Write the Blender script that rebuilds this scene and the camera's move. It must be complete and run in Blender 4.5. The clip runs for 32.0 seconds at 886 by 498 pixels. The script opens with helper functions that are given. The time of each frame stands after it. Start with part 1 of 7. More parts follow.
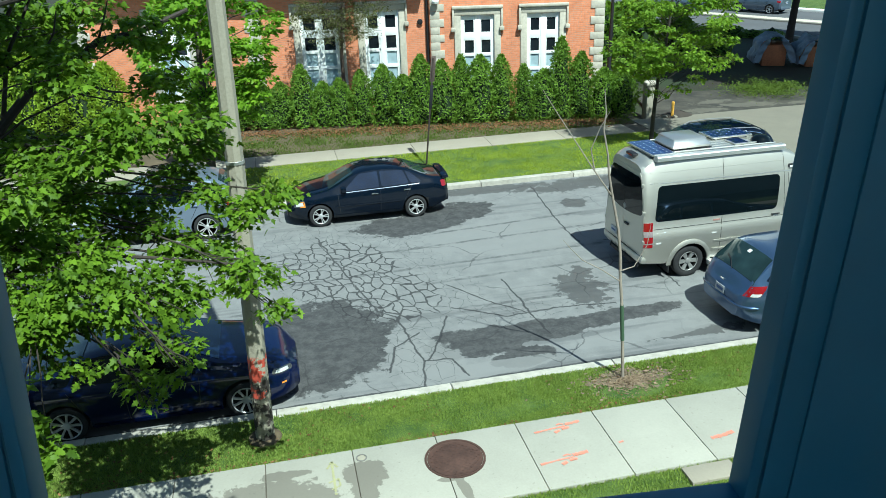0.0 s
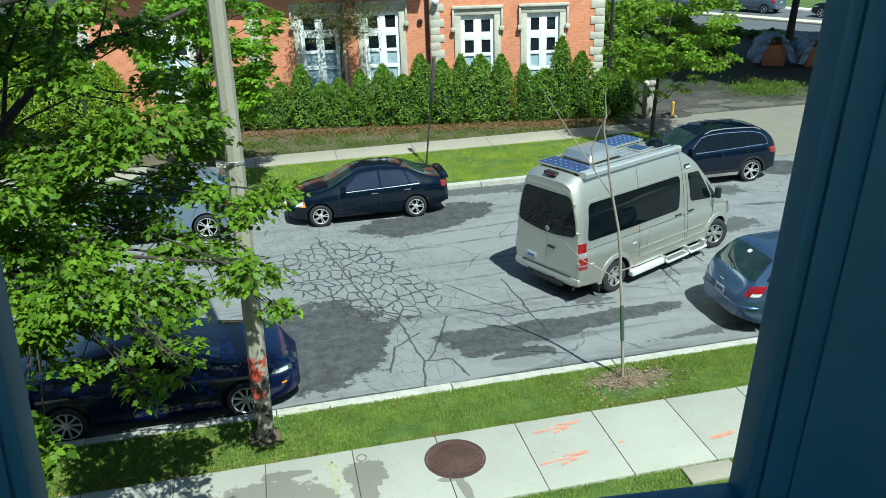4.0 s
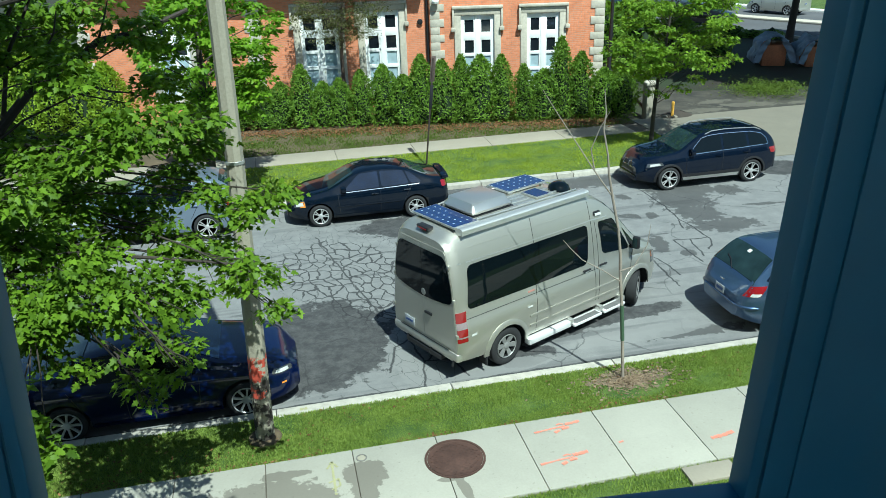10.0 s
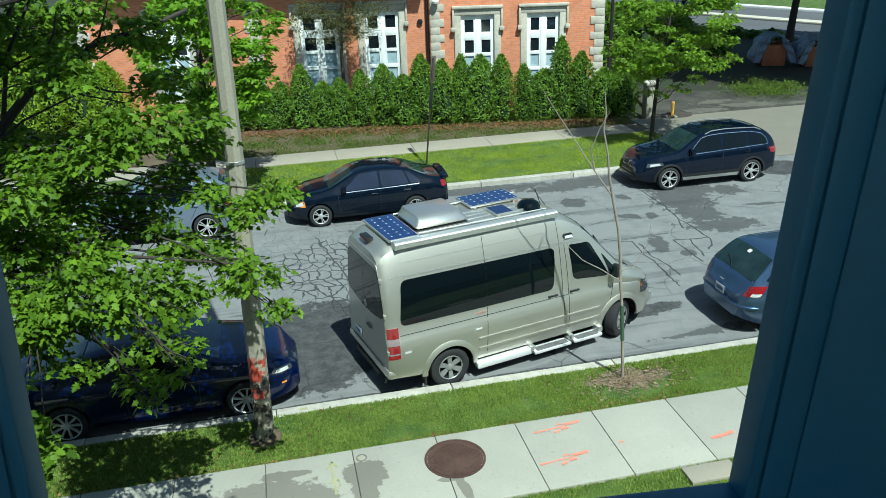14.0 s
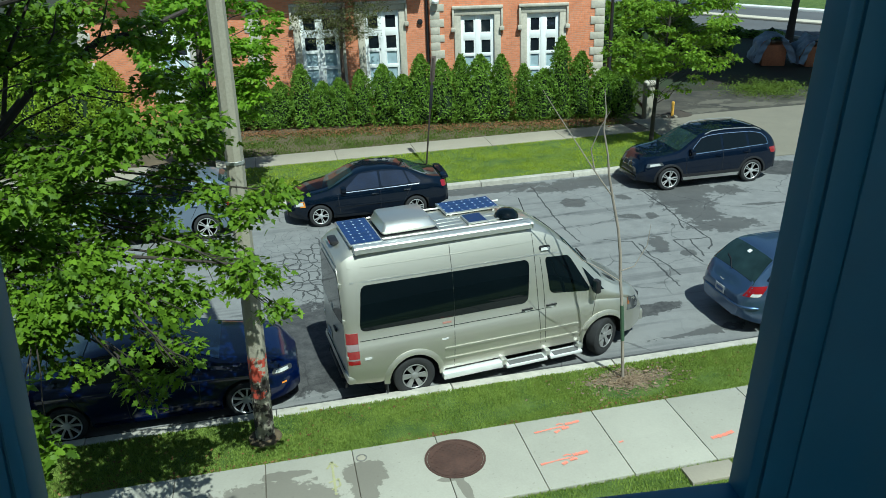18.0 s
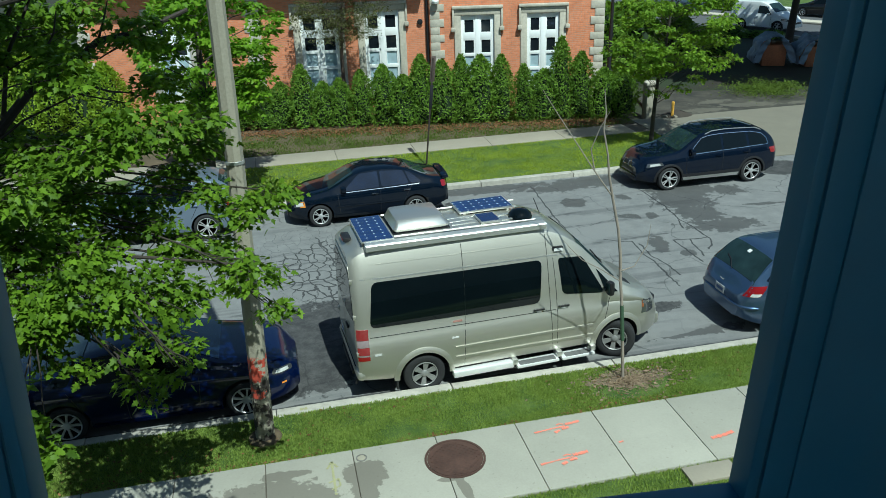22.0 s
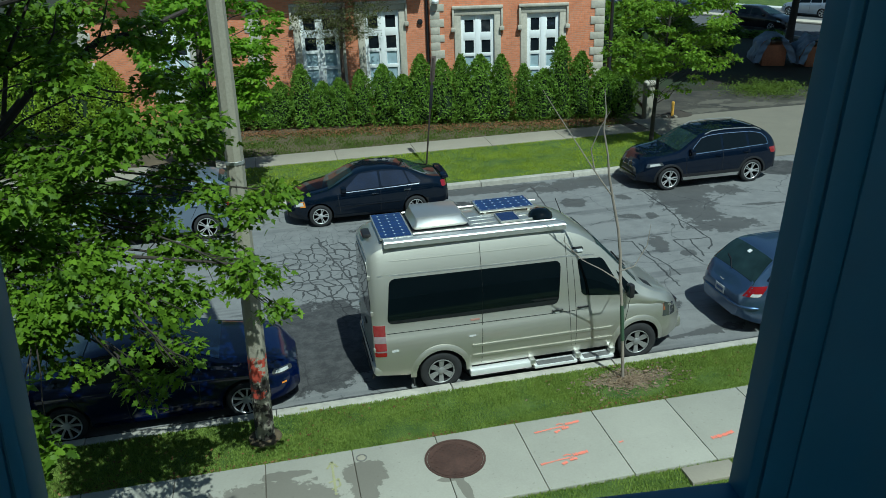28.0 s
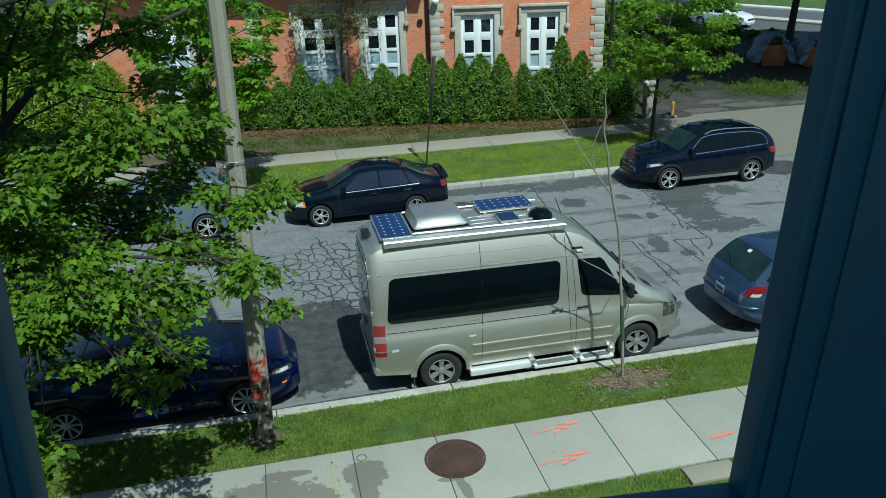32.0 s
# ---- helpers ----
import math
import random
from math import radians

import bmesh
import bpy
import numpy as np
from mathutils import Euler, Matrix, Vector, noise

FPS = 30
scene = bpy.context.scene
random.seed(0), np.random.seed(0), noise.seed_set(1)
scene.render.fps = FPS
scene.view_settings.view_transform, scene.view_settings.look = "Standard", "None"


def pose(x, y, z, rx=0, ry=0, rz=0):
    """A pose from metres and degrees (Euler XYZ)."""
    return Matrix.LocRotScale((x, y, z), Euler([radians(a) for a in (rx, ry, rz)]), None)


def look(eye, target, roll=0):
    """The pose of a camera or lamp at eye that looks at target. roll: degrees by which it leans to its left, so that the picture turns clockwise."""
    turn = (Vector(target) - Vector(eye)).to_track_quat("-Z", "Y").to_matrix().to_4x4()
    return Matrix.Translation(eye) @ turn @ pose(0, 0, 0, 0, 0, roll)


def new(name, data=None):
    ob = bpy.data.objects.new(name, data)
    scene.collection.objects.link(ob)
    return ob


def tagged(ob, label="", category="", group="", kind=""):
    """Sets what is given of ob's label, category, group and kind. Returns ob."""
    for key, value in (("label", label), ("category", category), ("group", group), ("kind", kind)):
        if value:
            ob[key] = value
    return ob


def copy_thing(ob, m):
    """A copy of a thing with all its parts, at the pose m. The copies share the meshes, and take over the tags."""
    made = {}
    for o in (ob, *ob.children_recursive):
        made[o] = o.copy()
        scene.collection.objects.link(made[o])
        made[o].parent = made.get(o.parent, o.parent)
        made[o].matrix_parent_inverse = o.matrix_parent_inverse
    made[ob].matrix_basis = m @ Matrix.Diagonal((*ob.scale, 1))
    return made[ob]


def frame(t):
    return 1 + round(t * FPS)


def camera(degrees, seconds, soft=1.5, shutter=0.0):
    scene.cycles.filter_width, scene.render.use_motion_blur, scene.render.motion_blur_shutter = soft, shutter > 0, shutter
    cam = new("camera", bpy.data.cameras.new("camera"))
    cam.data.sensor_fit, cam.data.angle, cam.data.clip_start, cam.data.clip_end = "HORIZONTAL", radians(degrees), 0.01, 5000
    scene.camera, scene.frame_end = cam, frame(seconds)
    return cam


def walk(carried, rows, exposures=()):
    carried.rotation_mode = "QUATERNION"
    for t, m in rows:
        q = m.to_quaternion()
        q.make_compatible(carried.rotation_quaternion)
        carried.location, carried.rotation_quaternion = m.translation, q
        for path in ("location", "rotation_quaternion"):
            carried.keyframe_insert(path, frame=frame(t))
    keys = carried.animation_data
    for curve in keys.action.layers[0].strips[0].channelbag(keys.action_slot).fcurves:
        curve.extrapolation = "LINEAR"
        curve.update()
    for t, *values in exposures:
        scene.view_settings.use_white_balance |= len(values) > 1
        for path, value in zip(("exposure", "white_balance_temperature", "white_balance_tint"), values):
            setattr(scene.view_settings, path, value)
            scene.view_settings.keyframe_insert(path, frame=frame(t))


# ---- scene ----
# ---- camera: stands still in the room behind the open window ----
cam = camera(58.54, 32.0, soft=0.75)
EYE = (0.0, 0.0, 7.604)
AIM = (EYE[0] + math.sin(radians(11.953)) * math.cos(radians(22.635)),
       EYE[1] + math.cos(radians(11.953)) * math.cos(radians(22.635)),
       EYE[2] - math.sin(radians(22.635)))
VIEW = look(EYE, AIM, -2.0275)
EXPOSURES = [(0, 0.98, 5520, -11), (9, 0.90, 5520, -11), (13, 0.82, 5520, -11), (17, 0.60, 5520, -11), (19, 0.56, 5520, -11), (22, 0.40, 5520, -11), (23.4, 0.31, 5520, -11), (24.1, 0.16, 5480, -11), (25.0, 0.40, 5260, -12), (26.0, 0.38, 5260, -12), (28, 0.12, 5350, -12), (30, 0.08, 5180, -11), (31, 0.13, 5250, -11), (32.0, 0.16, 5300, -11)]
walk(cam, [(0, VIEW), (32.0, VIEW)], exposures=EXPOSURES)

# ---- light: high sun from behind the camera, clear sky ----
SUN_EL = 57.0
SUN_AZ = 166.0
world = bpy.data.worlds.new("world")
scene.world = world
world.use_nodes = True
wn = world.node_tree
sky = wn.nodes.new("ShaderNodeTexSky")
sky.sky_type = "NISHITA"
sky.sun_disc = False
sky.sun_elevation = radians(SUN_EL)
sky.sun_rotation = radians(SUN_AZ)
wn.links.new(sky.outputs[0], wn.nodes["Background"].inputs[0])
wn.nodes["Background"].inputs[1].default_value = 0.058
sun_data = bpy.data.lights.new("sun", "SUN")
sun_data.energy = 3.85
sun_data.angle = radians(0.53)
sun_data.color = (1.0, 0.955, 0.88)
sun_lamp = new("sun", sun_data)
SUN_DIR = Vector((math.sin(radians(SUN_AZ)) * math.cos(radians(SUN_EL)), math.cos(radians(SUN_AZ)) * math.cos(radians(SUN_EL)), math.sin(radians(SUN_EL))))
sun_lamp.matrix_world = look(SUN_DIR * 60, (0, 0, 0))


# ---- materials ----
class Nodes:
    """Small wrapper to write node trees briefly."""

    def __init__(self, name):
        self.mat = bpy.data.materials.new(name)
        self.mat.use_nodes = True
        self.t = self.mat.node_tree
        self.bsdf = self.t.nodes["Principled BSDF"]

    def n(self, kind, **values):
        node = self.t.nodes.new("ShaderNode" + kind)
        for k, v in values.items():
            if k in node.inputs:
                self.put(node.inputs[k], v)
        return node

    def put(self, socket, v):
        if isinstance(v, bpy.types.NodeSocket):
            self.t.links.new(v, socket)
        else:
            socket.default_value = v

    def coords(self):
        return self.n("TexCoord").outputs["Object"]

    def noise(self, scale, detail=4, rough=0.6, vec=None):
        node = self.n("TexNoise", Scale=scale, Detail=detail, Roughness=rough)
        self.put(node.inputs["Vector"], vec if vec is not None else self.coords())
        return node.outputs["Fac"]

    def ramp(self, fac, lo, hi, a=0.0, b=1.0):
        node = self.n("MapRange")
        node.clamp = True
        for i, v in enumerate((fac, lo, hi, a, b)):
            self.put(node.inputs[i], v)
        return node.outputs[0]

    def math(self, op, a, b=0.0, c=0.0):
        node = self.n("Math")
        node.operation = op
        for i, v in enumerate((a, b, c)):
            self.put(node.inputs[i], v)
        return node.outputs[0]

    def mix(self, fac, a, b):
        node = self.n("Mix")
        node.data_type = "RGBA"
        self.put(node.inputs[0], fac)
        self.put(node.inputs[6], (*a, 1) if isinstance(a, tuple) and len(a) == 3 else a)
        self.put(node.inputs[7], (*b, 1) if isinstance(b, tuple) and len(b) == 3 else b)
        return node.outputs[2]

    def bump(self, height, strength=0.3, dist=0.01):
        node = self.n("Bump", Strength=strength, Distance=dist)
        self.put(node.inputs["Height"], height)
        self.put(self.bsdf.inputs["Normal"], node.outputs[0])

    def set(self, **values):
        for k, v in values.items():
            key = k.replace("_", " ")
            if isinstance(v, tuple) and len(v) == 3:
                v = (*v, 1)
            self.put(self.bsdf.inputs[key], v)
        return self.mat


def simple(name, color, rough=0.5, metal=0.0, grain=20.0, vary=0.12, coat=0.0, bump=0.0, spec=0.5):
    """A surface with a little mottling at two scales."""
    k = Nodes(name)
    a, b = k.noise(grain), k.noise(grain * 0.13)
    f = k.math("ADD", k.math("MULTIPLY", a, 0.5), k.math("MULTIPLY", b, 0.5))
    f = k.ramp(f, 0.3, 0.7)
    dark = tuple(c * (1 - vary) for c in color)
    light = tuple(min(1.0, c * (1 + vary)) for c in color)
    k.set(Base_Color=k.mix(f, dark, light), Roughness=k.ramp(a, 0.3, 0.7, max(0.02, rough * 0.85), min(1, rough * 1.15)), Metallic=metal,
          Coat_Weight=coat, Coat_Roughness=0.04, Specular_IOR_Level=spec)
    if bump:
        k.bump(a, bump, 0.004)
    return k.mat


def paint(name, color, flake=0.0, rough=0.35, metal=0.0, spec=0.1, coat=0.9):
    """Car paint under clear coat, with a little road dust low down on it."""
    k = Nodes(name)
    dust = k.ramp(k.noise(9.0), 0.5, 0.85, 0, 0.018)
    k.set(Base_Color=k.mix(dust, color, (0.25, 0.23, 0.2)), Roughness=k.ramp(k.noise(300), 0.3, 0.7, rough - flake, rough + flake), Metallic=metal,
          Coat_Weight=coat, Coat_Roughness=0.03, Specular_IOR_Level=spec)
    return k.mat


def glow(name, color, strength):
    k = Nodes(name)
    return k.set(Base_Color=color, Emission_Color=color, Emission_Strength=strength)


def leaf_material(name, dark, light, trans=0.35, rough=0.5, scale=0.35, spec=0.15):
    k = Nodes(name)
    island = k.n("NewGeometry").outputs["Random Per Island"]
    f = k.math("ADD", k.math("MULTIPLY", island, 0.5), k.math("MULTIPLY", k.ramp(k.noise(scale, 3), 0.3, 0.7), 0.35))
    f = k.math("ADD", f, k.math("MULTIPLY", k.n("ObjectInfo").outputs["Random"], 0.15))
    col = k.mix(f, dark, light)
    k.set(Base_Color=col, Roughness=rough, Specular_IOR_Level=spec)
    tr = k.n("BsdfTranslucent")
    k.put(tr.inputs["Color"], k.mix(0.5, col, (light[0] * 1.5, light[1] * 1.5, light[2] * 0.6)))
    mx = k.n("MixShader")
    k.put(mx.inputs[0], trans)
    k.t.links.new(k.bsdf.outputs[0], mx.inputs[1])
    k.t.links.new(tr.outputs[0], mx.inputs[2])
    k.t.links.new(mx.outputs[0], k.t.nodes["Material Output"].inputs[0])
    return k.mat


M = {}
M["black_rubber"] = simple("tyre rubber", (0.02, 0.02, 0.021), 0.85, grain=60, vary=0.3, bump=0.2)
M["faded_red"] = simple("faded red lettering film", (0.42, 0.22, 0.18), 0.5, grain=60, vary=0.4)
M["solar_plain"] = simple("dark blue solar film", (0.006, 0.014, 0.07), 0.15, coat=0.5)
M["black_plastic"] = simple("black plastic", (0.014, 0.014, 0.016), 0.5, grain=80, bump=0.1)
M["seam_grey"] = simple("shadowed panel gap", (0.03, 0.03, 0.028), 0.8)
M["dark_well"] = simple("wheel well lining", (0.008, 0.008, 0.009), 0.9)
M["alloy"] = simple("alloy wheel", (0.52, 0.52, 0.52), 0.32, 0.4, grain=30)
M["steel_wheel"] = simple("dull silver wheel", (0.27, 0.268, 0.26), 0.42, 0.3, grain=30)
M["chrome"] = simple("bright metal trim", (0.75, 0.76, 0.78), 0.16, 1.0, grain=30, vary=0.05)
M["glass"] = simple("tinted car glass", (0.003, 0.0055, 0.007), 0.03, grain=2, vary=0.2, spec=0.35)
M["glass_light"] = simple("car windscreen glass", (0.018, 0.034, 0.036), 0.03, grain=2.5, vary=0.6, spec=0.3)
# blue base colour stands in for the sky's reflection in the glass
M["car_glass"] = simple("car glass with sky blue painted in", (0.005, 0.012, 0.034), 0.03, grain=2, vary=0.6, spec=1.0)
M["red_lamp"] = simple("red lamp lens", (0.24, 0.006, 0.010), 0.12, coat=1.0)
M["white_lamp"] = simple("clear lamp lens", (0.6, 0.6, 0.58), 0.1, coat=1.0)
M["grey_lamp"] = simple("smoky lamp lens", (0.26, 0.21, 0.21), 0.12, coat=1.0)
M["litter"] = leaf_material("dry leaf litter", (0.09, 0.045, 0.02), (0.30, 0.15, 0.07), 0.1, 0.8)
M["dull_amber"] = simple("dull amber lens", (0.26, 0.085, 0.03), 0.2, coat=0.6)
M["amber_lamp"] = simple("amber lamp lens", (0.75, 0.25, 0.02), 0.15, coat=1.0)
M["plate"] = simple("number plate white", (0.42, 0.44, 0.46), 0.4)
M["plate_bar"] = simple("number plate ink", (0.05, 0.09, 0.25), 0.5)
M["van_paint"] = paint("champagne silver paint", (0.58, 0.563, 0.497), 0.05, 0.55, 0.92, 0.5)
M["civic_paint"] = paint("dark navy paint", (0.002, 0.0055, 0.013), 0.02, 0.3, 0.0, 0.0, 0.9)
M["suv_paint"] = paint("midnight blue paint", (0.002, 0.0055, 0.015), 0.02, 0.3, 0.0, 0.0, 0.9)
M["near_paint"] = paint("deep blue paint", (0.0008, 0.0048, 0.034), 0.03, 0.3, 0.0, 0.1, 0.9)
M["hatch_paint"] = paint("slate blue paint", (0.070, 0.115, 0.21), 0.05, 0.32, 0.7)
M["silver_paint"] = paint("silver paint", (0.4, 0.44, 0.5), 0.05, 0.35, 0.5)
M["wagon_paint"] = paint("silver blue paint", (0.22, 0.27, 0.35), 0.04, 0.32, 0.5)
M["white_paint"] = paint("white paint", (0.75, 0.76, 0.76), 0.02, 0.35)
M["grey_paint"] = paint("grey blue paint", (0.1, 0.13, 0.18), 0.04, 0.35, 0.4)
M["black_paint"] = paint("black paint", (0.008, 0.008, 0.01), 0.02, 0.3)


def solar_material():
    k = Nodes("solar cells")
    bt = k.n("TexBrick", Scale=1.0)
    bt.offset = 0.0
    k.put(bt.inputs["Vector"], k.coords())
    for key, v in (("Color1", (0.006, 0.018, 0.085, 1)), ("Color2", (0.008, 0.024, 0.11, 1)), ("Mortar", (0.05, 0.075, 0.14, 1)), ("Mortar Size", 0.004), ("Brick Width", 0.15),
                   ("Row Height", 0.15), ("Mortar Smooth", 0.0)):
        k.put(bt.inputs[key], v)
    # pale diamonds where four cells meet
    sep = k.n("SeparateXYZ")
    k.put(sep.inputs[0], k.coords())
    d = [k.math("PINGPONG", k.math("MULTIPLY", sep.outputs[i], 1 / 0.15), 0.5) for i in (0, 1)]
    dot = k.ramp(k.math("ADD", d[0], d[1]), 0.10, 0.16, 1, 0)
    col = k.mix(dot, bt.outputs["Color"], (0.5, 0.55, 0.6))
    return k.set(Base_Color=col, Roughness=0.12, Coat_Weight=0.5, Coat_Roughness=0.02)


M["solar"] = solar_material()


def brick_material():
    k = Nodes("red brick")
    tc = k.n("TexCoord").outputs["Object"]
    sep = k.n("SeparateXYZ")
    k.put(sep.inputs[0], tc)
    com = k.n("CombineXYZ")
    k.put(com.inputs[0], k.math("ADD", sep.outputs[0], sep.outputs[1]))
    k.put(com.inputs[1], sep.outputs[2])
    bt = k.n("TexBrick", Scale=1.0)
    k.put(bt.inputs["Vector"], com.outputs[0])
    for key, v in (("Color1", (0.74, 0.275, 0.135, 1)), ("Color2", (0.62, 0.205, 0.09, 1)), ("Mortar", (0.50, 0.33, 0.24, 1)), ("Mortar Size", 0.007), ("Brick Width", 0.215),
                   ("Row Height", 0.075), ("Mortar Smooth", 0.3), ("Bias", -0.2)):
        k.put(bt.inputs[key], v)
    big = k.ramp(k.noise(0.7, 5), 0.35, 0.7)
    col = k.mix(k.math("MULTIPLY", big, 0.35), bt.outputs["Color"], (0.56, 0.23, 0.13))
    spots = k.ramp(k.noise(7.0, 3), 0.5, 0.75, 0, 0.35)
    col = k.mix(spots, col, (0.34, 0.09, 0.045))
    k.bump(k.math("SUBTRACT", 1.0, bt.outputs["Fac"]), 0.6, 0.01)
    return k.set(Base_Color=col, Roughness=0.85)


M["brick_red"] = brick_material()
M["stone"] = simple("weathered limestone", (0.50, 0.455, 0.37), 0.85, grain=9, vary=0.25, bump=0.35)
M["white_wood"] = simple("white painted wood", (0.86, 0.86, 0.84), 0.45, grain=12, vary=0.04)
M["house_glass"] = simple("dark window glass", (0.012, 0.016, 0.02), 0.04, grain=1.5, vary=0.4)
M["curtain"] = simple("pale blue net curtain", (0.36, 0.46, 0.50), 0.7, grain=5, vary=0.2)
M["slate"] = simple("slate roof", (0.07, 0.07, 0.075), 0.7, grain=6, vary=0.3, bump=0.3)
M["concrete_pole"] = simple("cast concrete pole", (0.335, 0.305, 0.235), 0.85, grain=35, vary=0.14, bump=0.25)
M["rust_post"] = simple("weathered steel post", (0.06, 0.045, 0.038), 0.7, 0.4, grain=25, vary=0.4)
M["iron"] = simple("dark painted iron", (0.02, 0.02, 0.022), 0.55, 0.3)
M["bark"] = simple("tree bark", (0.045, 0.036, 0.028), 0.9, grain=18, vary=0.35, bump=0.6)
M["bark_grey"] = simple("young grey bark", (0.30, 0.255, 0.21), 0.85, grain=30, vary=0.25, bump=0.3)
M["bark_red"] = simple("purple brown twigs", (0.085, 0.055, 0.042), 0.9, grain=18, vary=0.3)
# dark end near black: shade among the leaves is put into their colour
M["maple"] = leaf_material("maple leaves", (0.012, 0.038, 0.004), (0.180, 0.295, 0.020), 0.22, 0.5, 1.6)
M["maple_far"] = leaf_material("young maple leaves", (0.05, 0.12, 0.010), (0.26, 0.385, 0.036), 0.36, 0.45, 1.2)
M["maple_mid"] = leaf_material("verge maple leaves", (0.03, 0.09, 0.006), (0.26, 0.42, 0.028), 0.34, 0.5, 1.4)
M["purple"] = leaf_material("sparse bronze leaves", (0.06, 0.07, 0.025), (0.15, 0.155, 0.055), 0.3, 0.6)
# dark end lowered to paint in the deep shadows between sprays
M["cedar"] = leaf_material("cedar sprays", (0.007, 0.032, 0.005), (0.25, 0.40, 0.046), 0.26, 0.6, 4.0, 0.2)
M["cedar_pale"] = leaf_material("pale cedar sprays", (0.11, 0.19, 0.010), (0.30, 0.40, 0.03), 0.3, 0.6, 0.5, 0.2)
M["grass"] = leaf_material("lawn blades", (0.06, 0.115, 0.020), (0.33, 0.415, 0.085), 0.35, 0.6, 3.2, 0.2)
M["grass_far"] = leaf_material("pale yellow-green lawn blades", (0.20, 0.26, 0.020), (0.39, 0.46, 0.045), 0.35, 0.6, 0.8, 0.2)
M["weeds"] = leaf_material("weeds", (0.06, 0.11, 0.012), (0.15, 0.2, 0.035), 0.35, 0.6, 1.2, 0.2)
M["frame_paint"] = simple("blue painted window wood", (0.030, 0.135, 0.255), 0.5, grain=9, vary=0.15, bump=0.15)
M["frame_dark"] = simple("darker blue frame strip", (0.03, 0.11, 0.19), 0.6)
M["plaster"] = simple("pale room plaster", (0.78, 0.79, 0.80), 0.9, grain=5, vary=0.06)
M["house_render"] = simple("pale render for neutral reflections", (0.55, 0.55, 0.53), 0.9, grain=4, vary=0.08, bump=0.2)
M["floor_wood"] = simple("pale floor for bounced light", (0.56, 0.50, 0.42), 0.5, grain=6, vary=0.2)
M["kerb"] = simple("old concrete kerb", (0.42, 0.395, 0.335), 0.9, grain=11, vary=0.3, bump=0.4)
M["rust_iron"] = simple("rusty cast iron", (0.082, 0.044, 0.033), 0.8, 0.25, grain=26, vary=0.45, bump=0.5)
M["iron_grey"] = simple("grey worn iron", (0.20, 0.19, 0.17), 0.8, 0.2, grain=26, vary=0.3)
M["mulch"] = simple("wood mulch", (0.17, 0.13, 0.088), 0.95, grain=26, vary=0.5, bump=0.8)
M["orange_spray"] = simple("orange spray paint", (0.85, 0.24, 0.16), 0.7, grain=40, vary=0.15)
M["yellow_spray"] = simple("faded yellow spray paint", (0.37, 0.355, 0.19), 0.8, grain=40, vary=0.15)
M["yellow_paint"] = simple("yellow bollard paint", (0.78, 0.42, 0.06), 0.5)
M["tarp"] = simple("grey plastic tarpaulin", (0.20, 0.25, 0.31), 0.45, grain=5, vary=0.3, bump=0.5)
M["orange_sheet"] = simple("orange brick pallet", (0.42, 0.16, 0.07), 0.8, grain=12, vary=0.3)
M["roof_vent"] = simple("silver moulded shell", (0.50, 0.50, 0.485), 0.32, 0.75, grain=1.5, vary=0.04)
M["alu"] = simple("brushed aluminium", (0.66, 0.655, 0.62), 0.35, 0.8, grain=40, vary=0.08)
M["tread"] = simple("grey step tread", (0.16, 0.16, 0.155), 0.6, 0.2, grain=60, vary=0.3, bump=0.4)
M["skirt"] = simple("pale moulded skirt", (0.74, 0.74, 0.72), 0.4, 0.2, grain=40, vary=0.06)
M["awning"] = simple("satin silver cassette", (0.72, 0.715, 0.68), 0.50, 0.85, grain=40, vary=0.06)
M["sign_back"] = simple("bare sign metal", (0.16, 0.12, 0.10), 0.5, 0.6, grain=15, vary=0.3)


# ---- mesh helpers ----
def to_mesh(name, bm, mats, smooth=True):
    me = bpy.data.meshes.new(name)
    bm.normal_update()
    bm.to_mesh(me)
    bm.free()
    for m in (mats if isinstance(mats, (list, tuple)) else [mats]):
        me.materials.append(m)
    if smooth:
        me.polygons.foreach_set("use_smooth", [True] * len(me.polygons))
        me.set_sharp_from_angle(angle=radians(38))
    return me


def part(name, bm, material, parent=None, label="", at=None, smooth=True):
    """One mesh object from bm (or a ready mesh) under parent."""
    me = bm if isinstance(bm, bpy.types.Mesh) else to_mesh(name, bm, material, smooth)
    ob = new(name, me)
    ob.parent = parent
    if at is not None:
        ob.matrix_basis = at
    return tagged(ob, label=label) if label else ob


def thing(name, m, label, category, group="", kind=""):
    ob = new(name)
    ob.empty_display_size = 0.2
    ob.matrix_basis = m
    return tagged(ob, label, category, group, kind)


def solid(name, bm, material, label, category, group="", kind="", m=None, smooth=True):
    ob = part(name, bm, material, None, "", m, smooth)
    return tagged(ob, label, category, group, kind)


def box(x0, x1, y0, y1, z0, z1, bevel=0.0, bm=None, mi=0):
    bm = bm or bmesh.new()
    vs = [bm.verts.new((x, y, z)) for x in (x0, x1) for y in (y0, y1) for z in (z0, z1)]
    fs = [bm.faces.new([vs[i] for i in f]) for f in ((0, 1, 3, 2), (4, 6, 7, 5), (0, 4, 5, 1), (2, 3, 7, 6), (0, 2, 6, 4), (1, 5, 7, 3))]
    for f in fs:
        f.material_index = mi
    if bevel:
        es = list({e for f in fs for e in f.edges})
        bmesh.ops.bevel(bm, geom=es, offset=bevel, segments=2, profile=0.5, affect="EDGES")
    return bm


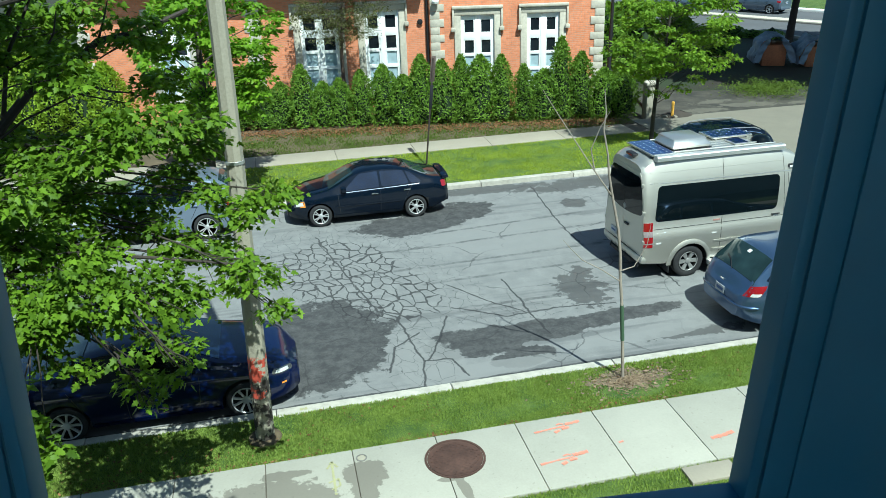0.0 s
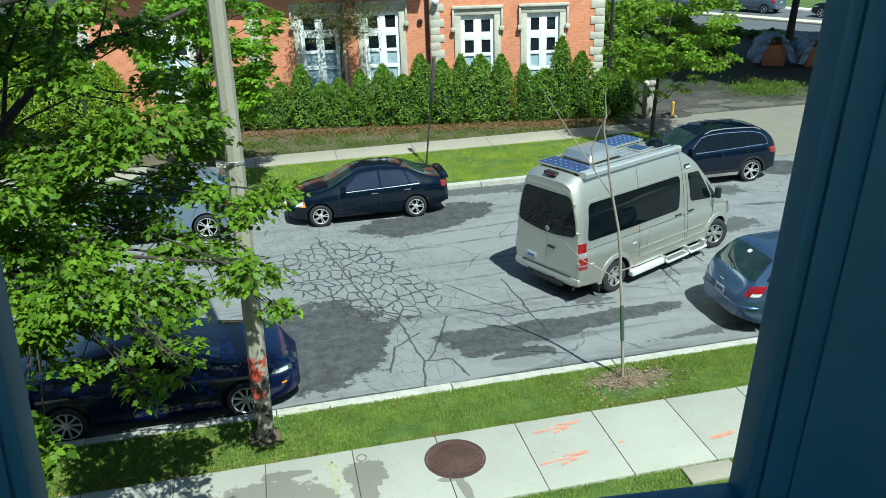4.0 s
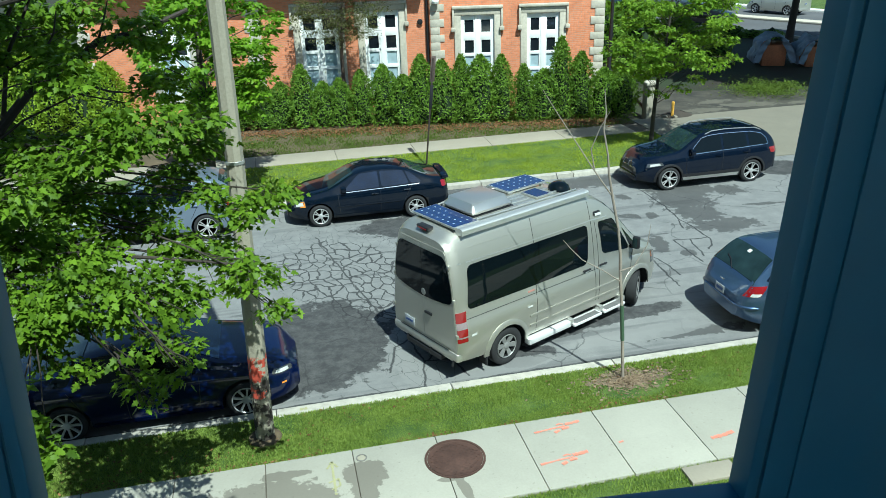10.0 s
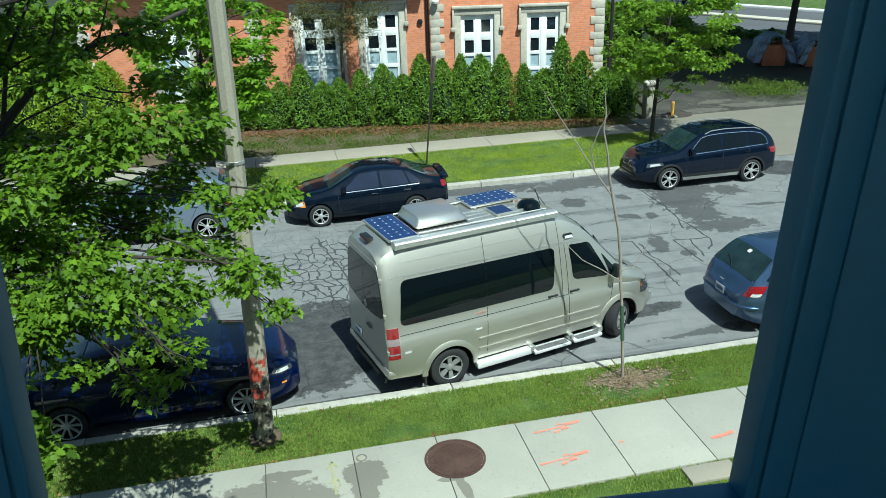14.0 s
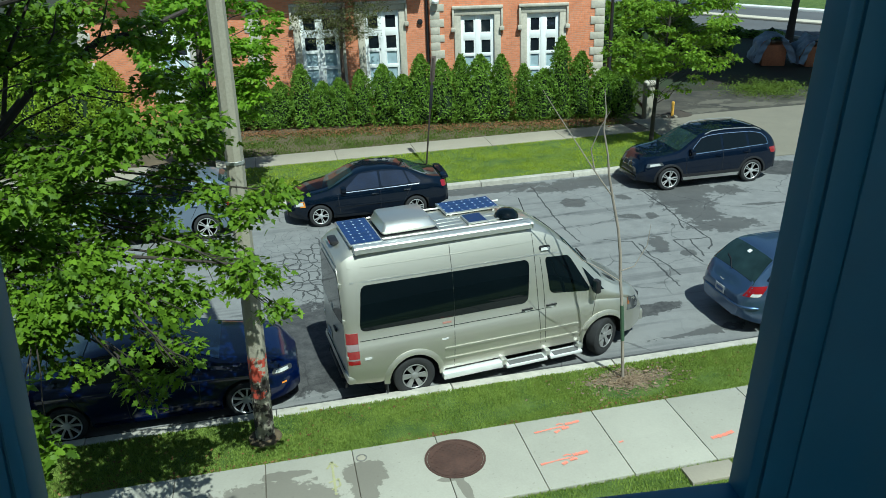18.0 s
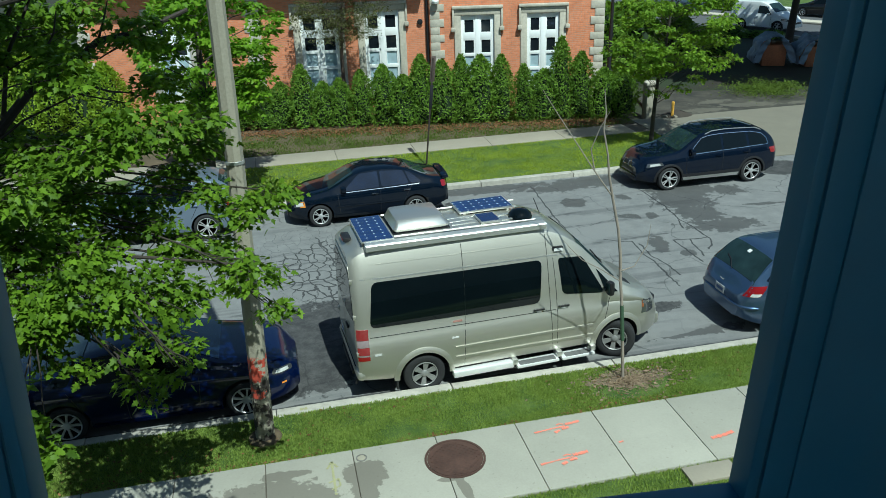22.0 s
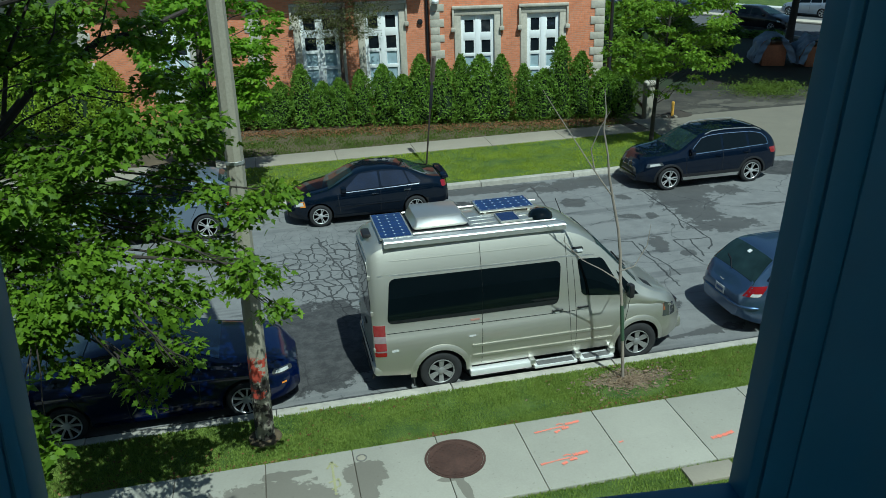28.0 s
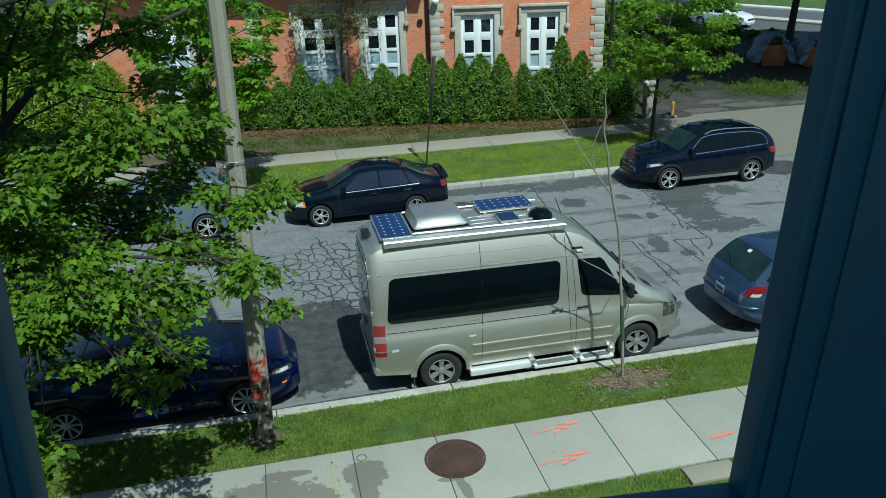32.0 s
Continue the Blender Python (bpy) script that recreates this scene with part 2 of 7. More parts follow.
def tube(points, radii, seg=8, bm=None, cap=True, mi=0):
    """A tapering tube along points."""
    bm = bm or bmesh.new()
    pts = [Vector(p) for p in points]
    if not hasattr(radii, "__len__"):
        radii = [radii] * len(pts)
    rings = []
    side = None
    for i, p in enumerate(pts):
        d = (pts[min(i + 1, len(pts) - 1)] - pts[max(i - 1, 0)]).normalized()
        if side is None:
            side = d.orthogonal().normalized()
        side = (side - d * side.dot(d)).normalized()
        up = d.cross(side)
        rings.append([bm.verts.new(p + (side * math.cos(a) + up * math.sin(a)) * radii[i]) for a in (2 * math.pi * j / seg for j in range(seg))])
    for a, b in zip(rings, rings[1:]):
        for j in range(seg):
            bm.faces.new((a[j], a[(j + 1) % seg], b[(j + 1) % seg], b[j])).material_index = mi
    if cap:
        bm.faces.new(rings[0][::-1]).material_index = mi
        bm.faces.new(rings[-1]).material_index = mi
    return bm


def lathe(profile, axis="y", seg=28, bm=None, mi=0, closed=False, cap=True):
    """Turn (radius, along) pairs about an axis through the origin."""
    bm = bm or bmesh.new()
    rings = []
    for r, h in profile:
        ring = []
        for j in range(seg):
            a = 2 * math.pi * j / seg
            c, s = r * math.cos(a), r * math.sin(a)
            ring.append(bm.verts.new((c, h, s) if axis == "y" else (c, s, h)))
        rings.append(ring)
    if closed:
        rings.append(rings[0])
    for a, b in zip(rings, rings[1:]):
        for j in range(seg):
            bm.faces.new((a[j], b[j], b[(j + 1) % seg], a[(j + 1) % seg])).material_index = mi
    if not closed and cap:
        for ring in (rings[0], rings[-1]):
            try:
                bm.faces.new(ring).material_index = mi
            except ValueError:
                pass
    bmesh.ops.recalc_face_normals(bm, faces=bm.faces)
    return bm


def plate(fn, nu, nv, thick=0.0, bm=None, mi=0, out=None):
    """A grid fn(s, t), s and t in 0..1, with a thickness against the direction out."""
    bm = bm or bmesh.new()
    g = [[Vector(fn(i / nu, j / nv)) for j in range(nv + 1)] for i in range(nu + 1)]
    top = [[bm.verts.new(p) for p in row] for row in g]
    fs = []
    for i in range(nu):
        for j in range(nv):
            fs.append(bm.faces.new((top[i][j], top[i + 1][j], top[i + 1][j + 1], top[i][j + 1])))
    if thick:
        ov = Vector(out)
        low = [[bm.verts.new(p - ov * thick) for p in row] for row in g]
        for i in range(nu):
            fs.append(bm.faces.new((top[i + 1][0], top[i][0], low[i][0], low[i + 1][0])))
            fs.append(bm.faces.new((top[i][nv], top[i + 1][nv], low[i + 1][nv], low[i][nv])))
        for j in range(nv):
            fs.append(bm.faces.new((top[0][j], top[0][j + 1], low[0][j + 1], low[0][j])))
            fs.append(bm.faces.new((top[nu][j + 1], top[nu][j], low[nu][j], low[nu][j + 1])))
    for f in fs:
        f.material_index = mi
    if out is not None and sum(f.normal.dot(Vector(out)) for f in fs[: nu * nv] if not f.normal_update()) < 0:
        bmesh.ops.reverse_faces(bm, faces=fs)
    return bm


# ---- ground, road, kerbs, verges, pavements ----
NEAR_KERB, FAR_KERB = 11.57, 22.36


def ground_material():
    k = Nodes("rough ground")
    f = k.ramp(k.noise(0.35, 6), 0.35, 0.65)
    f2 = k.ramp(k.noise(5, 5), 0.3, 0.7)
    c = k.mix(f, (0.024, 0.019, 0.014), (0.018, 0.034, 0.008))
    c = k.mix(k.math("MULTIPLY", f2, 0.3), c, (0.055, 0.045, 0.032))
    k.bump(k.noise(12, 5), 0.5, 0.03)
    return k.set(Base_Color=c, Roughness=0.95)


def lawn_material():
    k = Nodes("lawn soil and thatch")
    f = k.ramp(k.noise(1.6, 6), 0.35, 0.65)
    c = k.mix(f, (0.045, 0.085, 0.012), (0.10, 0.145, 0.024))
    bare = k.ramp(k.noise(0.9, 6, 0.7), 0.64, 0.76, 0, 0.7)
    c = k.mix(bare, c, (0.13, 0.10, 0.065))
    k.bump(k.noise(40, 4), 0.7, 0.02)
    return k.set(Base_Color=c, Roughness=0.95)


def walk_material(name, base, wet=()):
    k = Nodes(name)
    rnd = k.n("ObjectInfo").outputs["Random"]
    pos = k.n("NewGeometry").outputs["Position"]
    f = k.math("ADD", k.math("MULTIPLY", k.noise(1.3, 6, 0.65, pos), 0.6), k.math("MULTIPLY", k.noise(30, 4, 0.6, pos), 0.4))
    f = k.ramp(f, 0.35, 0.65)
    tone = k.math("MULTIPLY_ADD", rnd, 0.12, 0.94)
    c = k.mix(f, tuple(v * 0.86 for v in base), base)
    mul = k.n("Mix")
    mul.data_type, mul.blend_type = "RGBA", "MULTIPLY"
    mul.inputs[0].default_value = 1.0
    k.put(mul.inputs[6], c)
    cc = k.n("CombineColor")
    for i in range(3):
        k.put(cc.inputs[i], tone)
    k.put(mul.inputs[7], cc.outputs[0])
    c = mul.outputs[2]
    spots = k.ramp(k.noise(14, 2, 0.5, pos), 0.68, 0.73, 0, 0.45)
    c = k.mix(spots, c, tuple(v * 0.5 for v in base))
    if wet:
        w = blots(k, pos, wet, 3.2, 1.0)
        c = k.mix(k.math("MULTIPLY", w, 0.62), c, (0.10, 0.085, 0.065))
    k.bump(k.noise(60, 3, 0.6, pos), 0.25, 0.004)
    return k.set(Base_Color=c, Roughness=0.85)


def blots(k, pos, ellipses, scale, wobble):
    """1 inside any of the ellipses (x, y, rx, ry, turn), whose edges a noise breaks up."""
    nz = k.n("TexNoise", Scale=scale, Detail=6.0, Roughness=0.65)
    k.put(nz.inputs["Vector"], pos)
    sep = k.n("SeparateXYZ")
    k.put(sep.inputs[0], pos)
    out = None
    for x, y, rx, ry, turn in ellipses:
        c, s = math.cos(radians(turn)), math.sin(radians(turn))
        dx, dy = k.math("SUBTRACT", sep.outputs[0], x), k.math("SUBTRACT", sep.outputs[1], y)
        ex = k.math("MULTIPLY", k.math("ADD", k.math("MULTIPLY", dx, c), k.math("MULTIPLY", dy, s)), 1 / rx)
        ey = k.math("MULTIPLY", k.math("SUBTRACT", k.math("MULTIPLY", dy, c), k.math("MULTIPLY", dx, s)), 1 / ry)
        d = k.math("SQRT", k.math("ADD", k.math("MULTIPLY", ex, ex), k.math("MULTIPLY", ey, ey)))
        d = k.math("ADD", d, k.math("MULTIPLY", k.math("SUBTRACT", nz.outputs["Fac"], 0.5), wobble * 2))
        m = k.ramp(d, 0.97, 1.05, 1, 0)
        out = m if out is None else k.math("MAXIMUM", out, m)
    return out


def segments(k, pos, lines, width, wobble=0.25):
    """1 on the polylines, bent by noise."""
    nz = k.n("TexNoise", Scale=2.4, Detail=5.0, Roughness=0.6)
    k.put(nz.inputs["Vector"], pos)
    off = k.n("VectorMath")
    off.operation = "MULTIPLY_ADD"
    k.put(off.inputs[0], nz.outputs["Color"])
    off.inputs[1].default_value = (wobble * 2, wobble * 2, 0)
    k.put(off.inputs[2], pos)
    out = None
    for (x0, y0), (x1, y1) in [seg for line in lines for seg in zip(line, line[1:])]:
        x0, y0, x1, y1 = x0 + wobble, y0 + wobble, x1 + wobble, y1 + wobble
        length = math.hypot(x1 - x0, y1 - y0)
        ux, uy = (x1 - x0) / length, (y1 - y0) / length
        sep = k.n("SeparateXYZ")
        k.put(sep.inputs[0], off.outputs[0])
        dx, dy = k.math("SUBTRACT", sep.outputs[0], x0), k.math("SUBTRACT", sep.outputs[1], y0)
        along = k.math("ADD", k.math("MULTIPLY", dx, ux), k.math("MULTIPLY", dy, uy))
        across = k.math("ABSOLUTE", k.math("SUBTRACT", k.math("MULTIPLY", dy, ux), k.math("MULTIPLY", dx, uy)))
        over = k.math("ABSOLUTE", k.math("SUBTRACT", along, length / 2))
        over = k.math("MAXIMUM", k.math("SUBTRACT", over, length / 2), 0.0)
        d = k.math("ADD", across, over)
        m = k.ramp(d, width * 0.6, width * 1.3, 1, 0)
        out = m if out is None else k.math("MAXIMUM", out, m)
    return out


def asphalt_material():
    k = Nodes("worn grey asphalt")
    pos = k.n("NewGeometry").outputs["Position"]
    fine = k.noise(90, 3, 0.7, pos)
    mid = k.noise(2.2, 6, 0.65, pos)
    c = k.mix(k.ramp(mid, 0.3, 0.7), (0.178, 0.179, 0.176), (0.250, 0.249, 0.241))
    c = k.mix(k.math("MULTIPLY", k.ramp(fine, 0.35, 0.65), 0.35), c, (0.11, 0.11, 0.112))
    # lengthwise wheel tracks
    sep = k.n("SeparateXYZ")
    k.put(sep.inputs[0], pos)
    st = k.n("CombineXYZ")
    k.put(st.inputs[0], k.math("MULTIPLY", sep.outputs[0], 0.10))
    k.put(st.inputs[1], k.math("MULTIPLY", sep.outputs[1], 1.7))
    streak = k.ramp(k.noise(1.0, 4, 0.6, st.outputs[0]), 0.54, 0.64, 0, 0.5)
    c = k.mix(streak, c, (0.085, 0.085, 0.088))
    # dark tar patches and damp stains
    patch = blots(k, pos, ASPHALT_PATCHES, 1.9, 0.75)
    inner = k.ramp(k.noise(3.4, 8, 0.8, pos), 0.42, 0.72)
    pc = k.mix(inner, (0.034, 0.034, 0.036), (0.100, 0.099, 0.097))
    c = k.mix(k.math("MULTIPLY", patch, 0.92), c, pc)
    stain = blots(k, pos, ASPHALT_STAINS, 3.6, 1.5)
    c = k.mix(k.math("MULTIPLY", stain, 0.66), c, (0.038, 0.037, 0.037))
    pale = blots(k, pos, ASPHALT_PALE, 1.8, 0.6)
    c = k.mix(k.math("MULTIPLY", pale, 0.75), c, (0.215, 0.214, 0.208))
    # net of sealed cracks
    wob = k.n("TexNoise", Scale=1.5, Detail=4.0)
    k.put(wob.inputs["Vector"], pos)
    bent = k.n("VectorMath")
    bent.operation = "MULTIPLY_ADD"
    k.put(bent.inputs[0], wob.outputs["Color"])
    bent.inputs[1].default_value = (0.55, 0.55, 0)
    k.put(bent.inputs[2], pos)
    # slabs of the net are longer across the street than along it
    bx = k.n("SeparateXYZ")
    k.put(bx.inputs[0], bent.outputs[0])
    cells = k.n("CombineXYZ")
    k.put(cells.inputs[0], k.math("MULTIPLY", k.math("MULTIPLY_ADD", bx.outputs[1], 0.19, bx.outputs[0]), 4.0))
    k.put(cells.inputs[1], k.math("MULTIPLY", bx.outputs[1], 2.45))
    vor = k.n("TexVoronoi", Scale=1.0, Randomness=0.95)
    vor.feature = "DISTANCE_TO_EDGE"
    vor.voronoi_dimensions = "2D"
    k.put(vor.inputs["Vector"], cells.outputs[0])
    core = blots(k, pos, CRACK_NET, 0.9, 0.35)
    wide = k.math("MULTIPLY_ADD", k.noise(1.7, 3, 0.6, pos), 0.16, -0.022)
    line = k.ramp(k.math("SUBTRACT", vor.outputs["Distance"], wide), -0.004, 0.022, 1, 0)
    crack = k.math("MULTIPLY", line, core)
    rim = blots(k, pos, CRACK_RIM, 0.9, 0.35)
    thin = k.ramp(vor.outputs["Distance"], 0.004, 0.026, 0.8, 0)
    crack = k.math("MAXIMUM", crack, k.math("MULTIPLY", thin, rim))
    crack = k.math("MAXIMUM", crack, segments(k, pos, CRACK_LINES, 0.022, 0.10))
    # straight worn seams along the lanes, broken in places
    lane = k.math("MULTIPLY", segments(k, pos, LANE_SEAMS, 0.055, 0.05), k.ramp(k.noise(2.6, 5, 0.7, pos), 0.40, 0.58, 0.12, 0.75))
    c = k.mix(lane, c, (0.075, 0.075, 0.077))
    hair = k.n("TexVoronoi", Scale=0.62, Randomness=1.0)
    hair.feature = "DISTANCE_TO_EDGE"
    hair.voronoi_dimensions = "2D"
    k.put(hair.inputs["Vector"], bent.outputs[0])
    fine_crack = k.math("MULTIPLY", k.ramp(hair.outputs["Distance"], 0.004, 0.014, 0.6, 0), k.ramp(k.noise(0.5, 3, 0.5, pos), 0.45, 0.55))
    crack = k.math("MAXIMUM", crack, fine_crack)
    c = k.mix(k.math("MULTIPLY", crack, 0.82), c, (0.028, 0.028, 0.03))
    h = k.math("SUBTRACT", k.math("MULTIPLY", fine, 0.5), crack)
    k.bump(h, 0.35, 0.01)
    rough = k.math("SUBTRACT", 0.92, k.math("MULTIPLY", stain, 0.25))
    return k.set(Base_Color=c, Roughness=rough, Specular_IOR_Level=0.3)


ASPHALT_PATCHES = [(0.35, 13.85, 1.45, 1.80, -15), (3.3, 13.05, 0.95, 0.58, 0), (4.8, 13.2, 1.4, 0.40, 3), (6.4, 13.35, 1.6, 0.27, 4), (4.1, 12.3, 0.65, 0.34, 10), (3.0, 11.72, 9.0, 0.10, 0),
                   (3.3, 19.75, 1.45, 0.75, 0), (4.7, 20.4, 1.1, 0.7, 10), (15.6, 21.2, 0.9, 0.75, 0)]
ASPHALT_STAINS = [(11.5, 20.2, 1.0, 0.85, 0), (11.1, 19.3, 0.8, 0.9, 0), (11.0, 18.3, 0.6, 0.9, 10), (11.2, 17.3, 0.95, 0.45, -5), (9.6, 21.75, 1.6, 0.55, -4), (6.0, 22.0, 2.2, 0.35, -3), (6.2, 14.7, 0.5, 0.8, 0), (6.5, 15.5, 0.25, 0.35, 0), (8.2, 21.5, 1.1, 0.35, 0), (7.6, 12.3, 1.0, 0.18, 0), (8.98, 16.55, 0.22, 0.59, -16), (8.13, 20.1, 0.37, 0.39, -19), (9.65, 20.11, 0.19, 0.23, -18), (9.1, 18.56, 0.35, 0.17, -18), (9.72, 18.45, 0.18, 0.27, -16), (12.79, 19.8, 0.51, 0.42, -18), (13.1, 18.4, 0.6, 0.10, -8), (9.37, 15.85, 0.21, 0.17, -17)]
ASPHALT_PALE = [(2.3, 12.6, 0.62, 0.9, 0), (6.6, 12.5, 1.6, 0.26, 2), (3.4, 12.05, 1.4, 0.24, 3), (6.0, 18.2, 2.8, 1.2, 0)]
CRACK_NET = [(1.15, 17.3, 1.35, 1.9, 15), (1.9, 15.8, 1.25, 1.5, 25)]
CRACK_RIM = [(1.4, 17.7, 2.1, 3.0, 15), (2.6, 15.3, 1.5, 1.6, 0), (2.15, 13.0, 0.75, 1.5, 0), (4.0, 14.2, 1.8, 0.45, -5)]
LANE_SEAMS = [[(-3.0, 17.75), (9.0, 18.4)], [(-3.0, 16.6), (9.5, 17.15)], [(2.9, 15.92), (9.0, 16.2)], [(3.4, 14.56), (8.4, 14.5)], [(-6.0, 15.35), (0.4, 15.6)], [(3.5, 18.9), (8.0, 19.3)]]
CRACK_LINES = [[(0.75, 19.6), (1.2, 17.2), (1.7, 14.9), (2.03, 14.58), (2.23, 12.63), (2.09, 11.67)], [(7.44, 21.9), (7.16, 18.68), (7.15, 17.3)], [(3.38, 15.76), (4.12, 14.65), (4.77, 13.91)], [(4.69, 15.68), (4.77, 13.91), (4.85, 13.0)],
               [(3.25, 14.63), (4.28, 13.92), (5.3, 14.02), (6.65, 13.9)], [(2.34, 13.73), (1.81, 13.3), (1.55, 12.41)], [(3.05, 14.28), (2.52, 12.98), (2.28, 12.61)], [(2.23, 12.63), (2.76, 12.58), (2.92, 11.92)],
               [(10.4, 20.6), (10.39, 19.07), (10.3, 17.91), (10.34, 17.06), (10.33, 16.51), (10.17, 16.11), (9.97, 15.93)],
               [(9.46, 16.68), (9.85, 16.62), (10.33, 16.62)],
               [(9.46, 16.68), (9.44, 15.97), (9.45, 15.28)],
               [(9.85, 16.62), (9.74, 16.1), (9.66, 15.55)],
               [(8.42, 16.91), (8.35, 16.1), (8.37, 15.34), (8.31, 14.6), (8.29, 14.25)],
               [(8.53, 16.7), (8.49, 15.91), (8.59, 15.34), (8.57, 14.77)],
               [(10.25, 17.93), (10.08, 17.55), (10.05, 17.32)],
               [(7.82, 17.22), (8.43, 16.88)]]
M["asphalt"] = asphalt_material()
M["lawn"] = lawn_material()
M["ground"] = ground_material()
M["asphalt_plain"] = simple("distant asphalt", (0.10, 0.10, 0.105), 0.9, grain=3, vary=0.18)
def drive_material():
    k = Nodes("patched driveway asphalt")
    pos = k.n("NewGeometry").outputs["Position"]
    c = k.mix(k.ramp(k.noise(1.3, 6, 0.65, pos), 0.35, 0.65), (0.028, 0.026, 0.022), (0.075, 0.068, 0.052))
    pale = blots(k, pos, [(16.9, 28.6, 1.0, 0.35, 0), (19.3, 28.9, 1.3, 0.4, -8), (18.2, 29.9, 0.9, 0.3, 10), (21.6, 28.5, 0.9, 0.25, 0)], 4.0, 1.6)
    c = k.mix(k.math("MULTIPLY", pale, 0.5), c, (0.17, 0.155, 0.12))
    k.bump(k.noise(14, 5, 0.6, pos), 0.4, 0.01)
    return k.set(Base_Color=c, Roughness=0.85)


M["drive"] = drive_material()
M["soil"] = simple("dry garden soil", (0.105, 0.078, 0.045), 0.95, grain=8, vary=0.4, bump=0.7)
M["joint"] = simple("sandy joint soil", (0.10, 0.085, 0.065), 0.95, grain=30, vary=0.4)
M["walk_near"] = walk_material("pale concrete paving", (0.385, 0.368, 0.305), [(0.75, 9.5, 0.32, 0.3, 0), (0.68, 9.1, 0.16, 0.3, 10), (-0.75, 9.2, 0.9, 0.45, 0), (-0.4, 9.75, 0.4, 0.1, 0), (2.05, 8.85, 0.07, 0.34, 8), (1.9, 9.05, 0.25, 0.06, 0), (-1.9, 9.1, 0.7, 0.4, 0), (-2.9, 9.3, 0.6, 0.4, 0)])
M["walk_far"] = walk_material("warm concrete paving", (0.32, 0.285, 0.22))
M["apron"] = walk_material("stained apron concrete", (0.205, 0.187, 0.145))
M["white_line"] = simple("white kerb stone", (0.62, 0.62, 0.60), 0.8, grain=4, vary=0.1)

solid("ground", box(-700, 700, -200, 900, -0.7, -0.12), M["ground"], "rough soil and grass ground reaching the horizon", "ground", kind="structure")
bm = bmesh.new()
nx, ny = 60, 14
gv = [[bm.verts.new((-40 + 100 * i / nx, NEAR_KERB + (FAR_KERB - NEAR_KERB) * j / ny, 0.012 * math.sin(math.pi * j / ny) - 0.006)) for j in range(ny + 1)] for i in range(nx + 1)]
for i in range(nx):
    for j in range(ny):
        bm.faces.new((gv[i][j], gv[i + 1][j], gv[i + 1][j + 1], gv[i][j + 1]))
for v in bm.verts:
    v.co.z += 0.003 * noise.noise(v.co * 0.7)
solid("road", bm, M["asphalt"], "worn grey asphalt street with sealed cracks and tar patches", "road", kind="structure")


def kerb_line(name, y0, y1, x0, x1, label, gap=None):
    """A run of kerb stones with narrow joints, in a row along x."""
    base = thing(name, pose(0, 0, 0), label, "kerb", kind="structure")
    x, i = x0, 0
    meshes = []
    for v in range(4):
        rng = random.Random(40 + v)
        b = box(0.006, 2.994, y0, y1, -0.15, 0.13, 0.018)
        for q in b.verts:
            q.co += Vector((0, rng.uniform(-0.012, 0.012), rng.uniform(-0.008, 0.008)))
        meshes.append(to_mesh("kerb_stone", b, M["kerb"]))
    while x < x1:
        if not gap or not gap[0] <= x <= gap[1]:
            part("kerb_stone", meshes[i % 4], None, base, at=pose(x, 0, 0))
        x, i = x + 3.0, i + 1
    return base


kerb_line("kerb_near", 11.30, 11.57, -21.5, 36, "pale worn concrete kerb along the grass verge")
kerb_line("kerb_far", 22.36, 22.62, -21.0, 36, "pale concrete kerb across the street", gap=(12.5, 22.0))


def sheet(x0, x1, y0, y1, z, nx, ny, rough, drop=0.3):
    bm = bmesh.new()

    def f(s, t):
        x, y = x0 + (x1 - x0) * s, y0 + (y1 - y0) * t
        return (x, y, z + rough * noise.fractal(Vector((x * 1.3, y * 1.3, 3.0)), 1.0, 2.0, 4) * min(1, 8 * min(s, 1 - s, t, 1 - t)))

    return plate(f, nx, ny, drop, bm, out=(0, 0, 1))


solid("verge_near", sheet(-21, 36, 10.12, 11.31, 0.135, 220, 10, 0.03), M["lawn"], "sunlit grass verge with thin bare spots", "verge", kind="structure")
solid("verge_far", sheet(-21, 13.6, 22.61, 26.25, 0.13, 120, 16, 0.03), M["lawn"], "mown grass strip behind the far kerb", "verge", kind="structure")
solid("garden_strip", sheet(-6, 6.6, 6.2, 8.44, 0.12, 60, 10, 0.03), M["lawn"], "narrow lawn below the house wall", "lawn", kind="structure")
solid("garden_strip", sheet(6.6, 20, 6.2, 8.44, 0.12, 60, 10, 0.03), M["lawn"], "narrow lawn below the house wall", "lawn", kind="structure")


def pavement(name, x0, x1, y0, y1, z, step, mat, label, seed):
    """Concrete slabs laid in a row with open joints."""
    base = thing(name, pose(0, 0, 0), label, "pavement", kind="structure")
    rng = random.Random(seed)
    me = to_mesh("slab", box(0.006, step - 0.006, y0, y1, z - 0.16, z, 0.008), mat)
    n = int((x1 - x0) / step)
    for i in range(n):
        part("slab", me, None, base, at=pose(x0 + i * step, 0, rng.uniform(-0.004, 0.0), 0, 0, 0))
    solid(name + "_bed", box(x0, x1, y0 + 0.01, y1 - 0.01, z - 0.3, z - 0.026), M["joint"], "dark soil showing in the joints of the paving", "soil", kind="structure")
    return base


# slab joints fall on whole steps from the one beside the iron cover
pavement("pavement_near", 3.2 - 1.3 * 16, 3.2 + 1.3 * 22, 8.46, 10.10, 0.16, 1.3, M["walk_near"], "pale concrete pavement slabs with damp stains", 5)
pavement("pavement_far", -20.0, 14.0, 26.3, 27.6, 0.15, 2.75, M["walk_far"], "warm grey concrete pavement across the street", 6)


